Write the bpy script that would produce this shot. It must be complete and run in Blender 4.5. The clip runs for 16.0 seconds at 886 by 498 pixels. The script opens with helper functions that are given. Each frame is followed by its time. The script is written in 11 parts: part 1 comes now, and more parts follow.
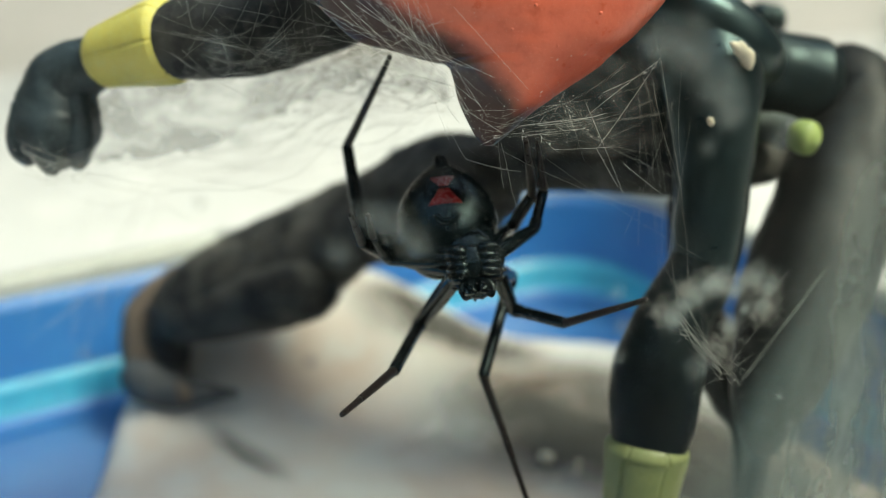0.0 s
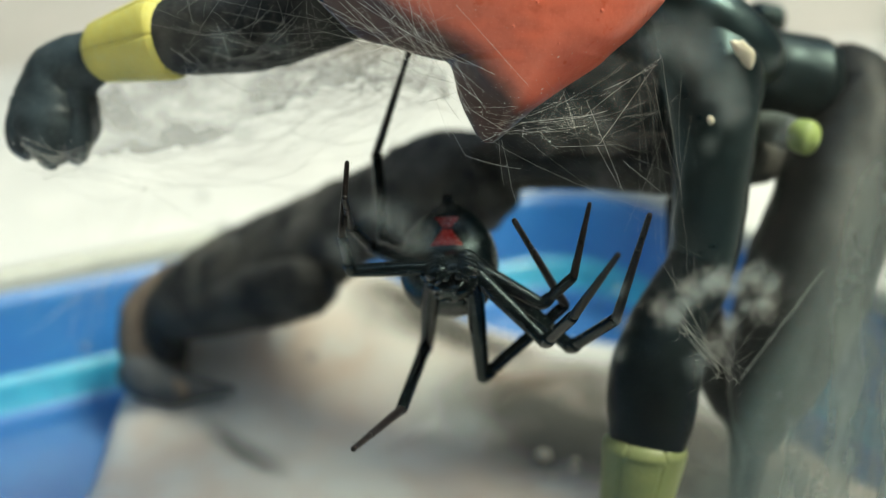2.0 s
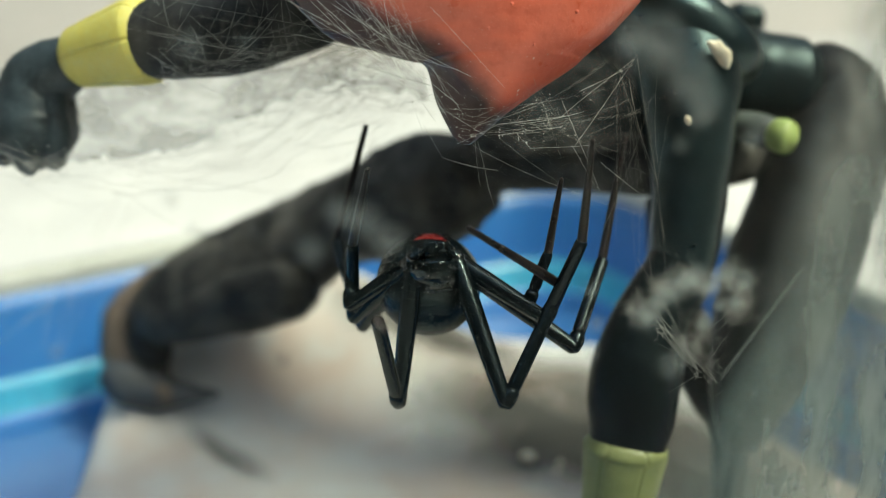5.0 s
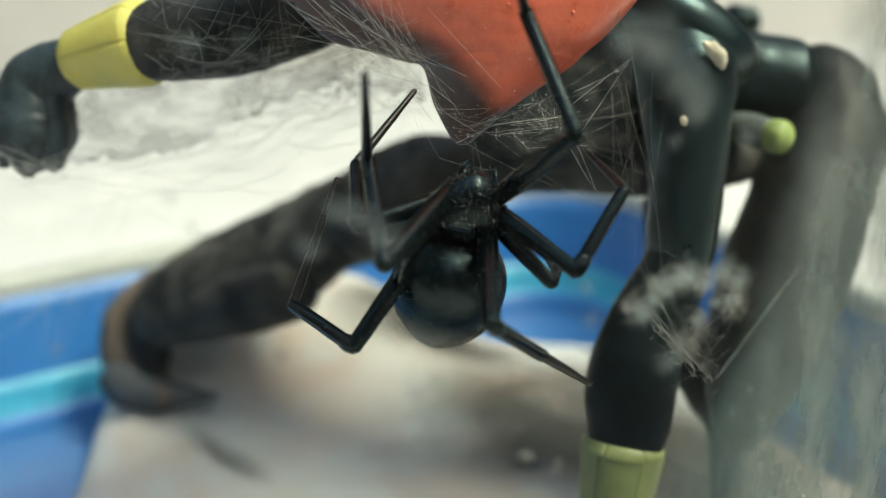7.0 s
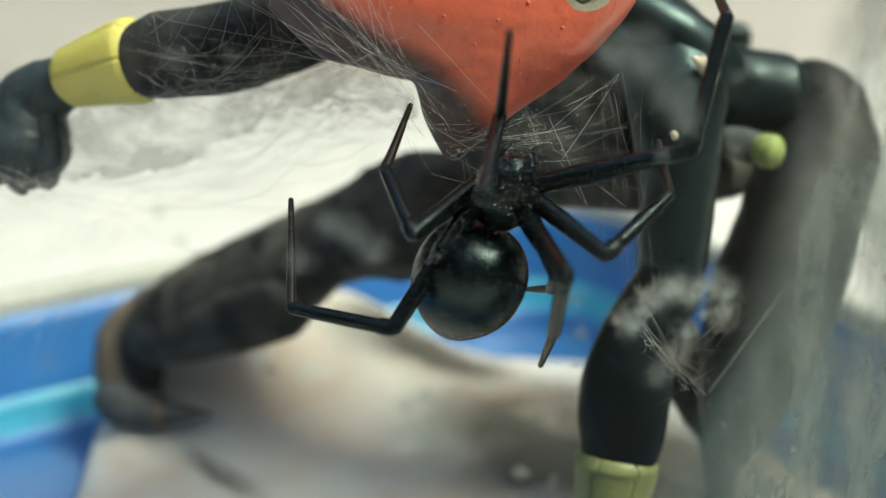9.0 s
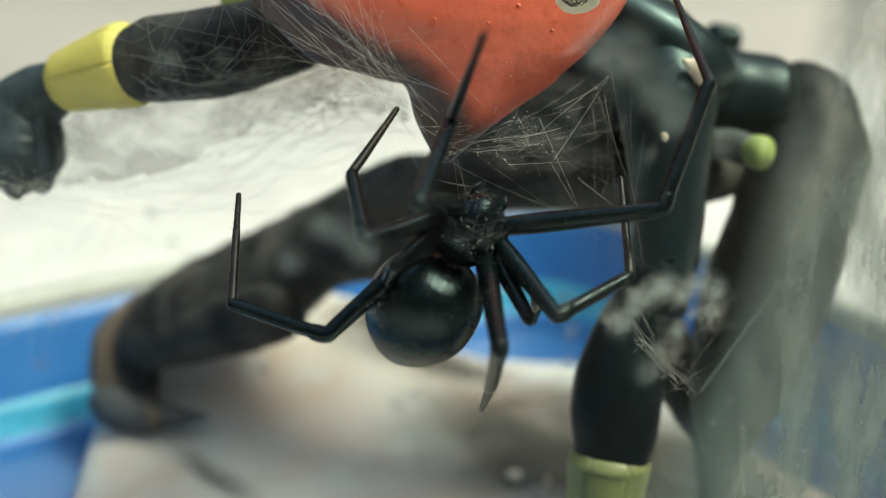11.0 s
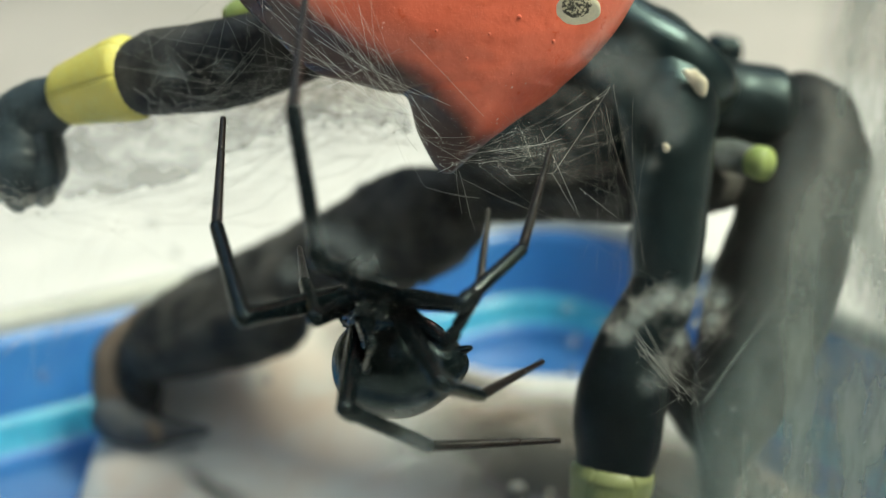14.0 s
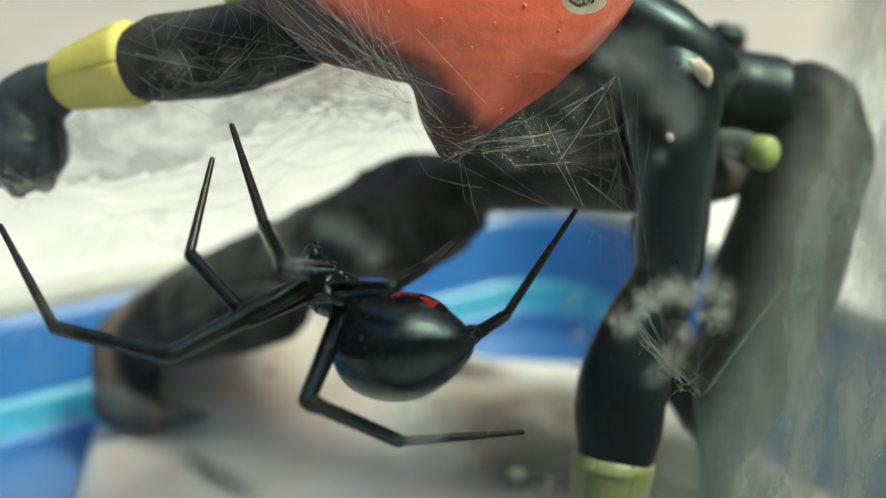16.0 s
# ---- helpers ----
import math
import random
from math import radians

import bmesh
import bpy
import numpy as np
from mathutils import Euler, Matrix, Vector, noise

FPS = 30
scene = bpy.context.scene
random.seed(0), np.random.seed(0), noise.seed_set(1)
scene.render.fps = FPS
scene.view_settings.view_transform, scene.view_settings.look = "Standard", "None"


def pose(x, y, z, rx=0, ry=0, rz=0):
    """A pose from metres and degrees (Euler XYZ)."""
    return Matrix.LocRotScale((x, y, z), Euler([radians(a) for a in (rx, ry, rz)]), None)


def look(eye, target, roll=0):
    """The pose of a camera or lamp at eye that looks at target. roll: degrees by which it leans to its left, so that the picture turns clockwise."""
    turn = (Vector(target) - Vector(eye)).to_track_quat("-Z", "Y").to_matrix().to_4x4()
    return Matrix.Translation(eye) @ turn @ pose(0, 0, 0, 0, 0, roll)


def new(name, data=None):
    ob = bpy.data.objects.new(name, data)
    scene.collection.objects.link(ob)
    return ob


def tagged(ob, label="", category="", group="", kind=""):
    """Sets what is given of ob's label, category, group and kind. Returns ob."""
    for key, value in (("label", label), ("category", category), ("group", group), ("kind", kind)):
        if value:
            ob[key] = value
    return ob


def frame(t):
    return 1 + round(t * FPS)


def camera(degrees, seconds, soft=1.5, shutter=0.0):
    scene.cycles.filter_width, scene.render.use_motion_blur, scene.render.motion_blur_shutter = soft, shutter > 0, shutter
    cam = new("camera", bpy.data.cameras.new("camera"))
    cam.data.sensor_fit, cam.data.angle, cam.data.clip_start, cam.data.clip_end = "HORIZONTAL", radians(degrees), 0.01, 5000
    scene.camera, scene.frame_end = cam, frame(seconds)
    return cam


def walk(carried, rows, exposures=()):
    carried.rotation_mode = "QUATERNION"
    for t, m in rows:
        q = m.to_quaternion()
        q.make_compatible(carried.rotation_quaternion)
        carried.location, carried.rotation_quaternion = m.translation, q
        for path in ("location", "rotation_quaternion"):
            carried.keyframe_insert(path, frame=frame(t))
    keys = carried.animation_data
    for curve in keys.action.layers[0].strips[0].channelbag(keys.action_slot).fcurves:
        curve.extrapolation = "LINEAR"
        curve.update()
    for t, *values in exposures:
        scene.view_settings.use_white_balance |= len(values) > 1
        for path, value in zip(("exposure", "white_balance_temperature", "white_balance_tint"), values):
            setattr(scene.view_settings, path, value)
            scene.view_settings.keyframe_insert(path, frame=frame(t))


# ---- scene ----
cam = camera(40.0, 16.0, soft=1.0, shutter=0.4)
cam.data.dof.use_dof = True
cam.data.dof.focus_distance = 0.0835
cam.data.dof.aperture_fstop = 19.0
scene.cycles.transparent_max_bounces = 32

# ---- the hand-held camera, hardly moving ----
walk(cam, [
    (0.0, pose(-0.00063, 0.00047, 0.07020, 67.839, 0.065, 0.647)),
    (0.5, pose(-0.00063, 0.00054, 0.07010, 67.701, -0.061, 0.395)),
    (1.0, pose(-0.00060, 0.00061, 0.07012, 67.659, -0.164, 0.342)),
    (1.5, pose(-0.00078, 0.00053, 0.06995, 67.710, -0.362, 0.447)),
    (2.0, pose(-0.00093, 0.00043, 0.07002, 67.804, -0.353, 0.578)),
    (2.5, pose(-0.00035, 0.00011, 0.06998, 67.710, -0.155, 0.301)),
    (3.0, pose(-0.00007, -0.00006, 0.07003, 67.868, -0.010, 0.090)),
    (3.5, pose(0.00000, 0.00000, 0.07000, 68.000, -0.000, -0.000)),
    (4.0, pose(0.00002, 0.00021, 0.06997, 67.952, -0.084, 0.033)),
    (6.5, pose(0.00018, 0.00049, 0.06987, 68.001, 0.092, 0.068)),
    (7.0, pose(0.00021, -0.00015, 0.06968, 68.252, 0.087, -0.041)),
    (7.5, pose(0.00047, -0.00046, 0.06942, 68.795, 0.298, -0.289)),
    (8.0, pose(0.00055, -0.00031, 0.06944, 69.261, 0.282, -0.243)),
    (8.5, pose(0.00055, -0.00015, 0.06956, 69.193, 0.238, -0.266)),
    (9.0, pose(0.00064, -0.00049, 0.06944, 69.181, 0.300, -0.239)),
    (11.5, pose(0.00098, -0.00121, 0.06938, 69.656, 0.581, -0.594)),
    (12.0, pose(0.00097, -0.00129, 0.06918, 69.985, 0.602, -0.709)),
    (12.5, pose(0.00093, -0.00120, 0.06931, 70.245, 0.720, -0.604)),
    (13.0, pose(0.00107, -0.00120, 0.06924, 70.263, 0.787, -0.589)),
    (13.5, pose(0.00108, -0.00117, 0.06934, 70.065, 0.683, -0.396)),
    (14.0, pose(0.00091, -0.00121, 0.06916, 70.116, 0.722, -0.495)),
    (14.5, pose(0.00108, -0.00151, 0.06920, 70.182, 0.730, -0.563)),
    (15.0, pose(0.00089, -0.00122, 0.06948, 70.153, 0.750, -0.511)),
    (15.5, pose(0.00060, -0.00087, 0.06959, 69.639, 0.536, -0.586)),
    (16.0, pose(0.00045, -0.00077, 0.06965, 69.220, 0.324, -0.524)),
], exposures=[(0.0, 1.13, 7120, -13), (16.0, 1.13, 7120, -13)])

# ---- daylight: open sky and one veiled sun ----
world = bpy.data.worlds.new("sky")
scene.world = world
world.use_nodes = True
wn = world.node_tree
sky = wn.nodes.new("ShaderNodeTexSky")
sky.sky_type = "NISHITA"
sky.sun_disc = False
sky.sun_elevation, sky.sun_rotation = radians(58), radians(104)
sky.air_density, sky.dust_density = 1.0, 2.5
wn.nodes["Background"].inputs["Strength"].default_value = 0.15
wn.links.new(sky.outputs["Color"], wn.nodes["Background"].inputs["Color"])
sun_data = bpy.data.lights.new("sun", "SUN")
sun_data.energy, sun_data.angle, sun_data.color = 1.8, radians(20), (1.0, 0.94, 0.85)
sun = new("sun", sun_data)
sun.matrix_world = look((0.60, -0.15, 1.0), (0, 0, 0))

MM = 0.001
CAM_TILT = radians(22)


# ---- materials ----
def mat(name, base, rough=0.5, second=None, scale=300.0, spread=(0.4, 0.65), bump=0.0, bump_scale=900.0, fine=None, coat=0.0,
        metal=0.0, transmission=0.0, sss=0.0, rough_var=0.1, stretch=(1, 1, 1), spec=0.5, tint=(1, 1, 1)):
    """A surface with stains at one scale, grain at another, uneven gloss and relief; scales are per metre."""
    m = bpy.data.materials.new(name)
    m.use_nodes = True
    nt = m.node_tree
    n, lk = nt.nodes, nt.links
    b = n["Principled BSDF"]
    tc = n.new("ShaderNodeTexCoord")
    mp = n.new("ShaderNodeMapping")
    mp.inputs["Scale"].default_value = stretch
    lk.new(tc.outputs["Object"], mp.inputs["Vector"])

    def noise_tex(s, detail, rough_n):
        t = n.new("ShaderNodeTexNoise")
        t.inputs["Scale"].default_value, t.inputs["Detail"].default_value, t.inputs["Roughness"].default_value = s, detail, rough_n
        lk.new(mp.outputs["Vector"], t.inputs["Vector"])
        return t

    def ramp(t, lo, hi, c0, c1):
        r = n.new("ShaderNodeValToRGB")
        r.color_ramp.elements[0].position, r.color_ramp.elements[1].position = lo, hi
        r.color_ramp.elements[0].color, r.color_ramp.elements[1].color = (*c0, 1), (*c1, 1)
        lk.new(t.outputs["Fac"], r.inputs["Fac"])
        return r

    second = second or tuple(c * 0.75 for c in base)
    big = ramp(noise_tex(scale, 4, 0.6), *spread, base, second)
    out = big
    fine = fine or tuple(c * 0.82 for c in base)
    grain = noise_tex(scale * 7, 6, 0.7)
    gr = ramp(grain, 0.5, 0.72, (0, 0, 0), (1, 1, 1))
    mix = n.new("ShaderNodeMix")
    mix.data_type = "RGBA"
    lk.new(gr.outputs["Color"], mix.inputs[0])
    lk.new(big.outputs["Color"], mix.inputs[6])
    mix.inputs[7].default_value = (*fine, 1)
    lk.new(mix.outputs[2], b.inputs["Base Color"])
    rr = ramp(noise_tex(scale * 2.3, 5, 0.65), 0.3, 0.7, (max(rough - rough_var, 0.03),) * 3, (min(rough + rough_var, 1.0),) * 3)
    lk.new(rr.outputs["Color"], b.inputs["Roughness"])
    b.inputs["Metallic"].default_value = metal
    b.inputs["Coat Weight"].default_value = coat
    b.inputs["Coat Roughness"].default_value = 0.15
    b.inputs["Transmission Weight"].default_value = transmission
    b.inputs["Specular IOR Level"].default_value = spec
    b.inputs["Specular Tint"].default_value = (*tint, 1)
    if sss:
        b.inputs["Subsurface Weight"].default_value = sss
        b.inputs["Subsurface Radius"].default_value = (0.002, 0.0015, 0.001)
    if bump:
        bp = n.new("ShaderNodeBump")
        bp.inputs["Strength"].default_value = bump
        bp.inputs["Distance"].default_value = 0.0003
        lk.new(noise_tex(bump_scale, 5, 0.6).outputs["Fac"], bp.inputs["Height"])
        lk.new(bp.outputs["Normal"], b.inputs["Normal"])
    return m


def veil(name, color, scale, lo, hi, top, gloss=0.0, detail=6.0, stretch=(1, 1, 1), fade=None, low=None, disc=0.0, lean=0.0):
    """A thin film, silk sheet, dust layer, painted haze or shade: clear between the patches that a noise leaves; top is
    its densest cover.
    """
    m = bpy.data.materials.new(name)
    m.use_nodes = True
    nt = m.node_tree
    n, lk = nt.nodes, nt.links
    n.remove(n["Principled BSDF"])
    tc, mp, t, r = n.new("ShaderNodeTexCoord"), n.new("ShaderNodeMapping"), n.new("ShaderNodeTexNoise"), n.new("ShaderNodeValToRGB")
    mp.inputs["Scale"].default_value = stretch
    lk.new(tc.outputs["Object"], mp.inputs["Vector"])
    lk.new(mp.outputs["Vector"], t.inputs["Vector"])
    t.inputs["Scale"].default_value, t.inputs["Detail"].default_value, t.inputs["Roughness"].default_value = scale, detail, 0.62
    r.color_ramp.elements[0].position, r.color_ramp.elements[1].position = lo, hi
    r.color_ramp.elements[0].color, r.color_ramp.elements[1].color = (0, 0, 0, 1), (top, top, top, 1)
    lk.new(t.outputs["Fac"], r.inputs["Fac"])
    clear, dif, mx = n.new("ShaderNodeBsdfTransparent"), n.new("ShaderNodeBsdfDiffuse"), n.new("ShaderNodeMixShader")
    dif.inputs["Color"].default_value = (*color, 1)
    tr, add = n.new("ShaderNodeBsdfTranslucent"), n.new("ShaderNodeMixShader")
    tr.inputs["Color"].default_value = (*color, 1)
    add.inputs["Fac"].default_value = 0.45
    lk.new(dif.outputs[0], add.inputs[1])
    lk.new(tr.outputs[0], add.inputs[2])
    cover = r.outputs["Color"]
    if fade:  # the painted haze begins gradually along x
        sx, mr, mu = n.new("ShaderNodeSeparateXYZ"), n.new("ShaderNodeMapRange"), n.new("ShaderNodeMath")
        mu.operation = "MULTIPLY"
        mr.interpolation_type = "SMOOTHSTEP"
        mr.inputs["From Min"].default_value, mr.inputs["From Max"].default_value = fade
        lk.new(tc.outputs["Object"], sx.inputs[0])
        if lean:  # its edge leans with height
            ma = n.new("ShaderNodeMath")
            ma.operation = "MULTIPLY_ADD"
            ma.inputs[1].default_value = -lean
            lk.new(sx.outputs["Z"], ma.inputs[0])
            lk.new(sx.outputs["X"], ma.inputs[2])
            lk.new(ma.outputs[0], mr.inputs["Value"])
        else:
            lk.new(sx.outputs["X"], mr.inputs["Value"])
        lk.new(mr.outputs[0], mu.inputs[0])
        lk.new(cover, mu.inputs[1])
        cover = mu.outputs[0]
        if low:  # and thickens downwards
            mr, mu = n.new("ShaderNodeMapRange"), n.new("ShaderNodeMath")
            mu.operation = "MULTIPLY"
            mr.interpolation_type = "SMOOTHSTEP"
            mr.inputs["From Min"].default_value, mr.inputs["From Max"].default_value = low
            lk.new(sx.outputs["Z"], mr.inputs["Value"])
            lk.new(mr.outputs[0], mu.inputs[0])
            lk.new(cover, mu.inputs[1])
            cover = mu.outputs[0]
    if disc:  # a round mark that thins out towards its edge
        ln, mr, mu = n.new("ShaderNodeVectorMath"), n.new("ShaderNodeMapRange"), n.new("ShaderNodeMath")
        ln.operation, mu.operation = "LENGTH", "MULTIPLY"
        mr.interpolation_type = "SMOOTHSTEP"
        mr.inputs["From Min"].default_value, mr.inputs["From Max"].default_value = disc, disc * 0.15
        lk.new(tc.outputs["Object"], ln.inputs[0])
        lk.new(ln.outputs["Value"], mr.inputs["Value"])
        lk.new(mr.outputs[0], mu.inputs[0])
        lk.new(cover, mu.inputs[1])
        cover = mu.outputs[0]
    lk.new(cover, mx.inputs["Fac"])
    lk.new(clear.outputs[0], mx.inputs[1])
    lk.new(add.outputs[0], mx.inputs[2])
    last = mx
    if gloss:
        fr, gl, m2 = n.new("ShaderNodeFresnel"), n.new("ShaderNodeBsdfGlossy"), n.new("ShaderNodeMixShader")
        fr.inputs["IOR"].default_value = gloss
        gl.inputs["Roughness"].default_value = 0.12
        lk.new(fr.outputs[0], m2.inputs["Fac"])
        lk.new(mx.outputs[0], m2.inputs[1])
        lk.new(gl.outputs[0], m2.inputs[2])
        last = m2
    lk.new(last.outputs[0], n["Material Output"].inputs["Surface"])
    return m


BLACK = mat("black_rubber", (0.0010, 0.0028, 0.0042), 0.40, (0.003, 0.008, 0.011), 260, (0.42, 0.7), 0.30, 800, (0.006, 0.011, 0.013), spec=0.38, rough_var=0.10, tint=(0.70, 0.97, 1))
# two copies of one rubber: glossy for the lit thigh, darkened for the shaded calf
GLOSS_BLACK = mat("glossy_black_rubber", (0.0012, 0.0034, 0.0048), 0.36, (0.003, 0.008, 0.011), 260, (0.42, 0.7), 0.08, 700, (0.005, 0.010, 0.012), spec=0.66, rough_var=0.10, tint=(0.66, 0.95, 1))
SHADED_CALF_BLACK = mat("shaded_black_rubber", (0.0012, 0.0022, 0.0032), 0.42, (0.003, 0.006, 0.008), 260, (0.42, 0.7), 0.12, 800, (0.005, 0.008, 0.010), spec=0.18, rough_var=0.08, tint=(0.70, 0.95, 1))
BLACK_HAZY = mat("scuffed_black_rubber", (0.003, 0.004, 0.005), 0.50, (0.008, 0.008, 0.008), 240, (0.40, 0.7), 0.3, 800, (0.014, 0.014, 0.013), spec=0.22, rough_var=0.12)
BLUE_BLACK = mat("dusty_blue_black_rubber", (0.028, 0.042, 0.052), 0.46, (0.010, 0.017, 0.022), 330, (0.44, 0.7), 0.35, 900, (0.055, 0.070, 0.078), spec=0.40, rough_var=0.12)
PEG_GREY = mat("grey_rubber_peg", (0.05, 0.058, 0.055), 0.6, (0.10, 0.12, 0.11), 400, (0.4, 0.7), 0.3, 900)
LIME = mat("lime_paint", (0.30, 0.37, 0.12), 0.4, (0.22, 0.29, 0.09), 400, (0.4, 0.7), 0.2, 1200)
BLACK_DUST = mat("dusty_black_rubber", (0.011, 0.012, 0.013), 0.6, (0.095, 0.090, 0.082), 150, (0.44, 0.70), 0.6, 900, (0.055, 0.052, 0.047), spec=0.30)
YELLOW = mat("yellow_plastic", (0.60, 0.53, 0.13), 0.42, (0.50, 0.45, 0.12), 240, (0.4, 0.7), 0.2, 1200, (0.55, 0.55, 0.2), sss=0.1)
GREEN_YELLOW = mat("lime_plastic", (0.22, 0.245, 0.10), 0.45, (0.17, 0.19, 0.08), 320, (0.4, 0.7), 0.2, 1200, sss=0.1)


def red_with_shade():
    """Red plastic with a dark maroon chin; the flank's shade is painted in the same tone, parted by a soft bent line.
    """
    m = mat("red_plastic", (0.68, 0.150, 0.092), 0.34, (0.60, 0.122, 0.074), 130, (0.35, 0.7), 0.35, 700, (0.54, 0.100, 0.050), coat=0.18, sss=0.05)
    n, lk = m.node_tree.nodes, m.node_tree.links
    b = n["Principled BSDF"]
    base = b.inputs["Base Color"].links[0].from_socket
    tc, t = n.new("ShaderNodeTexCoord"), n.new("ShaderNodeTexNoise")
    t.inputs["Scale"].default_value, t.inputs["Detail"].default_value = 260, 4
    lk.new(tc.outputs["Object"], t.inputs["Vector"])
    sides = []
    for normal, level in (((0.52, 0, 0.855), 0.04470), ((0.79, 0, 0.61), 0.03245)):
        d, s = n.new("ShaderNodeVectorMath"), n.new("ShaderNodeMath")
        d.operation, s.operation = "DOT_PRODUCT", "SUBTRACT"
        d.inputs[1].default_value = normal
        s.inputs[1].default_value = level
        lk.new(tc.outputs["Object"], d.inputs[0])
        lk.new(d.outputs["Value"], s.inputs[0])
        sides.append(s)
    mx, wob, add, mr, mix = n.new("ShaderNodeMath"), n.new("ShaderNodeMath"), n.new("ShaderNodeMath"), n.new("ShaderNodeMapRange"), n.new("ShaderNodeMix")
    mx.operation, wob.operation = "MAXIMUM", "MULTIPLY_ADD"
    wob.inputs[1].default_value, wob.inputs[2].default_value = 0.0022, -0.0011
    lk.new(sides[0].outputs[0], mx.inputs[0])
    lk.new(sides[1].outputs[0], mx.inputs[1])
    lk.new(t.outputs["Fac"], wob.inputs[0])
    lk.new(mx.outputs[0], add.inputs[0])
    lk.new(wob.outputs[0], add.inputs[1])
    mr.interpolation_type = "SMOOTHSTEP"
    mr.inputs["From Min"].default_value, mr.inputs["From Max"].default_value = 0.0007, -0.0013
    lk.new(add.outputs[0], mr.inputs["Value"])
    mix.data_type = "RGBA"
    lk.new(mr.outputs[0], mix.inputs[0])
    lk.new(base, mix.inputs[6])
    # maroon of the chin, which also paints the flank's shade
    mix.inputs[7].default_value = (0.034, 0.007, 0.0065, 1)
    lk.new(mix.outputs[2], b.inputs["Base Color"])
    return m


RED = red_with_shade()
EYE_PAINT = mat("speckled_eye_paint", (0.72, 0.66, 0.48), 0.5, (0.015, 0.012, 0.01), 4200, (0.46, 0.50), 0.2, 2500, (0.6, 0.55, 0.4))
EYE_RIM = mat("cream_paint", (0.84, 0.79, 0.62), 0.5, None, 600, (0.4, 0.8), 0.2, 2500)
TAN = mat("worn_tan_rubber", (0.13, 0.095, 0.072), 0.7, (0.085, 0.068, 0.056), 260, (0.4, 0.7), 0.4, 900)
BROWN = mat("brown_fibre", (0.10, 0.065, 0.04), 0.7, (0.05, 0.04, 0.03), 600, (0.4, 0.7), 0.3, 900)
GREY_RUBBER = mat("grey_rubber", (0.055, 0.06, 0.068), 0.65, (0.09, 0.088, 0.09), 220, (0.4, 0.7), 0.4, 900)
BLUE = mat("blue_plastic", (0.020, 0.125, 0.40), 0.46, (0.028, 0.17, 0.47), 60, (0.35, 0.7), 0.1, 500, (0.02, 0.12, 0.40), coat=0.2)
BLUE_HIGHLIGHT = mat("blue_plastic_highlight", (0.040, 0.33, 0.52), 0.46, (0.030, 0.22, 0.42), 70, (0.35, 0.7), 0.1, 500, (0.05, 0.38, 0.6), coat=0.2)
LINER = mat("stained_liner", (0.53, 0.525, 0.51), 0.75, (0.47, 0.38, 0.33), 30, (0.44, 0.60), 0.35, 500, (0.50, 0.50, 0.49))
PAPER = mat("white_paper", (0.57, 0.56, 0.56), 0.85, (0.49, 0.47, 0.47), 9, (0.4, 0.7), 0.2, 400, (0.68, 0.66, 0.65))
TABLE = mat("grey_table", (0.45, 0.41, 0.39), 0.6, (0.37, 0.34, 0.32), 12, (0.4, 0.65), 0.2, 400, (0.34, 0.33, 0.31))
SKY_BLOCKER = mat("dark_blocker", (0.11, 0.10, 0.09), 0.9, (0.08, 0.075, 0.07), 4, (0.4, 0.65), 0.4, 80)
GROUND = mat("paving", (0.28, 0.27, 0.25), 0.9, (0.22, 0.21, 0.19), 3, (0.4, 0.65), 0.3, 60)
CREAM = mat("cream_crumb", (0.75, 0.68, 0.55), 0.8, (0.55, 0.48, 0.36), 600, (0.4, 0.65), 0.5, 1500)
SPIDER_BLACK = mat("glossy_black_cuticle", (0.0008, 0.0022, 0.0030), 0.22, (0.001, 0.003, 0.004), 900, (0.4, 0.65), 0.15, 4600, (0.006, 0.010, 0.012), coat=0.0, spec=0.36, rough_var=0.08, tint=(0.7, 0.95, 1))
SPIDER_LEG = mat("black_leg_cuticle", (0.0012, 0.0022, 0.003), 0.20, (0.002, 0.0045, 0.0055), 900, (0.4, 0.65), 0.06, 3600, (0.004, 0.005, 0.006), spec=0.29, tint=(0.75, 0.95, 1))
SPIDER_CHEST = mat("rough_black_cuticle", (0.002, 0.003, 0.0035), 0.17, (0.002, 0.004, 0.005), 900, (0.4, 0.65), 0.12, 2600, (0.004, 0.007, 0.009), spec=0.40, tint=(0.75, 0.95, 1))
SPIDER_GRAIN = mat("shiny_black_granules", (0.001, 0.002, 0.003), 0.10, (0.002, 0.004, 0.005), 900, (0.4, 0.65), spec=0.9, rough_var=0.04)
SPIDER_FOOT = mat("brown_leg_cuticle", (0.006, 0.005, 0.005), 0.34, (0.015, 0.009, 0.009), 900, (0.4, 0.65), 0.06, 3000, spec=0.3)
SPIDER_RED = mat("red_cuticle", (0.19, 0.010, 0.009), 0.28, (0.11, 0.006, 0.006), 1500, (0.4, 0.7), 0.05, 4000)
LIP = mat("pale_lip_plastic", (0.46, 0.47, 0.46), 0.4, (0.38, 0.40, 0.39), 90, (0.35, 0.7), 0.1, 500)
SILK = mat("silk", (0.52, 0.51, 0.48), 0.45, (0.38, 0.37, 0.35), 900, (0.4, 0.65))
SILK_SHEET = veil("dusty_silk_sheet", (0.50, 0.47, 0.43), 190, 0.36, 0.80, 0.85, stretch=(1, 1, 1.6))
SILK_FILM = veil("thin_silk_film", (0.25, 0.25, 0.26), 420, 0.36, 0.74, 0.56, stretch=(1, 1, 1.4))
SMUDGE_SHEEN = veil("grey_smudge_sheen", (0.44, 0.50, 0.51), 1300, 0.22, 0.66, 0.42, disc=0.001)
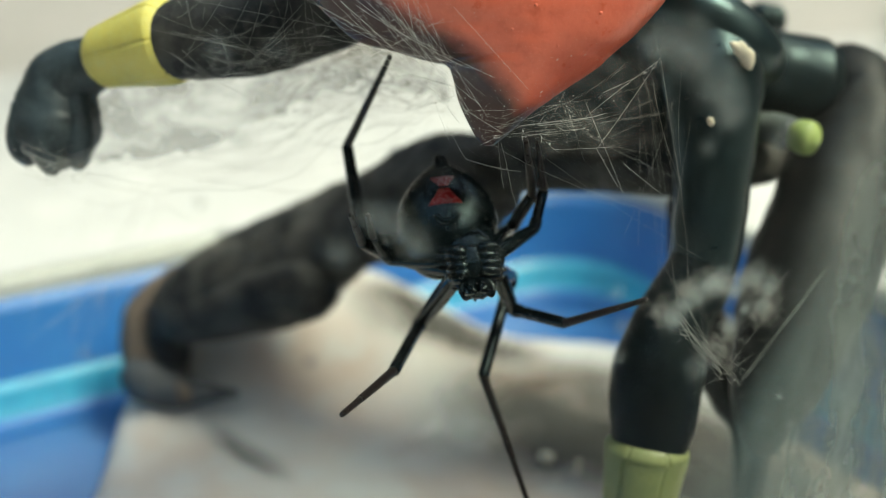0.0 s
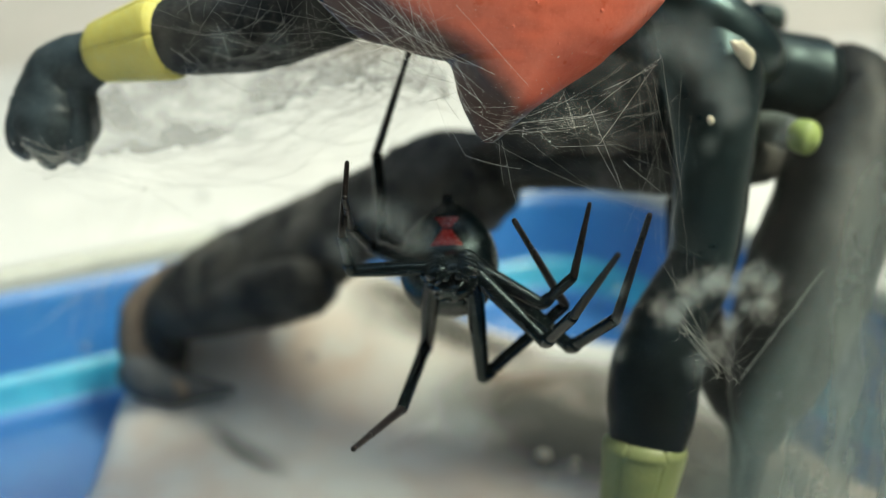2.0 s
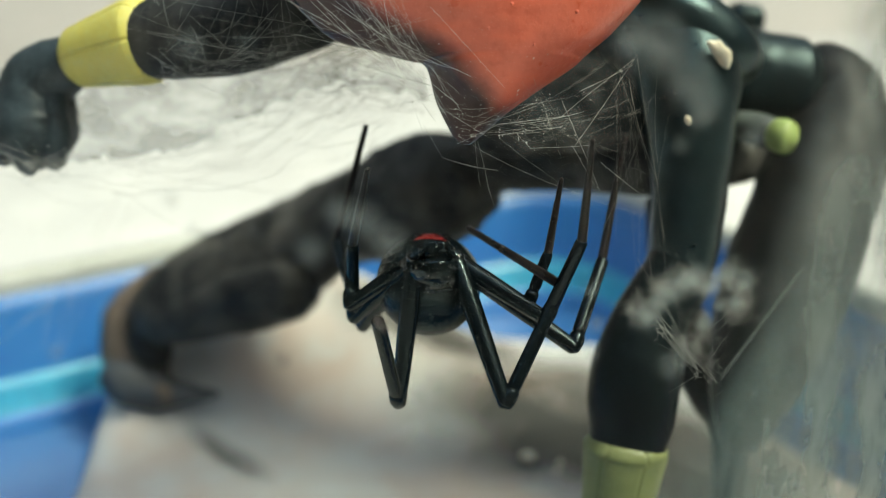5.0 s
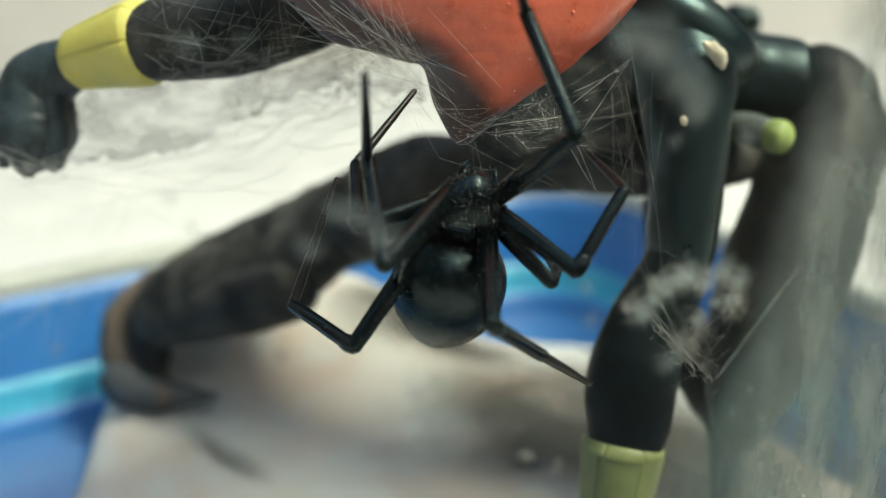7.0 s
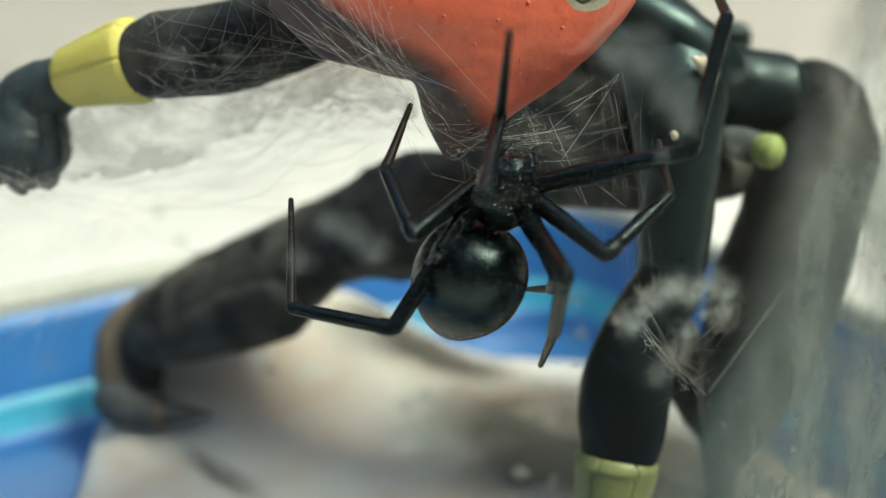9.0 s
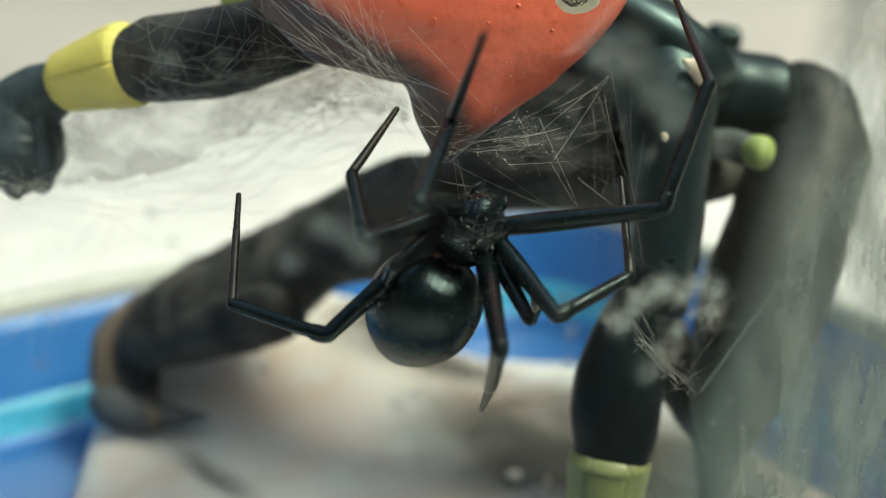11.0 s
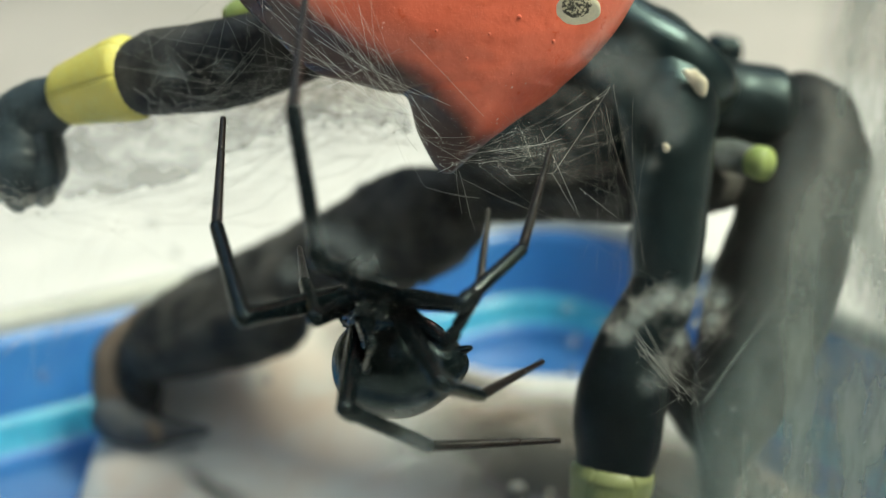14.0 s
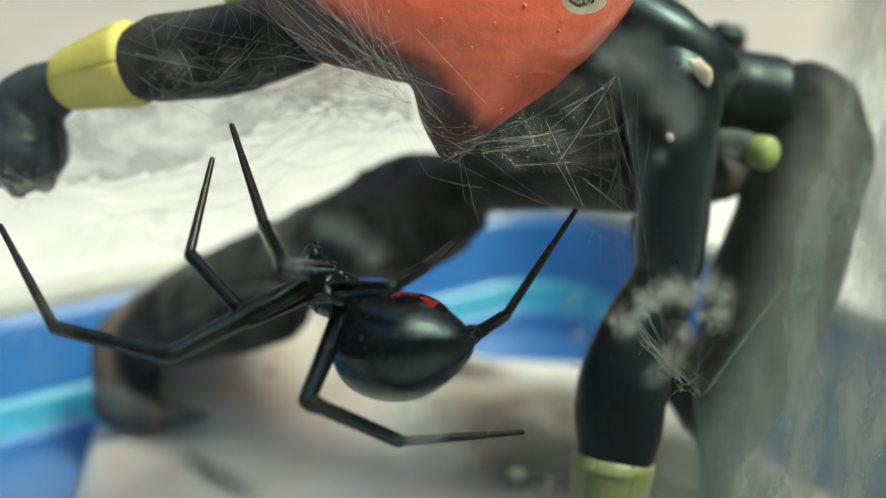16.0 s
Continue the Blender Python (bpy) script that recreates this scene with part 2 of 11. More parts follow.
SOIL_SHADE = veil("grey_residue", (0.11, 0.108, 0.10), 1500, 0.18, 0.55, 0.95, disc=0.001)
CREASE_SHADE = veil("soft_grey_crease_shade", (0.22, 0.23, 0.23), 1500, 0.20, 0.60, 0.70, disc=0.001)
STAIN_TAN = veil("tan_residue", (0.40, 0.29, 0.22), 1500, 0.25, 0.62, 0.50, disc=0.001)
# denser haze of the lower right, painted as a leaning film
LOW_HAZE = veil("grey_green_haze", (0.12, 0.17, 0.18), 150, 0.12, 0.75, 0.82, stretch=(2.0, 1, 0.6), fade=(-0.0086, -0.0040), low=(0.0540, 0.0400), lean=0.629)
FLUFF_GREY = veil("grey_fluff", (0.38, 0.43, 0.43), 2200, 0.22, 0.62, 0.80, disc=0.001)
SILK_BRIGHT = mat("bright_silk", (0.80, 0.79, 0.76), 0.4, (0.65, 0.64, 0.60), 900, (0.4, 0.65))
JAR_CLEAR = veil("clear_scuffed_plastic", (0.62, 0.66, 0.67), 38, 0.58, 0.95, 0.05, gloss=1.08)
# haze at the right, painted into the film of the scuffed wall
HAZE = veil("scuffed_plastic_haze", (0.27, 0.305, 0.295), 190, 0.26, 0.66, 0.80, stretch=(1.8, 1, 0.6), fade=(0.0085, 0.0140), lean=0.2)


# ---- builders ----
def part(name, bm, material, parent=None, label=""):
    """One mesh object from a bmesh, as a part of parent where one is given."""
    me = bpy.data.meshes.new(name)
    for f in bm.faces:
        f.smooth = True
    bm.normal_update()
    bm.to_mesh(me)
    bm.free()
    me.materials.append(material)
    ob = new(name, me)
    if parent is not None:
        ob.parent = parent
    if label:
        tagged(ob, label)
    return ob


def smooth_line(rows, steps):
    """Points along a Catmull-Rom line through rows of numbers."""
    pts = [np.array(r, float) for r in rows]
    pts = [2 * pts[0] - pts[1]] + pts + [2 * pts[-1] - pts[-2]]
    out = []
    for i in range(1, len(pts) - 2):
        a, b, c, d = pts[i - 1:i + 3]
        for s in range(steps):
            t = s / steps
            out.append(0.5 * (2 * b + (c - a) * t + (2 * a - 5 * b + 4 * c - d) * t * t + (3 * b - a - 3 * c + d) * t ** 3))
    out.append(pts[-2])
    return out


def tube(rows, steps=6, sides=20, rough=0.0, grooves=0, flat=1.0, seed=0.0, bm=None):
    """A closed tapering limb through rows of (x, y, z, radius) in millimetres, with rounded ends; rough: unevenness of its skin."""
    bm = bm or bmesh.new()
    line = smooth_line(rows, steps)
    rings, last = [], None
    up = Vector((0.13, -0.41, 0.9)).normalized()
    n = len(line)
    caps = [(-0.85, 0.35), (-0.5, 0.8)]
    stations = []
    for i, p in enumerate(line):
        d = Vector(line[min(i + 1, n - 1)][:3] - line[max(i - 1, 0)][:3]).normalized()
        stations.append((Vector(p[:3]), d, max(p[3], 0.01)))
    p, d, r = stations[0]
    head = [(p + d * r * a * 0.5, d, r * b) for a, b in caps]
    p, d, r = stations[-1]
    tail = [(p - d * r * a * 0.5, d, r * b) for a, b in reversed(caps)]
    for p, d, r in head + stations + tail:
        side = d.cross(up)
        if side.length < 0.05:
            side = d.cross(Vector((1, 0, 0)))
        side.normalize()
        if last is not None and side.dot(last) < 0:
            side = -side
        last = side
        lift = side.cross(d).normalized()
        ring = []
        for k in range(sides):
            a = 2 * math.pi * k / sides
            rr = r
            if grooves:
                rr *= 1 - 0.06 * max(0.0, math.cos(a * grooves + 0.5 * math.sin(a) + 0.9)) ** 70
            v = p + side * (math.cos(a) * rr) + lift * (math.sin(a) * rr * flat)
            if rough:
                v += (v - p) * (rough * noise.noise(v * 0.45 + Vector((seed, 0, 0))) + 0.4 * rough * noise.noise(v * 1.6 + Vector((0, seed, 0))))
            ring.append(bm.verts.new(v * MM))
        rings.append(ring)
    for r0, r1 in zip(rings, rings[1:]):
        for k in range(sides):
            bm.faces.new((r0[k], r0[(k + 1) % sides], r1[(k + 1) % sides], r1[k]))
    bm.faces.new(rings[0][::-1])
    bm.faces.new(rings[-1])
    return bm


def blob(center, radii, tilt=(0, 0, 0), rough=0.0, segs=24, rings=14, squash=None, bm=None):
    """An uneven rounded lump, in millimetres."""
    bm = bm or bmesh.new()
    m = pose(*center, *tilt)
    made = bmesh.ops.create_uvsphere(bm, u_segments=segs, v_segments=rings, radius=1)["verts"]
    for v in made:
        c = v.co.copy()
        if squash:
            c = squash(c)
        c = Vector((c.x * radii[0], c.y * radii[1], c.z * radii[2]))
        if rough:
            c *= 1 + rough * noise.noise(c * 0.5) + 0.4 * rough * noise.noise(c * 1.7)
        v.co = (m @ c) * MM
    return bm


def block(x0, y0, z0, x1, y1, z1, bevel=0.0):
    """A box with softened edges, in metres."""
    bm = bmesh.new()
    bmesh.ops.create_cube(bm, size=1)
    for v in bm.verts:
        v.co = Vector(((x0, x1)[v.co.x > 0], (y0, y1)[v.co.y > 0], (z0, z1)[v.co.z > 0]))
    if bevel:
        bmesh.ops.bevel(bm, geom=bm.edges[:], offset=bevel, segments=2, affect="EDGES")
    return bm


def threads(bm, pairs, radius=0.02, sag=0.02, parts=5, seed=1):
    """Fine silk lines, each a thin three-sided strand that sags and wavers a little; pairs of end points in millimetres."""
    rnd = random.Random(seed)
    for a, b in pairs:
        a, b = Vector(a), Vector(b)
        ln = (b - a).length
        d = (b - a).normalized()
        s = d.cross(Vector((0.3, 0.5, 0.8))).normalized()
        u = d.cross(s)
        r = radius * rnd.uniform(0.6, 1.25)
        wob = Vector((rnd.uniform(-1, 1), rnd.uniform(-1, 1), rnd.uniform(-1, 0.2))) * ln * sag
        rings = []
        for i in range(parts + 1):
            t = i / parts
            p = a.lerp(b, t) + wob * (4 * t * (1 - t)) + Vector((0, 0, 0))
            rings.append([bm.verts.new((p + s * (r * math.cos(k * 2.0944)) + u * (r * math.sin(k * 2.0944))) * MM) for k in range(3)])
        for r0, r1 in zip(rings, rings[1:]):
            for k in range(3):
                bm.faces.new((r0[k], r0[(k + 1) % 3], r1[(k + 1) % 3], r1[k]))
    return bm


# ---- ground, table, sheet of paper ----
ground = part("ground", block(-60, -60, -0.80, 60, 60, -0.75), GROUND)
tagged(ground, "grey paving slab ground around the table", "ground", kind="structure")


# ---- unseen dark walls added to cut low sky reflections, open above ----
for wall_name, (x0, y0, x1, y1) in {"wall_south": (-1.9, -1.9, 1.9, -1.7), "wall_north": (-1.9, 1.9, 1.9, 2.1), "wall_west": (-2.1, -1.9, -1.9, 2.1), "wall_east": (1.9, -1.9, 2.1, 2.1)}.items():
    # south one raised to darken what camera-facing blacks reflect
    top = 2.3 if wall_name == "wall_south" else 1.75
    tagged(part(wall_name, block(x0, y0, -0.75, x1, y1, top, 0.01), SKY_BLOCKER), "unseen dark wall added to block low sky light", "wall", kind="structure")


def build_table():
    t = new("table")
    part("tabletop", block(-0.75, -0.45, -0.025, 0.75, 0.85, -0.0015, 0.004), TABLE, t)
    for x in (-0.68, 0.68):
        for y in (-0.38, 0.78):
            part("leg", block(x - 0.025, y - 0.025, -0.75, x + 0.025, y + 0.025, -0.0255, 0.003), TABLE, t)
    return tagged(t, "grey table with matt top under the jar", "table")


build_table()


def build_sheet():
    bm = bmesh.new()
    corners = ((-0.34, -0.08), (0.16, -0.10), (0.125, 0.33), (-0.36, 0.235))
    lo = [bm.verts.new((x, y, -0.0014)) for x, y in corners]
    hi = [bm.verts.new((x, y, -0.0010)) for x, y in corners]
    bm.faces.new(lo[::-1])
    bm.faces.new(hi)
    for i in range(4):
        bm.faces.new((lo[i], lo[(i + 1) % 4], hi[(i + 1) % 4], hi[i]))
    return tagged(part("paper_sheet", bm, PAPER), "bright white paper sheet lying on the table under the jar", "paper")


build_sheet()

# ---- the tub: blue lower part with rounded corners, clear upper wall, stained liner ----
BACK, SIDE = Vector((-0.51, 0.86)), Vector((0.86, 0.51))


def outline(inset):
    """The tub's plan as points in millimetres, drawn in by inset: four sides with rounded corners."""
    n0, n1, s0, s1 = 44.0 + inset, 129.0 - inset, -4.0 + inset, 98.0 - inset
    pts = []
    for cn, cs, r, start in ((n1, s1, 15, 0), (n1, s0, 16, 90), (n0, s0, 46, 180), (n0, s1, 30, 270)):
        r = max(r - inset, 2.0)
        mn, ms = cn + (r if start in (180, 270) else -r), cs + (-r if start in (0, 270) else r)
        for k in range(17):
            a = radians(start + 90 * k / 16)
            c, d = math.cos(a), math.sin(a)
            p = BACK * (mn + r * d) + SIDE * (ms + r * c)
            pts.append((p.x, p.y))
    out = []
    for (x0, y0), (x1, y1) in zip(pts, pts[1:] + pts[:1]):
        steps = max(1, int(math.hypot(x1 - x0, y1 - y0) / 4))
        out += [(x0 + (x1 - x0) * i / steps, y0 + (y1 - y0) * i / steps) for i in range(steps)]
    return out


def sweep(profile):
    """A closed wall that follows the tub's plan through (inset, height) rows in millimetres."""
    bm = bmesh.new()
    count = 260
    rings = []
    for inset, z in profile:
        pts = outline(inset)
        seg = [0.0]
        for (x0, y0), (x1, y1) in zip(pts, pts[1:] + pts[:1]):
            seg.append(seg[-1] + math.hypot(x1 - x0, y1 - y0))
        loop = np.array(pts + pts[:1])
        at = np.linspace(0, seg[-1], count, endpoint=False)
        xs, ys = np.interp(at, seg, loop[:, 0]), np.interp(at, seg, loop[:, 1])
        rings.append([bm.verts.new((x * MM, y * MM, z * MM)) for x, y in zip(xs, ys)])
    for r0, r1 in zip(rings, rings[1:]):
        for k in range(count):
            bm.faces.new((r0[k], r0[(k + 1) % count], r1[(k + 1) % count], r1[k]))
    return bm, rings


def front_y(x, inset):
    """How far out the tub's near wall stands at x."""
    pts = outline(inset)
    best = [y0 + (y1 - y0) * (x - x0) / (x1 - x0) for (x0, y0), (x1, y1) in zip(pts, pts[1:] + pts[:1]) if (x0 - x) * (x1 - x) <= 0 and x0 != x1]
    return min(best)


def wall_patch(x0, x1, z0, z1, inset, nx, nz):
    """A sheet that lies on the near wall."""
    bm = bmesh.new()
    rows = []
    for j in range(nz + 1):
        z = z0 + (z1 - z0) * j / nz
        rows.append([bm.verts.new(Vector((x, front_y(x, inset), z)) * MM) for x in (x0 + (x1 - x0) * i / nx for i in range(nx + 1))])
    for r0, r1 in zip(rows, rows[1:]):
        for i in range(nx):
            bm.faces.new((r0[i], r0[i + 1], r1[i + 1], r1[i]))
    return bm


def build_tub():
    tub = new("plastic_tub")
    bm, rings = sweep([(6.5, 1.6), (5.5, -0.9)])
    bm.faces.new(rings[0])
    bm.faces.new(rings[1][::-1])
    part("base", bm, BLUE, tub)
    part("lower_wall", sweep([(6.4, 1.0), (6.0, 2.0), (5.5, 2.9), (5.1, 3.5), (3.7, 3.3), (4.1, 2.2), (4.4, 1.0), (6.4, 1.0)])[0], BLUE, tub)
    # band of lighter blue that paints the highlight along the wall
    part("stripe", sweep([(5.15, 3.4), (4.6, 4.1), (3.9, 5.6), (3.3, 7.2), (2.0, 7.0), (2.6, 5.4), (3.7, 3.2), (5.15, 3.4)])[0], BLUE_HIGHLIGHT, tub, "highlight along the blue wall, painted as a light blue band")
    part("rim", sweep([(3.35, 7.1), (2.5, 9.4), (1.0, 13.6), (0.3, 15.6), (-1.4, 15.4), (-1.0, 13.5), (1.6, 6.9), (3.35, 7.1)])[0], BLUE, tub)
    part("lip", sweep([(0.35, 15.5), (0.2, 16.6), (-0.2, 17.8), (-1.2, 17.8), (-1.45, 15.3), (0.35, 15.5)])[0], LIP, tub, "pale greenish lip")
    part("clear_wall", sweep([(-0.5, 17.9), (-0.8, 19.0), (-0.8, 150), (0.2, 150), (0.2, 19.0), (0.0, 17.9)])[0], JAR_CLEAR, tub, "clear scuffed plastic wall").visible_shadow = False
    part("scuffing", wall_patch(10.5, 46, 17.5, 120, 0.6, 40, 40), HAZE, tub, "scuffed area of the clear wall, haze painted in").visible_shadow = False
    part("grime", wall_patch(12.0, 46, 17.5, 60, 0.9, 40, 24), LOW_HAZE, tub, "grey-green haze painted low on the clear wall").visible_shadow = False
    return tagged(tub, "clear plastic tub with blue base standing on paper", "tub")


build_tub()


def build_liner():
    bm = bmesh.new()
    cx, cy, n = 0.0, 97.0, 96

    def reach(a):
        c, s = math.cos(a), math.sin(a)
        lim = [60.0]
        if c < 0:
            lim.append(37.0 / -c)
        if s > 0:
            lim.append(41.0 / s)
        for normal, limit in ((BACK, 122.5), (SIDE, 89.5)):
            k = normal.x * c + normal.y * s
            if k > 0.02:
                lim.append((limit - normal.x * cx - normal.y * cy) / k)
        for normal, limit in ((BACK, 53.0), (SIDE, 5.0)):
            k = normal.x * c + normal.y * s
            if k < -0.02:
                lim.append((limit - normal.x * cx - normal.y * cy) / k)
        return min(lim) - 0.4

    edge = [reach(2 * math.pi * k / n) for k in range(n)]
    edge = [(edge[k - 2] + edge[k - 1] + edge[k] + edge[(k + 1) % n] + edge[(k + 2) % n]) / 5 - 0.5 + 0.9 * noise.noise(Vector((k * 0.4, 3, 0))) for k in range(n)]
    def height(x, y):
        v = Vector((x, y, 0))
        z = 3.0 + 0.8 * noise.noise(v * 0.06) + 0.35 * noise.noise(v * 0.17) + 0.10 * noise.noise(v * 0.5)
        return z + 11.5 * math.exp(-abs((x + 18) / 18) ** 2.6 - ((y - 131 - 0.45 * min(0.0, x + 12)) / 9) ** 2) + 1.3 * math.exp(-((x + 12) ** 2 + (y - 96) ** 2) / 260)

    rings = []
    for i in range(1, 31):
        u = i / 30
        ring = []
        for k in range(n):
            a = 2 * math.pi * k / n
            x, y = cx + edge[k] * u * math.cos(a), cy + edge[k] * u * math.sin(a)
            z = height(x, y)
            z -= 0.9 * max(0.0, u - 0.93) / 0.07
            ring.append(bm.verts.new(Vector((x, y, z)) * MM))
        rings.append(ring)
    for r0, r1 in zip(rings, rings[1:]):
        for k in range(n):
            bm.faces.new((r0[k], r1[k], r1[(k + 1) % n], r0[(k + 1) % n]))
    bm.faces.new(rings[0])
    low = [bm.verts.new(Vector((v.co.x, v.co.y, 1.65 * MM))) for v in rings[-1]]
    for k in range(n):
        bm.faces.new((rings[-1][k], low[k], low[(k + 1) % n], rings[-1][(k + 1) % n]))
    liner = part("tub_liner", bm, LINER)

    # soil and painted shade on the liner: each patch follows the crumpled surface
    def patch(name, x, y, rx, ry, turn, material, label):
        bm = bmesh.new()
        c, d = math.cos(radians(turn)), math.sin(radians(turn))
        base = height(x, y)
        grid = []
        for j in range(-12, 13):
            row = []
            for i in range(-12, 13):
                u, w = i / 12, j / 12
                px, py = x + u * rx * c - w * ry * d, y + u * rx * d + w * ry * c
                row.append(bm.verts.new(Vector((u, w, (height(px, py) + 0.12 - base) / 1000)) * MM))
            grid.append(row)
        for r0, r1 in zip(grid, grid[1:]):
            for i in range(24):
                bm.faces.new((r0[i], r0[i + 1], r1[i + 1], r1[i]))
        ob = part(name, bm, material, liner, label)
        ob.matrix_local = pose(x * MM, y * MM, base * MM, 0, 0, turn) @ Matrix.Diagonal((rx, ry, 1000, 1))

    # shade below the low leg, painted as a grey band
    patch("residue", -1.0, 129.0, 15, 5.0, 10, SOIL_SHADE, "grey shade band painted along the raised edge of the liner")
    # soil round the crumbs, widened to paint the shade under the toy
    patch("residue", 14.0, 116.0, 24.0, 19.0, 0, SOIL_SHADE, "grey soil round the crumbs with the toy's shade painted in")
    patch("residue", 26.0, 106.0, 15.0, 15.0, 0, SOIL_SHADE, "dark grey patch on the liner beside the foot")
    # shade of a fold, painted as a soft grey patch
    patch("crease", -22.0, 107.5, 9.0, 2.2, -44, CREASE_SHADE, "shade of a liner fold, painted grey")
    patch("tan_patch", 9.0, 124.0, 13, 5.0, 20, STAIN_TAN, "tan stain on the liner")
    part("fold", tube([(-12.3, 101.0, 3.4, 0.3), (-8.3, 107.0, 3.5, 0.55), (-5.0, 111.4, 3.4, 0.5), (-0.9, 116.8, 3.2, 0.25)], 6, 12, 0.1, flat=0.5), LINER, liner)
    return tagged(liner, "off-white stained crumpled liner on the tub floor", "liner")


build_liner()


# ---- the toy ----
def build_head(toy):
    """The red head: sections from the pointed chin upwards; a crease parts its bright face from a dark flank that falls back."""
    rows = [(1.7, 82.6, 44.7, 0.35), (1.8, 82.8, 45.4, 1.16), (2.5, 83.6, 47.3, 2.89), (4.0, 84.6, 49.7, 5.19), (3.7, 84.8, 50.3, 6.2),
            (2.7, 85.0, 50.9, 7.95), (1.8, 85.4, 51.9, 10.1), (1.6, 86.3, 54.1, 12.38), (1.2, 87.3, 56.6, 14.37), (1.2, 88.6, 59.7, 15.77),
            (1.4, 90.1, 63.4, 15.17), (1.6, 91.1, 66.0, 10.5), (1.6, 91.8, 67.6, 3.5)]
    line = smooth_line(rows, 12)
    into = Vector((0, math.cos(CAM_TILT), -math.sin(CAM_TILT)))
    crease_z = (44.0, 46.2, 47.2, 48.5, 49.6, 50.8, 52.0, 54.0, 57.0, 61.0, 68.0)
    crease_s = (0.10, 0.05, -0.08, -0.50, -0.66, -0.46, -0.36, -0.56, -0.76, -0.9, -0.95)
    bm = bmesh.new()
    rings, n = [], 120
    for row in line:
        c, rx = Vector(row[:3]), max(row[3], 0.15)
        rd = float(np.interp(c.z, (44.6, 45.4, 46.4, 48.0, 50.0, 53.0, 57.0, 62.0, 68.0), (0.5, 1.1, 1.9, 2.9, 3.9, 5.0, 6.0, 6.6, 2.5)))
        sc = float(np.interp(c.z, crease_z, crease_s))
        ridge = (float(np.interp(c.z, (44.7, 47.0, 50.0, 54.0, 60.0), (1.9, 3.3, 4.7, 5.2, 5.8))) - c.x) / rx
        ridge = min(0.6, max(sc + 0.1, ridge))
        ring = []
        for k in range(n):
            a = 2 * math.pi * k / n
            s = math.cos(a)
            if math.sin(a) >= 0:
                if s > ridge:
                    d = -rd * max(0.0, 1 - ((s - ridge) / (1 - ridge)) ** 2) ** 0.62
                elif s > sc:
                    d = -rd * (1 - 0.22 * ((ridge - s) / (ridge - sc)) ** 2)
                else:
                    d = -0.78 * rd * max(0.0, (s + 1) / (sc + 1)) ** 0.75
            else:
                d = rd * 1.1 * abs(math.sin(a))
            v = c + Vector((rx * s, 0, 0)) + into * d
            v += Vector((0.10, 0.2, 0.1)) * noise.noise(v * 0.35) + into * (0.05 * noise.noise(v * 1.3))
            ring.append(bm.verts.new(v * MM))
        rings.append(ring)
    for r0, r1 in zip(rings, rings[1:]):
        for k in range(n):
            bm.faces.new((r0[k], r0[(k + 1) % n], r1[(k + 1) % n], r1[k]))
    bm.faces.new(rings[0][::-1])
    bm.faces.new(rings[-1])
    bmesh.ops.recalc_face_normals(bm, faces=bm.faces[:])
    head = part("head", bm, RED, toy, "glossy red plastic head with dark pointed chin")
    return head


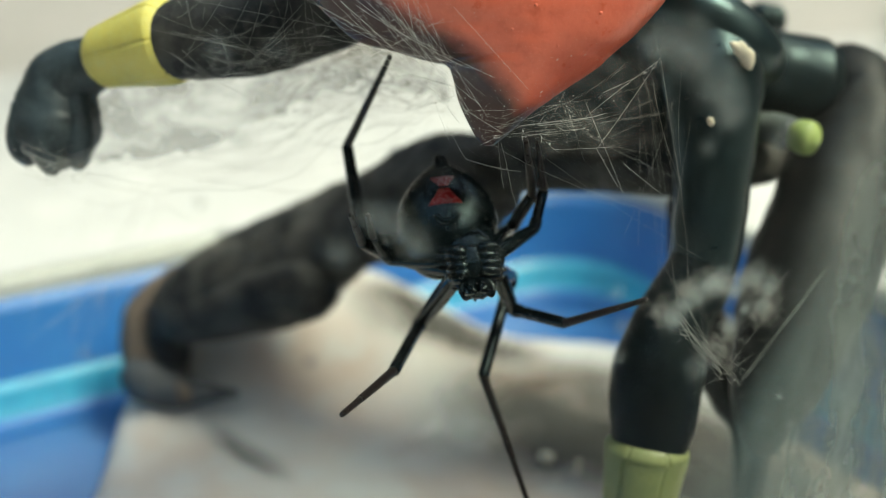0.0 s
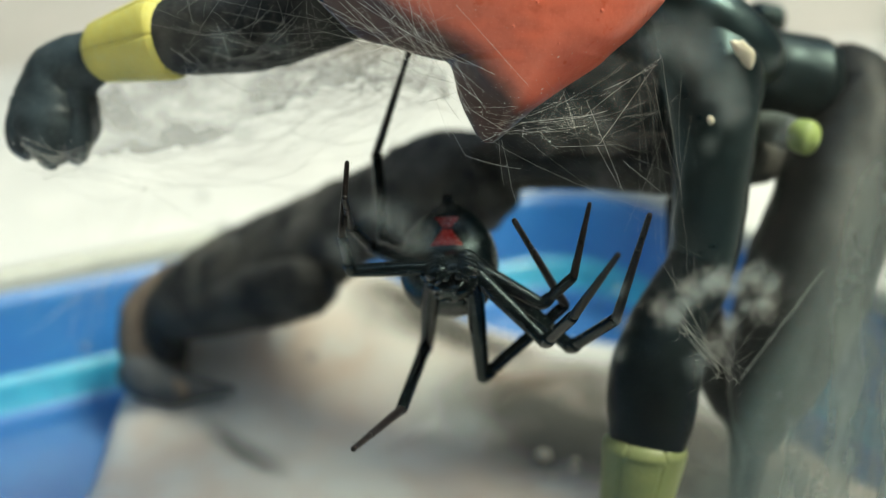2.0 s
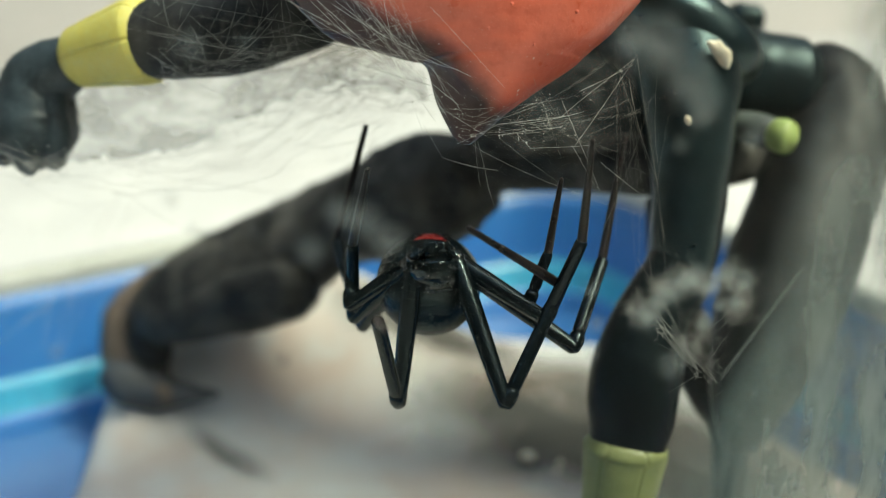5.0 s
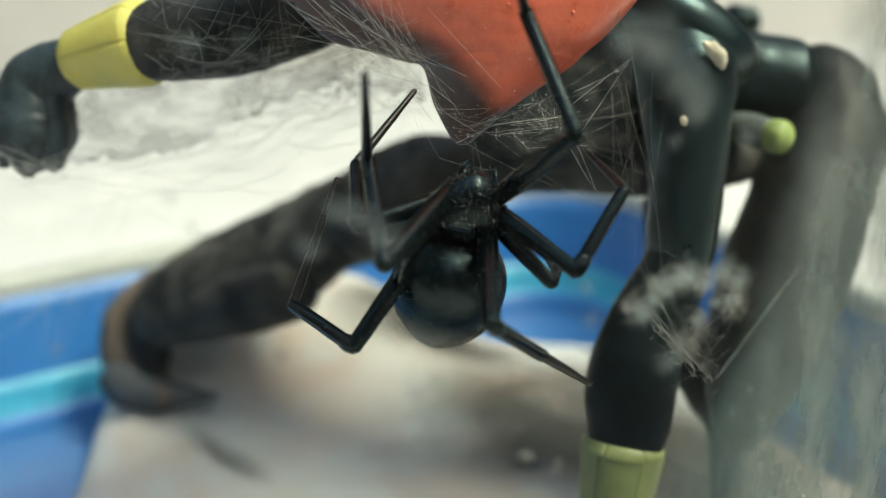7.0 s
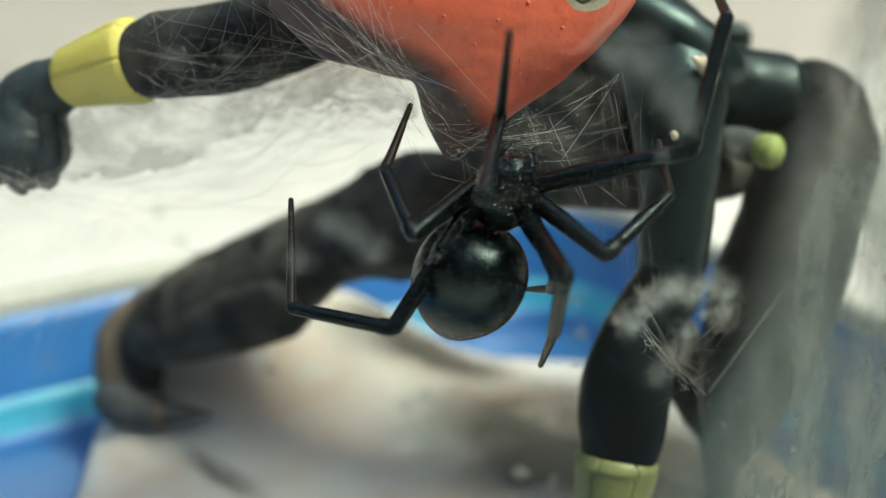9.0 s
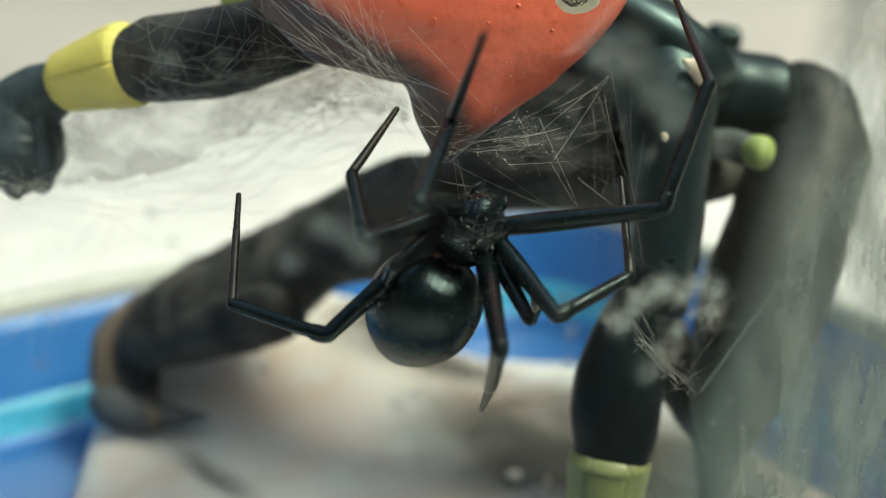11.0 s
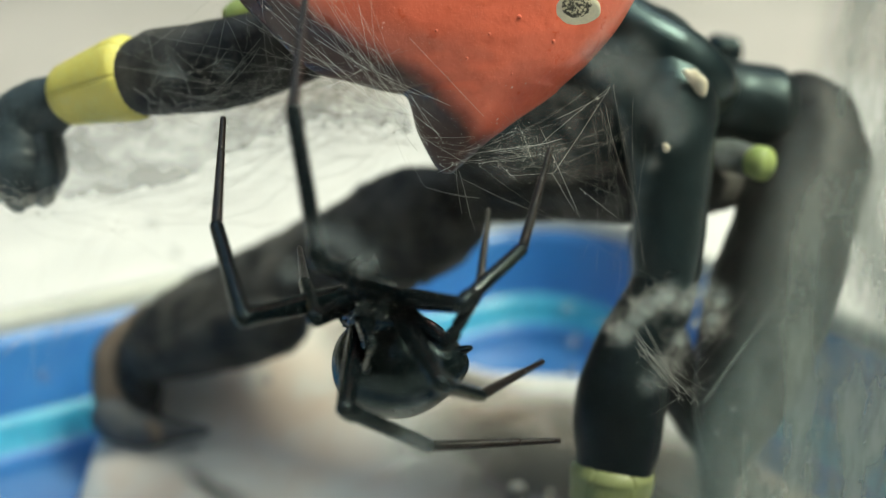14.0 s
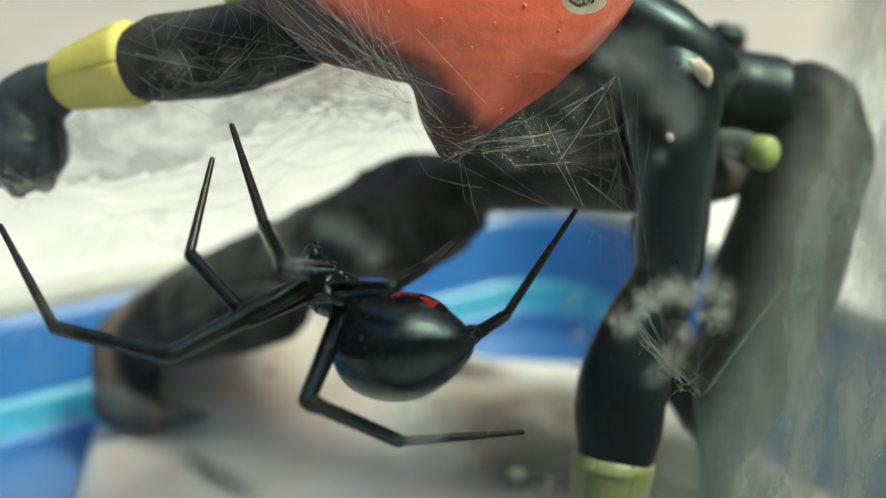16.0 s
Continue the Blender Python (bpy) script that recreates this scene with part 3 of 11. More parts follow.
def build_toy():
    toy = new("toy_insect")
    head = build_head(toy)
    body = part("body", blob((11.5, 107.0, 45.3), (12.5, 7.0, 8.8), (0, 20, 0), 0.12), BLACK, toy, "dull black body under silk")
    # added dark filler that closes the bright gap behind the chin in view
    part("hip", tube([(12.0, 106.0, 38.6, 3.0), (8.0, 106.5, 38.6, 3.0), (5.0, 107.0, 38.2, 2.4), (3.2, 107.5, 37.6, 1.6)], 5, 20, 0.08, seed=71), BLACK_DUST, toy)
    # raised arm with the yellow cuff
    arm = part("arm", tube([(8, 104, 52, 3.4), (-5.8, 101.1, 52.9, 3.35), (-10.1, 97.4, 51.8, 3.5), (-15.6, 94.7, 50.4, 3.55), (-20.5, 93.5, 50.0, 3.35), (-23, 93.8, 49.3, 2.9), (-26, 94.8, 48.3, 2.3)], 7, 28, 0.06, seed=3),
               BLACK_DUST, toy, "dusty black upper arm")
    part("cuff", tube([(-22.95, 93.9, 49.6, 3.42), (-23.9, 94.2, 49.3, 3.38), (-26.0, 94.9, 48.65, 3.0), (-28.8, 96.0, 47.75, 2.5)], 5, 192, 0.012, grooves=7, seed=5), YELLOW, arm, "pale yellow grooved cuff")
    part("fist", tube([(-28.8, 96.2, 47.4, 1.91), (-30.8, 96.8, 46.7, 2.45), (-32.6, 97.3, 45.4, 2.95), (-33.4, 96.9, 43.2, 3.45), (-33.5, 96.2, 41.4, 3.60), (-33.6, 95.6, 40.0, 2.95), (-33.6, 95.3, 39.2, 1.7)], 6, 26, 0.08, seed=8),
         BLUE_BLACK, arm, "dusty blue-black bent fist")
    part("thumb", tube([(-31.4, 96.4, 45.4, 1.1), (-31.2, 95.2, 43.5, 1.25), (-31.1, 94.4, 41.3, 1.25), (-31.2, 94.0, 39.9, 1.0), (-31.4, 94.1, 39.2, 0.55)], 5, 20, 0.22, seed=51), BLUE_BLACK, arm)
    part("finger", tube([(-33.4, 95.7, 44.7, 1.4), (-33.5, 94.6, 42.4, 1.6), (-33.5, 94.0, 40.6, 1.5), (-33.3, 93.7, 39.4, 1.0), (-33.2, 93.9, 38.8, 0.46)], 5, 20, 0.22, seed=52), BLUE_BLACK, arm)
    part("finger", tube([(-35.5, 96.0, 43.7, 1.2), (-35.8, 95.2, 41.9, 1.35), (-35.6, 94.6, 40.3, 1.15), (-35.2, 94.4, 39.4, 0.55)], 5, 20, 0.22, seed=53), BLUE_BLACK, arm)
    # long low leg that reaches to the back of the floor
    leg = part("leg", tube([(27.6, 103.8, 37.0, 1.9), (24.6, 102.0, 37.3, 2.5), (19.1, 99.2, 37.8, 2.7), (11.0, 104.9, 36.0, 2.5), (5.0, 108.3, 34.8, 2.8), (2.4, 109.2, 33.4, 4.4), (-0.8, 110.2, 31.6, 5.6), (-4.6, 111.8, 29.4, 5.6), (-9.5, 114.6, 27.0, 4.5), (-14.2, 116.1, 23.7, 4.9),
                            (-19.1, 117.1, 20.6, 5.3), (-26.0, 117.9, 17.6, 4.6), (-31.0, 117.6, 14.4, 3.2)], 7, 28, 0.10, seed=12), BLACK_DUST, toy, "dusty black leg")
    part("shank", tube([(-14.0, 112.4, 21.0, 3.0), (-15.4, 112.8, 20.5, 3.7), (-18.0, 113.6, 19.5, 3.8), (-22.6, 115.2, 17.7, 3.8), (-28.9, 116.2, 15.2, 3.0), (-31.4, 117.0, 14.0, 1.80)], 6, 26, 0.08, seed=13), BLACK_DUST, leg, "rounded dusty black shank")
    part("sole", tube([(-30.4, 120.4, 18.6, 1.0), (-33.8, 119.2, 15.2, 1.9), (-34.6, 117.9, 11.6, 2.4), (-33.0, 116.4, 9.0, 2.2), (-30.0, 115.8, 8.0, 1.6)], 6, 18, 0.12, seed=14), TAN, leg, "worn tan sole rim")
    # added filler that hides the blue notch between sole and shank from the camera
    part("heel", tube([(-32.0, 118.0, 14.6, 1.8), (-31.6, 117.5, 12.8, 2.3), (-31.2, 117.0, 11.0, 2.3), (-30.8, 116.5, 9.4, 1.7)], 5, 18, 0.10, seed=16), BLACK_DUST, leg)
    part("toe", tube([(-35.0, 116.0, 9.4, 2.0), (-33.4, 115.2, 8.2, 2.6), (-30.6, 114.2, 7.6, 2.1), (-27.5, 113.6, 7.7, 1.3), (-23.6, 113.0, 7.9, 0.35)], 6, 18, 0.12, seed=15), GREY_RUBBER, leg, "grey pointed toe")
    part("claw", tube([(-29.8, 112.9, 9.2, 0.35), (-29.2, 112.6, 8.3, 0.9), (-29.0, 112.4, 7.2, 0.7)], 4, 12, 0.1), TAN, leg, "worn tan claw")
    # front leg with a calf and a yellow cuff
    front = part("leg", tube([(14.8, 104.2, 50.3, 4.6), (18.4, 99.3, 48.9, 4.7), (19.6, 96.2, 46.4, 4.3), (19.7, 93.7, 42.9, 3.55), (19.6, 91.8, 38.3, 3.02), (19.0, 89.8, 33.3, 2.70), (18.0, 88.9, 31.0, 2.45)], 7, 32, 0.05, seed=21),
                 GLOSS_BLACK, toy, "shiny black leg with a thick calf")
    part("calf", tube([(19.1, 89.9, 33.8, 2.55), (18.3, 89.1, 31.4, 2.76), (16.7, 88.0, 28.9, 2.94), (15.4, 86.4, 24.9, 3.62), (14.9, 84.9, 20.0, 3.27), (14.6, 84.3, 17.4, 2.6)], 7, 32, 0.05, seed=21), SHADED_CALF_BLACK, front, "black calf, darkened for its shade")
    part("cuff", tube([(14.6, 84.3, 19.1, 3.35), (14.5, 84.1, 18.2, 3.3), (14.1, 83.3, 15.8, 3.0), (13.7, 82.7, 13.6, 2.65)], 5, 192, 0.012, grooves=6, seed=23), GREEN_YELLOW, front, "yellow-green grooved cuff")
    part("foot", tube([(13.9, 82.9, 16.6, 2.1), (13.2, 82.2, 14.0, 2.0), (12.6, 81.0, 10.5, 2.7), (12.4, 78.6, 6.6, 3.2), (12.2, 75.5, 5.2, 2.0)], 6, 22, 0.12, seed=25), BLACK, front)
    # rear leg: socket, knee and shank
    rear = part("leg", tube([(32.0, 106.8, 43.0, 3.0), (34.3, 106.4, 42.3, 4.2), (34.7, 103.9, 39.0, 5.0), (32.4, 100.2, 34.9, 5.2), (29.7, 95.9, 29.7, 5.4), (27.3, 92.7, 24.4, 4.7), (25.5, 89.8, 20.0, 3.3), (24.7, 88.5, 16.7, 1.6)], 7, 30, 0.07, seed=31),
                BLACK_HAZY, toy, "scuffed black leg behind hazy plastic")
    part("socket", tube([(18.0, 103.6, 46.6, 3.8), (22.5, 104.6, 45.2, 3.9), (27.4, 106.1, 43.8, 3.95), (31.0, 106.0, 43.2, 3.95), (31.8, 106.0, 43.1, 3.7)], 6, 30, 0.02, seed=33), BLACK, rear, "black hip cylinder")
    part("knob", tube([(28.6, 119.0, 46.4, 1.5), (29.6, 119.7, 46.0, 1.6), (31.0, 119.7, 46.2, 1.3)], 4, 14, 0.1), BLACK, rear)
    part("spike", tube([(24.9, 89.6, 16.6, 0.9), (24.5, 89.2, 12.0, 0.7), (24.3, 89.0, 4.4, 0.5)], 4, 12, 0.05), BLACK, rear)
    inner = part("leg", tube([(20.0, 103.5, 33.0, 1.8), (21.1, 102.7, 25.2, 2.0), (22.0, 98.9, 21.3, 2.4), (23.9, 95.5, 18.0, 2.3), (25.0, 92.2, 15.3, 1.7), (25.0, 91.0, 4.6, 0.9)], 6, 22, 0.08, seed=41), BLACK_HAZY, toy)
    part("shoulder", tube([(12.7, 100.6, 54.7, 2.76), (16.1, 98.0, 52.4, 2.72), (19.4, 96.7, 50.4, 2.79), (22.6, 96.9, 48.2, 2.64), (24.5, 98.4, 46.5, 1.86)], 6, 28, 0.04, seed=35), GLOSS_BLACK, front, "black thigh stump under the red head")
    # added dark filler that closes the bright gap behind the peg in view
    part("bracket", tube([(25.8, 106.3, 39.5, 3.06), (28.6, 105.9, 38.5, 3.06), (31.5, 105.4, 37.1, 2.66)], 5, 20, 0.05, seed=36), BLACK_DUST, rear)
    peg = part("peg", tube([(24.9, 100.4, 40.8, 1.26), (26.3, 99.3, 40.9, 1.39), (27.3, 98.2, 40.8, 1.42)], 4, 20, 0.05, seed=37), PEG_GREY, toy, "hazy grey rubber peg")
    part("cap", tube([(27.6, 97.2, 41.0, 1.38), (27.9, 96.7, 41.0, 1.45), (28.3, 96.1, 41.0, 1.36), (28.5, 95.9, 41.0, 0.95)], 4, 24, 0.03), LIME, peg, "lime green rounded cap")
    part("collar", tube([(-15.4, 96.0, 53.6, 1.0), (-14.6, 96.2, 54.0, 1.2), (-13.6, 96.6, 54.4, 1.1)], 4, 18, 0.08, seed=61), LIME, arm, "lime green scrap of paint on the arm")
    part("eye", blob((10.4, 80.55, 56.5), (1.5, 0.30, 1.25), (22, 0, 0), 0.16), EYE_RIM, head, "cream eye spot")
    part("pupil", blob((10.35, 80.42, 56.65), (1.15, 0.30, 0.98), (22, 0, 0), 0.12), EYE_PAINT, head, "black speckled pupil")
    near = [v.co / MM for v in head.data.vertices if v.normal.y < -0.2]
    for x, z, r in ((6.9, 55.9, 0.16), (8.9, 54.1, 0.15), (4.6, 54.8, 0.12), (3.1, 53.2, 0.10), (11.0, 55.2, 0.13), (0.8, 55.0, 0.11), (6.2, 52.0, 0.09)):
        p = min(near, key=lambda q: (q.x - x) ** 2 + (q.z - z) ** 2 + (q.y - 80) ** 2 * 0.05)
        part("wart", blob(p, (r, r, r), rough=0.2, segs=10, rings=7), RED, head)
    part("paint_chip", blob((18.7, 90.2, 44.2), (0.28, 0.2, 0.42), (10, -20, 0), 0.3), CREAM, front)
    part("paint_spot", blob((21.2, 92.4, 48.8), (0.62, 0.4, 1.5), (10, -37, 0), 0.75), CREAM, front, "chipped cream paint spot")
    return tagged(toy, "black rubber toy insect with red head and yellow cuffs", "toy")


build_toy()


# ---- silk, dust and marks on the wall ----
def between(a, b, count, seed, spread=0.5, radius=0.0055, sag=0.04):
    """Silk lines from random spots along the line of points a to spots along b."""
    rnd = random.Random(seed)

    def spot(pts):
        i = rnd.randrange(len(pts) - 1)
        p = Vector(pts[i]).lerp(Vector(pts[i + 1]), rnd.random())
        return p + Vector((rnd.gauss(0, 1), rnd.gauss(0, 1), rnd.gauss(0, 1))) * spread

    bm = bmesh.new()
    return threads(bm, [(spot(a), spot(b)) for _ in range(count)], radius, sag, 5, seed)


def beads(a, b, count, seed):
    """Glue drops and dust caught on the lines between a and b."""
    rnd = random.Random(seed)
    bm = bmesh.new()
    for _ in range(count):
        p = Vector(rnd.choice(a)).lerp(Vector(rnd.choice(b)), rnd.random())
        p += Vector((rnd.gauss(0, 0.6), rnd.gauss(0, 0.4), rnd.gauss(0, 0.6)))
        blob(p, (rnd.choice((0.014, 0.020, 0.030, 0.045)),) * 3, rough=0.4, segs=6, rings=4, bm=bm)
    return bm


def tuft(bm, centre, size, count, seed, radius=0.02):
    """A ball of short crossing fibres."""
    rnd = random.Random(seed)
    pairs = []
    for _ in range(count):
        p = Vector(centre) + Vector((rnd.gauss(0, 1), rnd.gauss(0, 1), rnd.gauss(0, 1))) * size * 0.45
        d = Vector((rnd.gauss(0, 1), rnd.gauss(0, 1), rnd.gauss(0, 1))).normalized() * size * rnd.uniform(0.3, 0.9)
        pairs.append((p, p + d))
    return threads(bm, pairs, radius, 0.12, 4, seed)


LOBE = [(-12.7, 84.3, 57.0), (-10.9, 83.3, 54.7), (-8.6, 82.6, 52.9), (-5.5, 82.1, 51.7), (-2.5, 81.9, 51.1), (-1.1, 81.6, 50.4)]
ARM_LOW = [(-21.7, 91.0, 52.4), (-20.7, 90.1, 47.5), (-16.4, 90.3, 47.9), (-13.1, 91.7, 48.6), (-10.6, 93.1, 49.4)]
FACE_TOP = [(-13.2, 82.0, 60.5), (-10.2, 80.6, 60.8), (-7.4, 79.4, 60.6), (-5.0, 78.6, 60.0)]
FACE_LOW = [(-7.0, 80.3, 52.5), (-3.6, 80.4, 51.3), (-1.3, 79.2, 51.1), (-0.5, 78.4, 49.1), (0.6, 77.6, 47.2)]
CHIN = [(0.6, 78.6, 47.8), (1.7, 78.9, 46.7), (3.2, 79.1, 47.2), (5.1, 80.0, 48.6), (7.5, 81.0, 49.9)]
LEG_IN = [(13.6, 91.7, 48.8), (14.8, 89.2, 45.1), (15.2, 87.6, 41.1), (15.6, 86.0, 37.2), (14.2, 83.8, 34.4)]
MIDDLE = [(4.5, 81.2, 46.7), (6.6, 82.5, 47.3), (8.6, 82.9, 45.6), (7.2, 84.4, 43.9), (10.3, 84.6, 47.2)]
FAR_ARM = [(5.6, 99.9, 39.6), (10.3, 98.8, 39.7), (13.9, 96.8, 40.0), (15.9, 95.1, 41.1)]
DROP_TOP = [(12.8, 89.3, 50.7), (13.6, 88.5, 48.7), (15.3, 88.2, 47.9)]
DROP_LOW = [(13.5, 82.8, 37.5), (14.9, 83.1, 35.5), (15.7, 82.2, 33.2), (14.5, 85.2, 40.6)]
CALF = [(14.3, 76.4, 34.8), (15.4, 75.7, 33.1), (17.2, 75.9, 30.9), (19.0, 76.3, 29.3)]
SHIN = [(21.2, 83.4, 30.8), (22.0, 82.0, 27.3), (26.3, 88.4, 35.3)]
WALL_TOP = [(-22.2, 62.5, 46.2), (-20.7, 62.2, 45.3), (-16.4, 62.8, 49.3), (-18.2, 62.3, 45.6)]
WALL_LOW = [(-22.2, 62.8, 36.8), (-21.1, 62.2, 37.9), (-23.4, 63.5, 36.2), (-21.3, 61.8, 41.9), (-19.4, 61.8, 41.9)]


def build_web(name, label, meshes):
    web = new(name)
    for kind, bm in meshes:
        part(kind, bm, SILK_BRIGHT if kind in ("face_strands", "edge_strands", "knot", "cluster", "beads", "line", "arm_strands") else SILK, web)
    return tagged(web, label, "web", "silk webs", "stuff")


def strung(pairs, radius, seed, every=0.9, size=0.035):
    """Taut silk lines with drops of glue and dust strung along them."""
    rnd = random.Random(seed)
    bm = threads(bmesh.new(), pairs, radius, 0.03, 6, seed)
    for a, b in pairs:
        a, b = Vector(a), Vector(b)
        for _ in range(int((b - a).length / every)):
            p = a.lerp(b, rnd.random()) + Vector((rnd.gauss(0, 0.05), rnd.gauss(0, 0.05), rnd.gauss(0, 0.05)))
            r = size * rnd.choice((0.3, 0.4, 0.6, 0.9, 1.3))
            blob(p, (r, r, r * rnd.uniform(0.7, 1.5)), rough=0.5, segs=6, rings=4, bm=bm)
    return bm


FACE_LINES = [((-12.5, 86.0, 56.3), (-8.3, 84.5, 52.3)), ((-11.0, 84.7, 56.4), (-4.3, 81.0, 51.3)), ((-9.8, 83.9, 56.6), (-3.8, 82.5, 52.2)), ((-8.1, 82.7, 56.7), (-2.5, 83.6, 50.6)),
              ((-7.5, 83.4, 54.3), (-0.3, 82.4, 50.4)), ((-6.1, 82.0, 56.8), (-2.0, 81.0, 50.6)), ((-5.2, 82.2, 54.5), (0.3, 82.1, 46.8)), ((-4.2, 81.6, 56.8), (-3.4, 82.8, 51.6)),
              ((-3.8, 82.4, 52.4), (1.9, 81.0, 49.9)), ((-9.2, 84.7, 53.2), (-2.0, 81.0, 50.8)), ((-5.9, 82.9, 53.6), (1.1, 81.8, 47.7)), ((-0.8, 81.0, 54.6), (4.2, 80.6, 49.2))]
CHIN_LINES = [((1.0, 80.5, 45.3), (3.8, 80.5, 46.7)), ((3.8, 80.5, 46.7), (8.6, 81.5, 47.0)), ((3.8, 80.5, 45.9), (8.3, 82.5, 45.9)), ((6.0, 80.5, 45.0), (10.1, 80.5, 45.2)), ((8.1, 80.5, 48.3), (11.1, 81.5, 41.5)),
              ((12.8, 80.5, 51.2), (8.3, 82.5, 46.7)), ((12.8, 80.5, 51.2), (9.1, 80.5, 45.2)), ((5.0, 80.5, 46.7), (9.6, 80.5, 47.6)),
              ((8.9, 80.5, 45.2), (10.7, 81.5, 42.0)), ((5.0, 80.5, 46.1), (6.5, 82.5, 44.2)), ((10.9, 80.5, 44.0), (13.6, 80.5, 41.8)), ((9.2, 80.5, 49.0), (12.7, 80.5, 50.8))]
BESIDE_LINES = [((-2.1, 83.0, 48.8), (-0.5, 82.0, 46.5)), ((-1.3, 83.0, 45.9), (0.0, 82.0, 43.8)), ((0.0, 83.0, 43.5), (3.9, 82.0, 42.9)), ((-2.5, 83.0, 47.5), (-0.7, 82.0, 48.4)), ((-6.0, 83.0, 50.4), (-0.7, 82.0, 49.0))]
build_web("cobweb", "taut silk lines with drops before the red face", [("line", strung(FACE_LINES, 0.009, 91, 0.6, 0.03))])
build_web("cobweb", "beaded silk lines from chin to black leg", [
    ("line", strung(CHIN_LINES, 0.009, 92, 0.7, 0.042)), ("cluster", beads([(3.9, 80.8, 46.5), (5.2, 80.8, 46.7), (6.6, 80.8, 46.5)], [(5.4, 80.8, 45.8), (7.0, 80.8, 46.8), (8.4, 81, 47.4)], 40, 93)), ("strands", threads(bmesh.new(), [((13.0, 80.5, 51.2), (15.2, 81.5, 41.7)), ((12.5, 80.5, 50.0), (15.1, 82.5, 42.4)), ((14.4, 80.5, 50.4), (15.2, 82.5, 43.3))], 0.008, 0.03, 6, 95))])
build_web("cobweb", "loose dusty threads beside the red chin", [("strands", strung(BESIDE_LINES, 0.014, 94, 0.7))])
build_web("cobweb", "fine white silk fan between red head and black arm", [
    ("strands", between(LOBE, ARM_LOW, 42, 2, 1.9, 0.0058)), ("face_strands", between(FACE_TOP, FACE_LOW, 20, 3, 1.2, 0.0060)),
    ("beads", beads(FACE_TOP, FACE_LOW, 60, 31)), ("edge_strands", between(LOBE, FACE_LOW, 9, 4, 1.0, 0.006)), ("arm_strands", between(ARM_LOW, ARM_LOW, 60, 5, 1.5, 0.0075, 0.12))])
build_web("cobweb", "tangled silk below the red chin with dust specks", [
    ("beads", beads(CHIN, MIDDLE, 55, 32)), ("strands", between(CHIN, MIDDLE, 18, 6, 0.6, 0.005)), ("line", between(CHIN[:3], LEG_IN, 4, 37, 0.7, 0.006, 0.10)), ("cross_strands", between(MIDDLE, LEG_IN, 7, 7, 1.6, 0.0055)),
    ("back_strands", between(MIDDLE, FAR_ARM, 8, 8, 1.2, 0.0055)), ("cluster", tuft(bmesh.new(), (7.4, 83.0, 46.2), 1.1, 16, 9, 0.009)),
    ("knot", tuft(bmesh.new(), (5.2, 80.6, 46.6), 0.7, 12, 10, 0.009))])
build_web("cobweb", "long silk lines beside the black leg and a drawn bright edge", [
    ("strands", between(DROP_TOP, DROP_LOW, 9, 11, 1.3, 0.006)), ("low_strands", between(DROP_LOW, CALF, 8, 12, 1.0, 0.0055)),
    # the single thick line draws the bright highlight edge by the rear leg
    ("line", threads(bmesh.new(), [((21.6, 84.5, 25.0), (28.2, 88.0, 33.0))], 0.022, 0.01, 4, 30)), ("calf_strands", between(CALF, SHIN, 9, 13, 1.2, 0.0055)), ("calf_line", between(CALF[:2], CALF[2:], 16, 14, 0.35, 0.008, 0.05)),
    ("crumbs", tuft(tuft(tuft(bmesh.new(), (15.4, 75.8, 33.2), 0.8, 11, 15, 0.012), (17.2, 76.0, 31.0), 0.8, 11, 16, 0.012), (18.6, 76.4, 29.6), 0.9, 11, 17, 0.012))])
build_web("cobweb", "sparse silk lines on the clear wall", [("strands", between(WALL_TOP, WALL_LOW, 12, 18, 0.6, 0.0055))])
FIST_HIGH = [(-34.4, 90.6, 41.9), (-33.0, 89.9, 41.0), (-31.6, 89.7, 40.4), (-30.1, 90.4, 40.7), (-29.2, 92.0, 41.4)]
FIST_LOW = [(-34.8, 91.0, 40.2), (-33.4, 90.7, 39.5), (-32.0, 90.6, 39.3), (-30.5, 91.2, 39.5), (-29.5, 92.5, 40.0)]
build_web("cobweb", "white silk and dust wrapped round the black fist", [
    ("edge_strands", between(FIST_HIGH, FIST_LOW, 30, 33, 0.5, 0.009, 0.1)), ("strands", between(FIST_LOW, FIST_LOW, 14, 34, 0.4, 0.010, 0.1)), ("beads", beads(FIST_HIGH, FIST_LOW, 50, 35))])
build_web("cobweb", "long thin silk lines across the clear wall", [
    ("line", threads(bmesh.new(), [((-12.9, 58.0, 49.0), (-23.5, 58.0, 41.3)), ((-14.4, 58.0, 49.6), (-22.1, 58.0, 42.3)), ((-17.4, 58.0, 48.1), (-20.5, 58.0, 40.7)), ((-19.1, 58.0, 49.6), (-20.8, 58.0, 42.0)), ((-16.0, 58.0, 50.5), (-22.7, 58.0, 45.2)), ((-13.5, 58.0, 46.8), (-19.3, 58.0, 43.6)), ((-20.1, 58.0, 51.9), (-23.0, 58.0, 42.3))], 0.009, 0.02, 6, 36))])
build_web("cobweb", "single thread hanging under the red chin", [("strands", threads(bmesh.new(), [((2.4, 80.0, 45.6), (3.2, 80.6, 42.0)), ((3.2, 80.6, 42.0), (3.6, 81.0, 40.6)), ((2.2, 79.6, 45.8), (2.6, 79.4, 42.6))], 0.010, 0.03, 6, 19))])


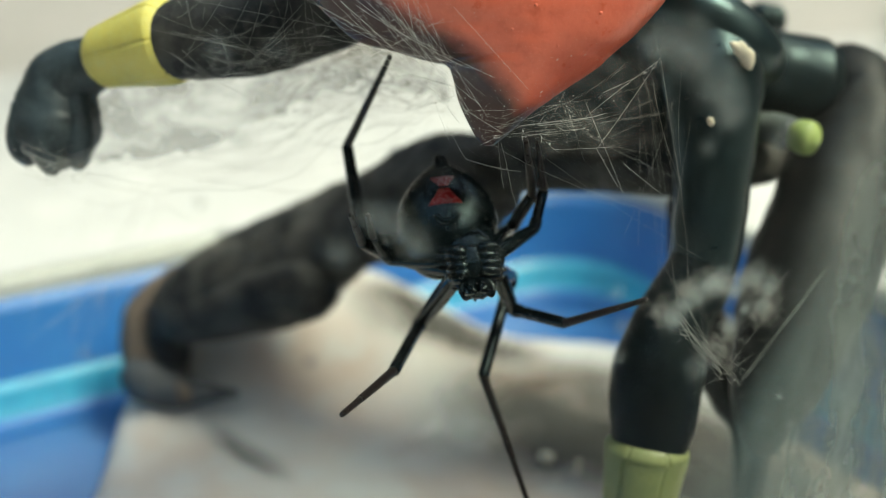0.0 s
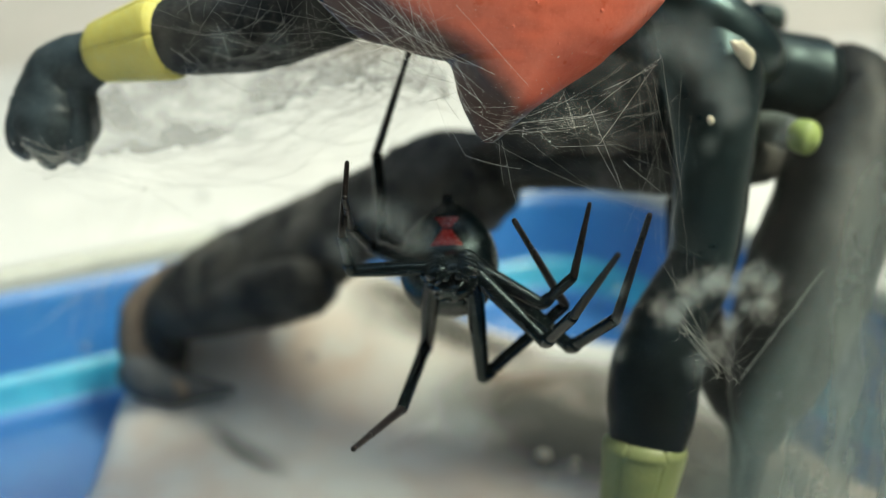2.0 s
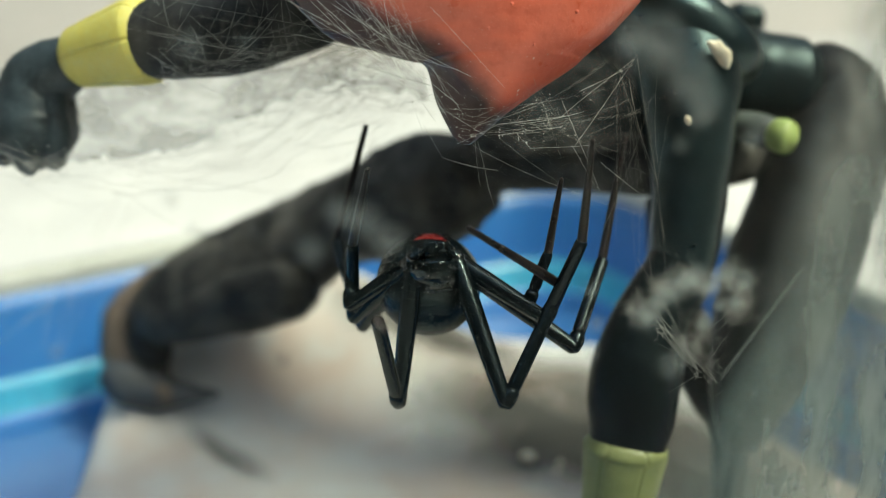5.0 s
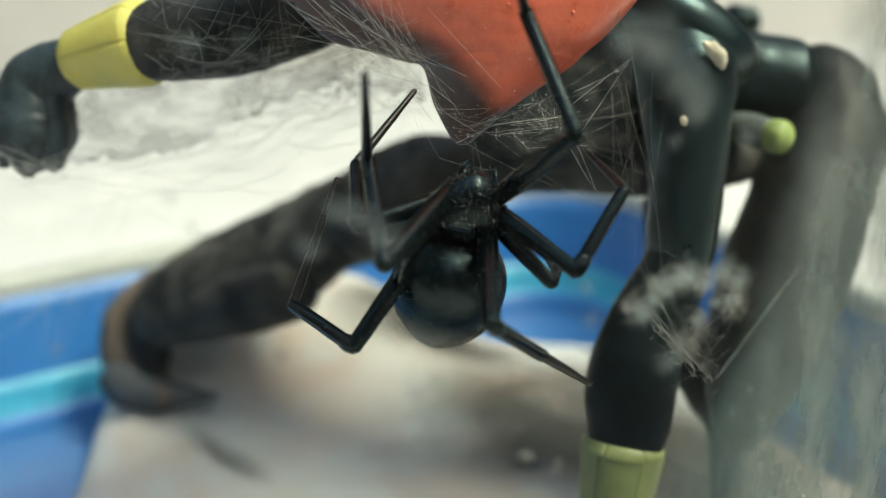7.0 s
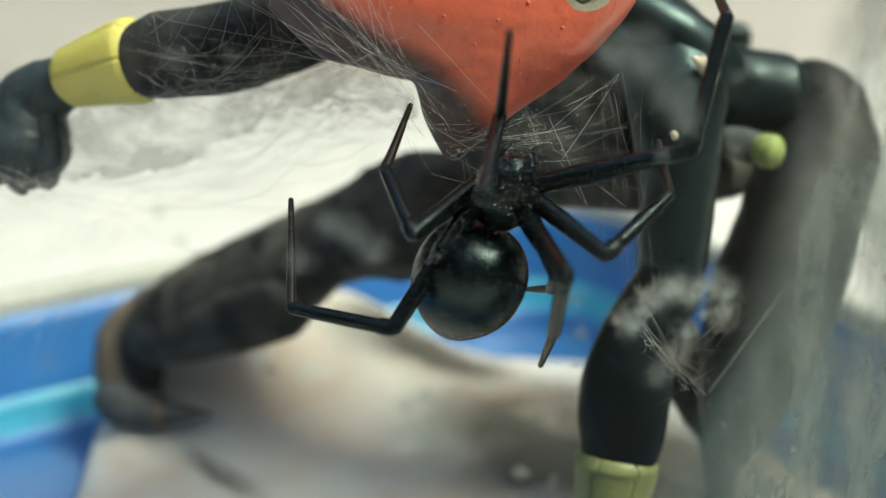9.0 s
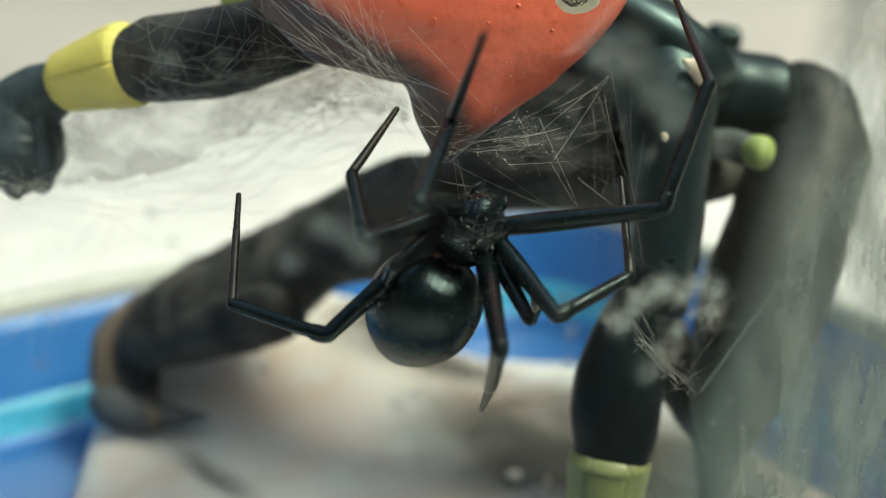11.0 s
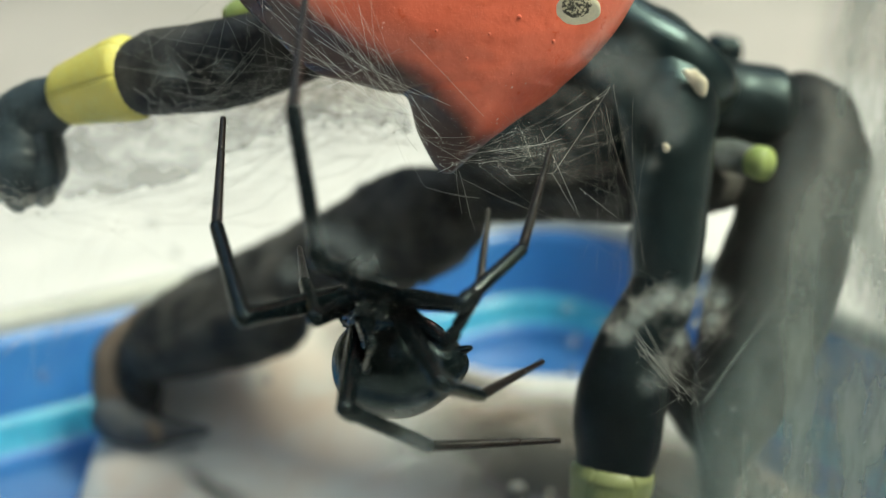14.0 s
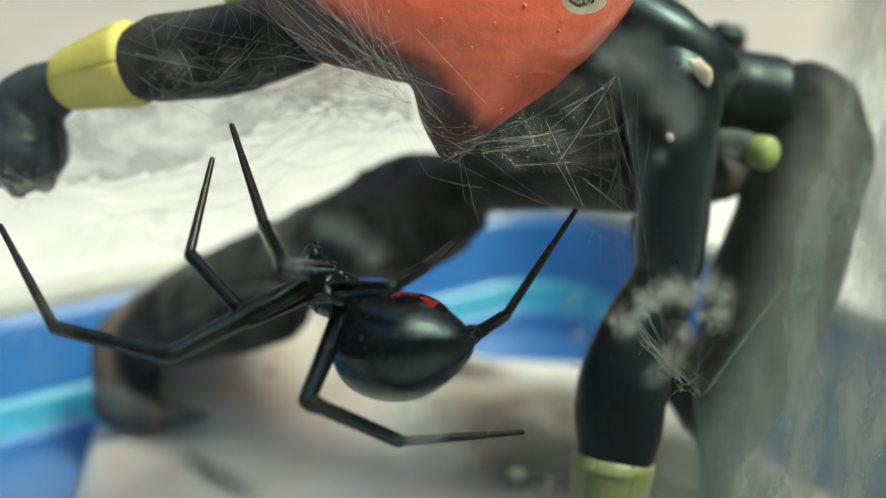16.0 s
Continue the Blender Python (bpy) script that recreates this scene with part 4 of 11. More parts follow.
def build_silk_sheet(top, low, label, seed, cells, material):
    """A dusty silk curtain slung between two lines of points."""
    a, b = smooth_line(top, 12), smooth_line(low, 12)
    bm = bmesh.new()
    rows = []
    for j in range(13):
        t = j / 12
        row = []
        for p, q in zip(a, b):
            v = Vector(p).lerp(Vector(q), t)
            ragged = 0.9 * noise.noise(Vector((v.x * 0.9, 0, 5))) if j == 12 else 0
            v += Vector((0, 0.8 * noise.noise(v * 0.3) + 0.5 * noise.noise(v * 0.9), ragged))
            row.append(bm.verts.new(v * MM))
        rows.append(row)
    for r0, r1 in zip(rows, rows[1:]):
        for i in range(len(r0) - 1):
            bm.faces.new((r0[i], r0[i + 1], r1[i + 1], r1[i]))
    sheet = new("silk_sheet")
    part("sheet", bm, material, sheet)
    part("fibres", between(low, low, 60 if cells else 8, seed, 1.0, 0.011, 0.30), BLACK, sheet, "dark fibres caught in the silk")
    if cells:
        part("cells", between(low[-3:], top[-3:], cells + 40, seed + 1, 1.0, 0.013, 0.35), BROWN, sheet, "brown-grey fibres in the silk")
    return tagged(sheet, label, "web", "silk webs", "stuff")


build_silk_sheet([(-36.0, 99.5, 43.2), (-28.5, 96.9, 45.2), (-22.3, 95.0, 46.0), (-15.9, 95.2, 47.2), (-9.7, 97.1, 49.0), (-2.0, 94.8, 49.0)],
                 [(-36.5, 99.4, 38.0), (-29.0, 98.0, 38.6), (-21.3, 96.8, 40.0), (-15.7, 97.9, 42.6), (-8.6, 98.8, 44.9), (-1.1, 96.5, 44.2)],
                 "dusty grey silk sheet slung below the black arm", 21, 60, SILK_SHEET)
build_silk_sheet([(4.3, 93.7, 43.1), (7.9, 94.8, 45.8), (11.5, 95.8, 48.1), (15.0, 95.4, 49.8)], [(4.5, 93.0, 41.1), (8.4, 92.7, 40.6), (12.4, 92.8, 40.8), (15.2, 92.1, 41.7)],
                 "thin grey silk sheet between red chin and black leg", 61, 0, SILK_FILM)


def build_fluff():
    fluff = new("dust_fluff")
    bm = bmesh.new()
    for i, c in enumerate([(10.9, 60.0, 42.3), (12.1, 60.4, 43.3), (13.5, 60.6, 43.8), (14.6, 60.5, 43.4), (15.8, 60.6, 43.7), (16.8, 60.3, 43.0), (16.4, 60.0, 42.2), (14.4, 60.0, 41.4), (14.1, 59.7, 40.2)]):
        tuft(bm, (c[0], c[1] + 2.0, c[2] - 0.9), 0.8, 60, 40 + i, 0.011)
    part("fibres", bm, SILK, fluff)
    return tagged(fluff, "pale grey dust fluff caught in silk near the wall", "dust", kind="stuff")


build_fluff()
tub = bpy.data.objects["plastic_tub"]
FLUFF_SPOTS = ((10.9, 42.6, 1.25), (11.5, 43.2, 0.9), (12.1, 43.6, 1.25), (12.8, 44.0, 0.9), (13.4, 44.1, 1.2), (14.5, 43.4, 1.1), (15.1, 43.8, 0.8), (15.7, 43.9, 1.2), (16.7, 43.0, 1.15), (14.3, 41.2, 0.9), (16.3, 41.9, 0.9), (15.2, 42.0, 0.6), (19.2, 33.4, 0.45), (20.1, 34.4, 0.35), (18.2, 35.6, 0.4), (17.2, 34.4, 0.3), (20.6, 36.0, 0.3))
# first four after FLUFF_SPOTS paint the front thigh's sheen onto the wall
for x, z, r in FLUFF_SPOTS + ((10.6, 57.1, 2.2), (12.2, 55.3, 2.0), (13.2, 53.6, 1.6), (9.0, 57.6, 1.5), (-6.2, 48.2, 1.0), (-2.6, 48.6, 1.2), (-3.7, 49.7, 1.26), (-11.2, 58.1, 0.92), (-10.5, 53.9, 0.67), (-12.6, 50.8, 0.43), (-11.7, 49.3, 0.38), (-4.7, 50.1, 1.04), (16.4, 51.5, 1.09), (12.1, 51.8, 0.63), (-19.2, 42.4, 0.60), (-0.3, 38.3, 1.71), (-1.1, 40.0, 0.84), (10.4, 57.0, 0.49), (-8.7, 58.2, 0.50), (12.6, 39.2, 1.24), (-7.8, 42.5, 0.55), (-0.2, 40.4, 0.70), (7.6, 44.7, 0.60), (8.0, 42.7, 0.70), (7.9, 41.0, 0.60)):
    bm = bmesh.new()
    bmesh.ops.create_circle(bm, cap_ends=True, segments=24, radius=1.0 * MM)
    fluffy = (x, z, r) in FLUFF_SPOTS
    mark = part("fluff" if fluffy else "smudge", bm, FLUFF_GREY if fluffy else SMUDGE_SHEEN, tub, "grey dust fluff on the clear wall" if fluffy else "grey smear on the clear wall, some painted for sheen")
    slope = (front_y(x + 0.5, 0.9) - front_y(x - 0.5, 0.9))
    mark.matrix_local = pose(x * MM, front_y(x, 0.9) * MM, z * MM, 90, 0, math.degrees(math.atan(slope))) @ Matrix.Diagonal((r, r, r, 1))
    mark.visible_shadow = False


# ---- crumbs on the liner ----
def build_crumb(x, y, z, r, seed):
    c = part("crumb", blob((0, 0, 0), (r, r * 0.9, r * 0.6), (0, 0, 40 * seed), 0.5, 14, 9), CREAM)
    c.matrix_world = pose(x * MM, y * MM, z * MM)
    return tagged(c, "cream crumb lying on the liner", "crumb", "crumbs on the liner")


for i, (x, y, r) in enumerate(((8.6, 108.5, 0.85), (11.9, 107.5, 0.35), (11.6, 105.8, 0.32), (9.5, 104.5, 0.25))):
    build_crumb(x, y, 3.1, r, i)


# ---- fine specks of dust and silk beads on the red head ----
def build_specks():
    rnd = random.Random(71)
    head = next(o for o in bpy.data.objects if o.name.startswith("head"))
    spots = [v.co / MM for v in head.data.vertices if v.normal.y < -0.3 and v.co.z < 0.058]
    bm = bmesh.new()
    for _ in range(420):
        p = rnd.choice(spots)
        if rnd.random() < 0.90 * min(1.0, max(0.0, (p.z - 46.5) / 5)) or p.z < 45.6 and rnd.random() < 0.8:
            continue
        r = rnd.choice((0.012, 0.016, 0.024, 0.036)) * rnd.uniform(0.7, 1.3)
        blob(p, (r, r * 0.5, r * rnd.uniform(0.6, 2.6)), (0, rnd.uniform(0, 90), 0), 0.3, 6, 4, bm=bm)
    return tagged(part("dust_specks", bm, SILK_BRIGHT), "white dust specks and silk beads on red plastic", "dust", kind="stuff")


build_specks()


def build_leg_dust():
    """Pale specks that cling to the toy's black limbs."""
    rnd = random.Random(83)
    limbs = [o for o in bpy.data.objects if o.name.split(".")[0] in ("arm", "leg", "calf", "shoulder", "fist", "thumb", "socket")]
    bm = bmesh.new()
    for o in limbs:
        spots = [v.co / MM for v in o.data.vertices if v.normal.y < -0.25]
        for _ in range(20):
            p = rnd.choice(spots) + Vector((rnd.gauss(0, 0.25), 0, rnd.gauss(0, 0.25)))
            r = rnd.choice((0.02, 0.03, 0.045))
            blob(p, (r, r, r), rough=0.4, segs=6, rings=4, bm=bm)
    return tagged(part("dust_specks", bm, SILK), "pale dust specks on the black rubber limbs", "dust", kind="stuff")


build_leg_dust()


# ---- the spider ----
LEG_LENGTHS = {1: (10.6, 9.0, 10.0), 2: (7.6, 6.3, 7.2), 3: (6.0, 4.0, 5.4), 4: (10.4, 7.4, 9.6)}


def bristles(bm, length, radius, count, seed):
    """Short stiff hairs that stand off a leg."""
    rnd = random.Random(seed)
    pairs = []
    for _ in range(count):
        z = rnd.uniform(0.08, 0.97) * length
        a = rnd.uniform(0, 2 * math.pi)
        r = radius * 0.9
        d = Vector((math.cos(a), math.sin(a), 0.9))
        p = Vector((math.cos(a) * r, math.sin(a) * r, z))
        pairs.append((p, p + d * rnd.uniform(0.10, 0.20)))
    return threads(bm, pairs, 0.006, 0.0, 1, seed)


def build_leg(spider, number, side):
    """One leg: a coxa that stays on the body, and three jointed lengths."""
    f, t, m = LEG_LENGTHS[number]
    k = {1: 1.6, 2: 1.5, 3: 1.34, 4: 1.58}[number]
    y = {1: 0.95, 2: 0.35, 3: -0.25, 4: -0.85}[number]
    leg = part("leg", tube([(side * 0.62, y * 0.8, -0.55, 0.36 * k), (side * 1.0, y * 0.95, -0.60, 0.40 * k), (side * 1.5, y * 1.05, -0.42, 0.36 * k)], 4, 14), SPIDER_LEG, spider)
    part("trochanter", blob((side * 1.5, y * 1.04, -0.42), (0.36 * k, 0.34 * k, 0.34 * k), segs=14, rings=9), SPIDER_GRAIN, leg)
    fem = tube([(0, 0, -0.1, 0.30 * k), (0, 0, 0.5, 0.40 * k), (0, 0, f * 0.35, 0.44 * k), (0, 0, f * 0.75, 0.38 * k), (0, 0, f - 0.25, 0.35 * k), (0, 0, f + 0.1, 0.33 * k)], 5, 16)
    part("femur", bristles(fem, f, 0.4 * k, 24, number * 2 + side), SPIDER_LEG, leg)
    tib = tube([(0, 0, -0.15, 0.30 * k), (0, 0, 0.35, 0.37 * k), (0, 0, 0.95, 0.35 * k), (0, 0, 1.2, 0.26 * k), (0, 0, 1.5, 0.31 * k), (0, 0, t * 0.6, 0.30 * k), (0, 0, t - 0.3, 0.29 * k), (0, 0, t + 0.05, 0.24 * k)], 5, 16)
    part("tibia", bristles(tib, t, 0.3 * k, 20, number * 3 + side), SPIDER_LEG, leg)
    met = tube([(0, 0, -0.1, 0.20 * k), (0, 0, 0.3, 0.225 * k), (0, 0, m * 0.4, 0.19 * k), (0, 0, m * 0.66, 0.165 * k), (0, 0, m * 0.7, 0.15 * k), (0, 0, m - 0.25, 0.13 * k), (0, 0, m, 0.09 * k)], 5, 12)
    part("metatarsus", bristles(met, m, 0.17 * k, 34, number * 5 + side), SPIDER_FOOT, leg, "dark brown thin leg tip")
    return leg


def abdomen_point(a, b, grow=1.0):
    """The abdomen's skin at the angles a (round its length) and b (from the front end), in millimetres."""
    y = math.cos(b)
    r = math.sin(b) ** (0.66 if y > 0 else 0.9)
    full = 0.97 + 0.11 * y - 0.05 * y * y - (0.26 * y * y if y < 0 else 0.0)
    return Vector((3.95 * r * full * math.sin(a), 4.6 * y, (3.85 if math.cos(a) > 0 else 3.4) * r * full * math.cos(a))) * grow


def build_abdomen(spider):
    bm = bmesh.new()
    rings = []
    for j in range(1, 40):
        rings.append([bm.verts.new(abdomen_point(2 * math.pi * k / 56, math.pi * j / 40) * MM) for k in range(56)])
    for r0, r1 in zip(rings, rings[1:]):
        for k in range(56):
            bm.faces.new((r0[k], r0[(k + 1) % 56], r1[(k + 1) % 56], r1[k]))
    bm.faces.new(rings[0][::-1])
    bm.faces.new(rings[-1])
    bmesh.ops.recalc_face_normals(bm, faces=bm.faces[:])
    ab = part("abdomen", bm, SPIDER_BLACK, spider, "round glossy black abdomen")
    # two red triangles, tip to tip, lie on the underside
    bm = bmesh.new()
    for sign in (1, -1):
        rows = []
        for i in range(9):
            u = i / 8
            b = math.radians(104) - sign * math.radians(1.5 + (17 if sign > 0 else 14) * u)
            w = math.radians(6 + 13 * u ** 1.2)
            rows.append([bm.verts.new(abdomen_point(math.pi + w * (c / 4 - 1), b, 1.006) * MM) for c in range(9)])
        for r0, r1 in zip(rows, rows[1:]):
            for c in range(8):
                bm.faces.new((r0[c], r0[c + 1], r1[c + 1], r1[c]))
    part("hourglass", bm, SPIDER_RED, ab, "red hourglass mark")
    sp = bmesh.new()
    for x in (-0.28, 0.28):
        tube([(x, -3.9, -0.75, 0.34), (x * 0.9, -4.4, -0.9, 0.30), (x * 0.6, -4.85, -1.05, 0.14)], 3, 10, bm=sp)
    part("spinneret", sp, SPIDER_LEG, ab)
    rnd, grit = random.Random(17), bmesh.new()
    for _ in range(70):
        r = rnd.choice((0.010, 0.014, 0.020))
        blob(abdomen_point(rnd.uniform(-1.5, 1.5), rnd.uniform(0.5, 2.6), 1.002), (r, r, r), rough=0.4, segs=6, rings=4, bm=grit)
    part("dust", grit, SILK, ab, "fine pale dust on the abdomen")
    part("epigyne", tube([tuple(abdomen_point(math.pi + a, math.radians(b), 1.0)) + (0.30,) for a, b in ((-0.20, 74), (-0.12, 69), (0, 67), (0.12, 69), (0.20, 74))], 4, 10), SPIDER_LEG, ab, "shiny raised rim below the red mark")
    for side in (-1, 1):
        part("fold", tube([tuple(abdomen_point(math.pi + side * a, math.radians(b), 1.0)) + (r,) for a, b, r in ((0.40, 92, 0.08), (0.40, 102, 0.13), (0.36, 114, 0.13), (0.34, 126, 0.08))], 4, 8), SPIDER_LEG, ab)
    return ab


def build_spider():
    sp = new("spider")

    def snout(c):
        k = 1 - 0.34 * max(0.0, c.y) - 0.10 * max(0.0, -c.y)
        return Vector((c.x * k, c.y, c.z * (1.0 + 0.16 * max(0.0, c.y)) if c.z > 0 else c.z * 0.42))

    chest = part("cephalothorax", blob((0, 0, 0), (2.45, 2.6, 1.9), (0, 0, 0), 0.10, 34, 24, snout), SPIDER_CHEST, sp, "black rough-skinned head and chest")
    part("waist", tube([(0, -1.7, 0, 0.45), (0, -2.2, 0.05, 0.36), (0, -2.7, 0.1, 0.5)], 4, 14), SPIDER_LEG, sp)
    for x in (-1, 1):
        part("fang", tube([(x * 0.40, 1.4, -0.4, 0.42), (x * 0.46, 1.9, -0.8, 0.46), (x * 0.44, 2.25, -1.2, 0.40), (x * 0.30, 2.4, -1.5, 0.2)], 4, 12), SPIDER_LEG, sp)
        part("palp", tube([(x * 0.75, 1.4, -0.6, 0.24), (x * 1.1, 2.0, -0.6, 0.20), (x * 1.1, 2.5, -0.8, 0.18), (x * 0.9, 2.8, -1.2, 0.17), (x * 0.7, 2.8, -1.6, 0.10)], 4, 10), SPIDER_LEG, sp)
    part("sternum", blob((0, 0.05, -0.72), (0.85, 1.35, 0.28), (0, 0, 0), 0.06, 20, 12), SPIDER_CHEST, sp, "shiny black breastplate")
    for x, y, z in ((0.2, 2.02, 0.42), (0.58, 1.9, 0.38), (0.22, 1.75, 0.66), (0.62, 1.68, 0.56)):
        for s in (-1, 1):
            part("eye", blob((s * x, y, z), (0.11, 0.11, 0.11), segs=10, rings=6), SPIDER_BLACK, sp)
    rnd = random.Random(5)
    spots = [v.co / MM for v in chest.data.vertices if v.normal.z > -0.1 and v.co.y > -0.0012]
    bm = bmesh.new()
    # pale grains: dust, and glints painted on the chest
    for _ in range(70):
        p = rnd.choice(spots) + Vector((rnd.gauss(0, 0.12), rnd.gauss(0, 0.12), rnd.uniform(0, 0.04)))
        blob(p, (rnd.choice((0.010, 0.014, 0.020, 0.030)),) * 3, rough=0.3, segs=6, rings=4, bm=bm)
    grains = bmesh.new()
    for _ in range(150):
        p = rnd.choice(spots) + Vector((rnd.gauss(0, 0.1), rnd.gauss(0, 0.1), -0.02))
        blob(p, (rnd.uniform(0.06, 0.17),) * 3, rough=0.4, segs=8, rings=6, bm=grains)
    part("granules", grains, SPIDER_GRAIN, sp, "shiny black granules of the chest")
    part("dust", bm, SILK_BRIGHT, sp, "pale grains, dust and painted glints")
    build_abdomen(sp)
    return tagged(sp, "glossy black widow spider with red hourglass hanging in silk", "spider")


spider = build_spider()
legs = {(n, s): build_leg(spider, n, s) for s in (-1, 1) for n in (1, 2, 3, 4)}


# ---- what moves ----
def child(ob, kind):
    return next(c for c in ob.children if c.name.split(".")[0] == kind)


def motions():
    walk(spider, [
        (0, pose(0.00063, 0.08216, 0.03582, -126.4, -7.3, 3.7)), (0.25, pose(0.00027, 0.08190, 0.03534, -126.3, -5.1, 2.6)), (0.5, pose(-0.00008, 0.08163, 0.03485, -126.3, -2.8, 1.5)),
        (0.75, pose(-0.00027, 0.08267, 0.03521, -147.5, -3.3, 1.5)), (1, pose(-0.00045, 0.08371, 0.03556, -168.7, -3.7, 1.7)), (1.25, pose(-0.00050, 0.08377, 0.03571, -170.7, -3.7, 1.5)),
        (1.5, pose(-0.00054, 0.08383, 0.03586, -172.6, -3.7, 1.3)), (1.75, pose(-0.00071, 0.08349, 0.03519, -170.6, -3.8, 1.6)), (2, pose(-0.00088, 0.08315, 0.03452, -168.6, -3.9, 2.0)),
        (2.25, pose(-0.00076, 0.08296, 0.03443, -168.0, -3.9, 2.4)), (2.5, pose(-0.00065, 0.08277, 0.03433, -167.5, -4.0, 2.8)), (2.75, pose(-0.00050, 0.08265, 0.03428, -167.4, -4.0, 2.7)),
        (3, pose(-0.00036, 0.08254, 0.03423, -167.3, -3.9, 2.5)), (3.25, pose(-0.00037, 0.08261, 0.03431, -167.3, -3.5, 1.3)), (3.5, pose(-0.00038, 0.08268, 0.03439, -167.2, -3.1, 0.1)),
        (3.75, pose(-0.00078, 0.08269, 0.03414, -167.8, -3.3, 0.8)), (4, pose(-0.00118, 0.08270, 0.03390, -168.4, -3.6, 1.4)), (4.417, pose(-0.00105, 0.08208, 0.03448, -176.1, -2.5, 1.9)),
        (4.833, pose(-0.00071, 0.08053, 0.03591, 165.0, 0.6, 2.6)), (5.25, pose(-0.00028, 0.07850, 0.03779, 140.4, 4.6, 2.0)), (5.667, pose(0.00016, 0.07648, 0.03966, 115.5, 8.0, -0.3)),
        (6.083, pose(0.00050, 0.07492, 0.04109, 96.2, 9.7, -3.0)), (6.5, pose(0.00063, 0.07430, 0.04167, 88.4, 10.2, -4.2)), (6.75, pose(0.00127, 0.07424, 0.04225, 84.1, 12.1, -4.4)),
        (7, pose(0.00191, 0.07419, 0.04282, 79.8, 14.1, -4.8)), (7.25, pose(0.00197, 0.07419, 0.04313, 79.8, 17.3, -5.3)), (7.5, pose(0.00203, 0.07419, 0.04344, 79.8, 20.4, -5.7)),
        (7.75, pose(0.00241, 0.07424, 0.04341, 80.1, 22.7, -5.9)), (8, pose(0.00279, 0.07429, 0.04338, 80.3, 24.9, -6.1)), (8.25, pose(0.00328, 0.07451, 0.04382, 80.3, 22.1, -5.8)),
        (8.5, pose(0.00377, 0.07474, 0.04427, 80.3, 19.2, -5.4)), (8.75, pose(0.00433, 0.07470, 0.04453, 80.3, 20.4, -5.6)), (9, pose(0.00490, 0.07466, 0.04480, 80.2, 21.6, -5.7)),
        (9.417, pose(0.00476, 0.07454, 0.04464, 80.3, 22.4, -5.8)), (9.833, pose(0.00440, 0.07426, 0.04424, 80.4, 24.2, -6.1)), (10.25, pose(0.00394, 0.07388, 0.04371, 80.5, 26.6, -6.5)),
        (10.667, pose(0.00348, 0.07351, 0.04318, 80.7, 29.0, -6.8)), (11.083, pose(0.00313, 0.07322, 0.04278, 80.7, 30.9, -7.1)), (11.5, pose(0.00299, 0.07311, 0.04262, 80.8, 31.6, -7.2)),
        (11.75, pose(0.00259, 0.07309, 0.04256, 81.0, 27.3, -6.6)), (12, pose(0.00220, 0.07307, 0.04251, 81.1, 23.0, -6.0)), (12.25, pose(0.00069, 0.07281, 0.04173, 88.4, 16.4, -4.7)),
        (12.5, pose(-0.00082, 0.07256, 0.04095, 95.3, 9.7, -4.3)), (12.75, pose(-0.00078, 0.07235, 0.04032, 94.8, -0.8, -5.8)), (13, pose(-0.00075, 0.07214, 0.03970, 94.6, -11.2, -7.3)),
        (13.25, pose(-0.00090, 0.07198, 0.03927, 97.6, -13.2, -7.2)), (13.5, pose(-0.00106, 0.07182, 0.03884, 100.6, -15.2, -7.3)),
        (13.625, pose(-0.00164, 0.07183, 0.03887, 102.0, -15.5, -12.5)), (13.75, pose(-0.00222, 0.07185, 0.03889, 103.5, -15.7, -17.8)),
        (13.875, pose(-0.00281, 0.07186, 0.03891, 105.0, -15.7, -23.0)), (14, pose(-0.00339, 0.07188, 0.03894, 106.5, -15.6, -28.3)),
        (14.125, pose(-0.00380, 0.07181, 0.03893, 116.5, -22.8, -53.3)), (14.25, pose(-0.00421, 0.07173, 0.03893, 129.1, -25.0, -80.1)),
        (14.375, pose(-0.00463, 0.07166, 0.03892, 141.5, -21.8, -106.8)), (14.5, pose(-0.00504, 0.07159, 0.03891, 150.8, -14.0, -131.4)),
        (14.75, pose(-0.00514, 0.07175, 0.03912, 147.6, -14.5, -117.8)), (15, pose(-0.00523, 0.07191, 0.03933, 144.3, -14.1, -104.2)),
        (15.25, pose(-0.00528, 0.07202, 0.03922, 144.5, -14.4, -104.3)), (15.5, pose(-0.00532, 0.07212, 0.03910, 144.6, -14.6, -104.3)),
        (15.75, pose(-0.00574, 0.07219, 0.03920, 145.8, -14.7, -103.6)), (16, pose(-0.00616, 0.07226, 0.03930, 146.9, -14.9, -102.9)),
    ])
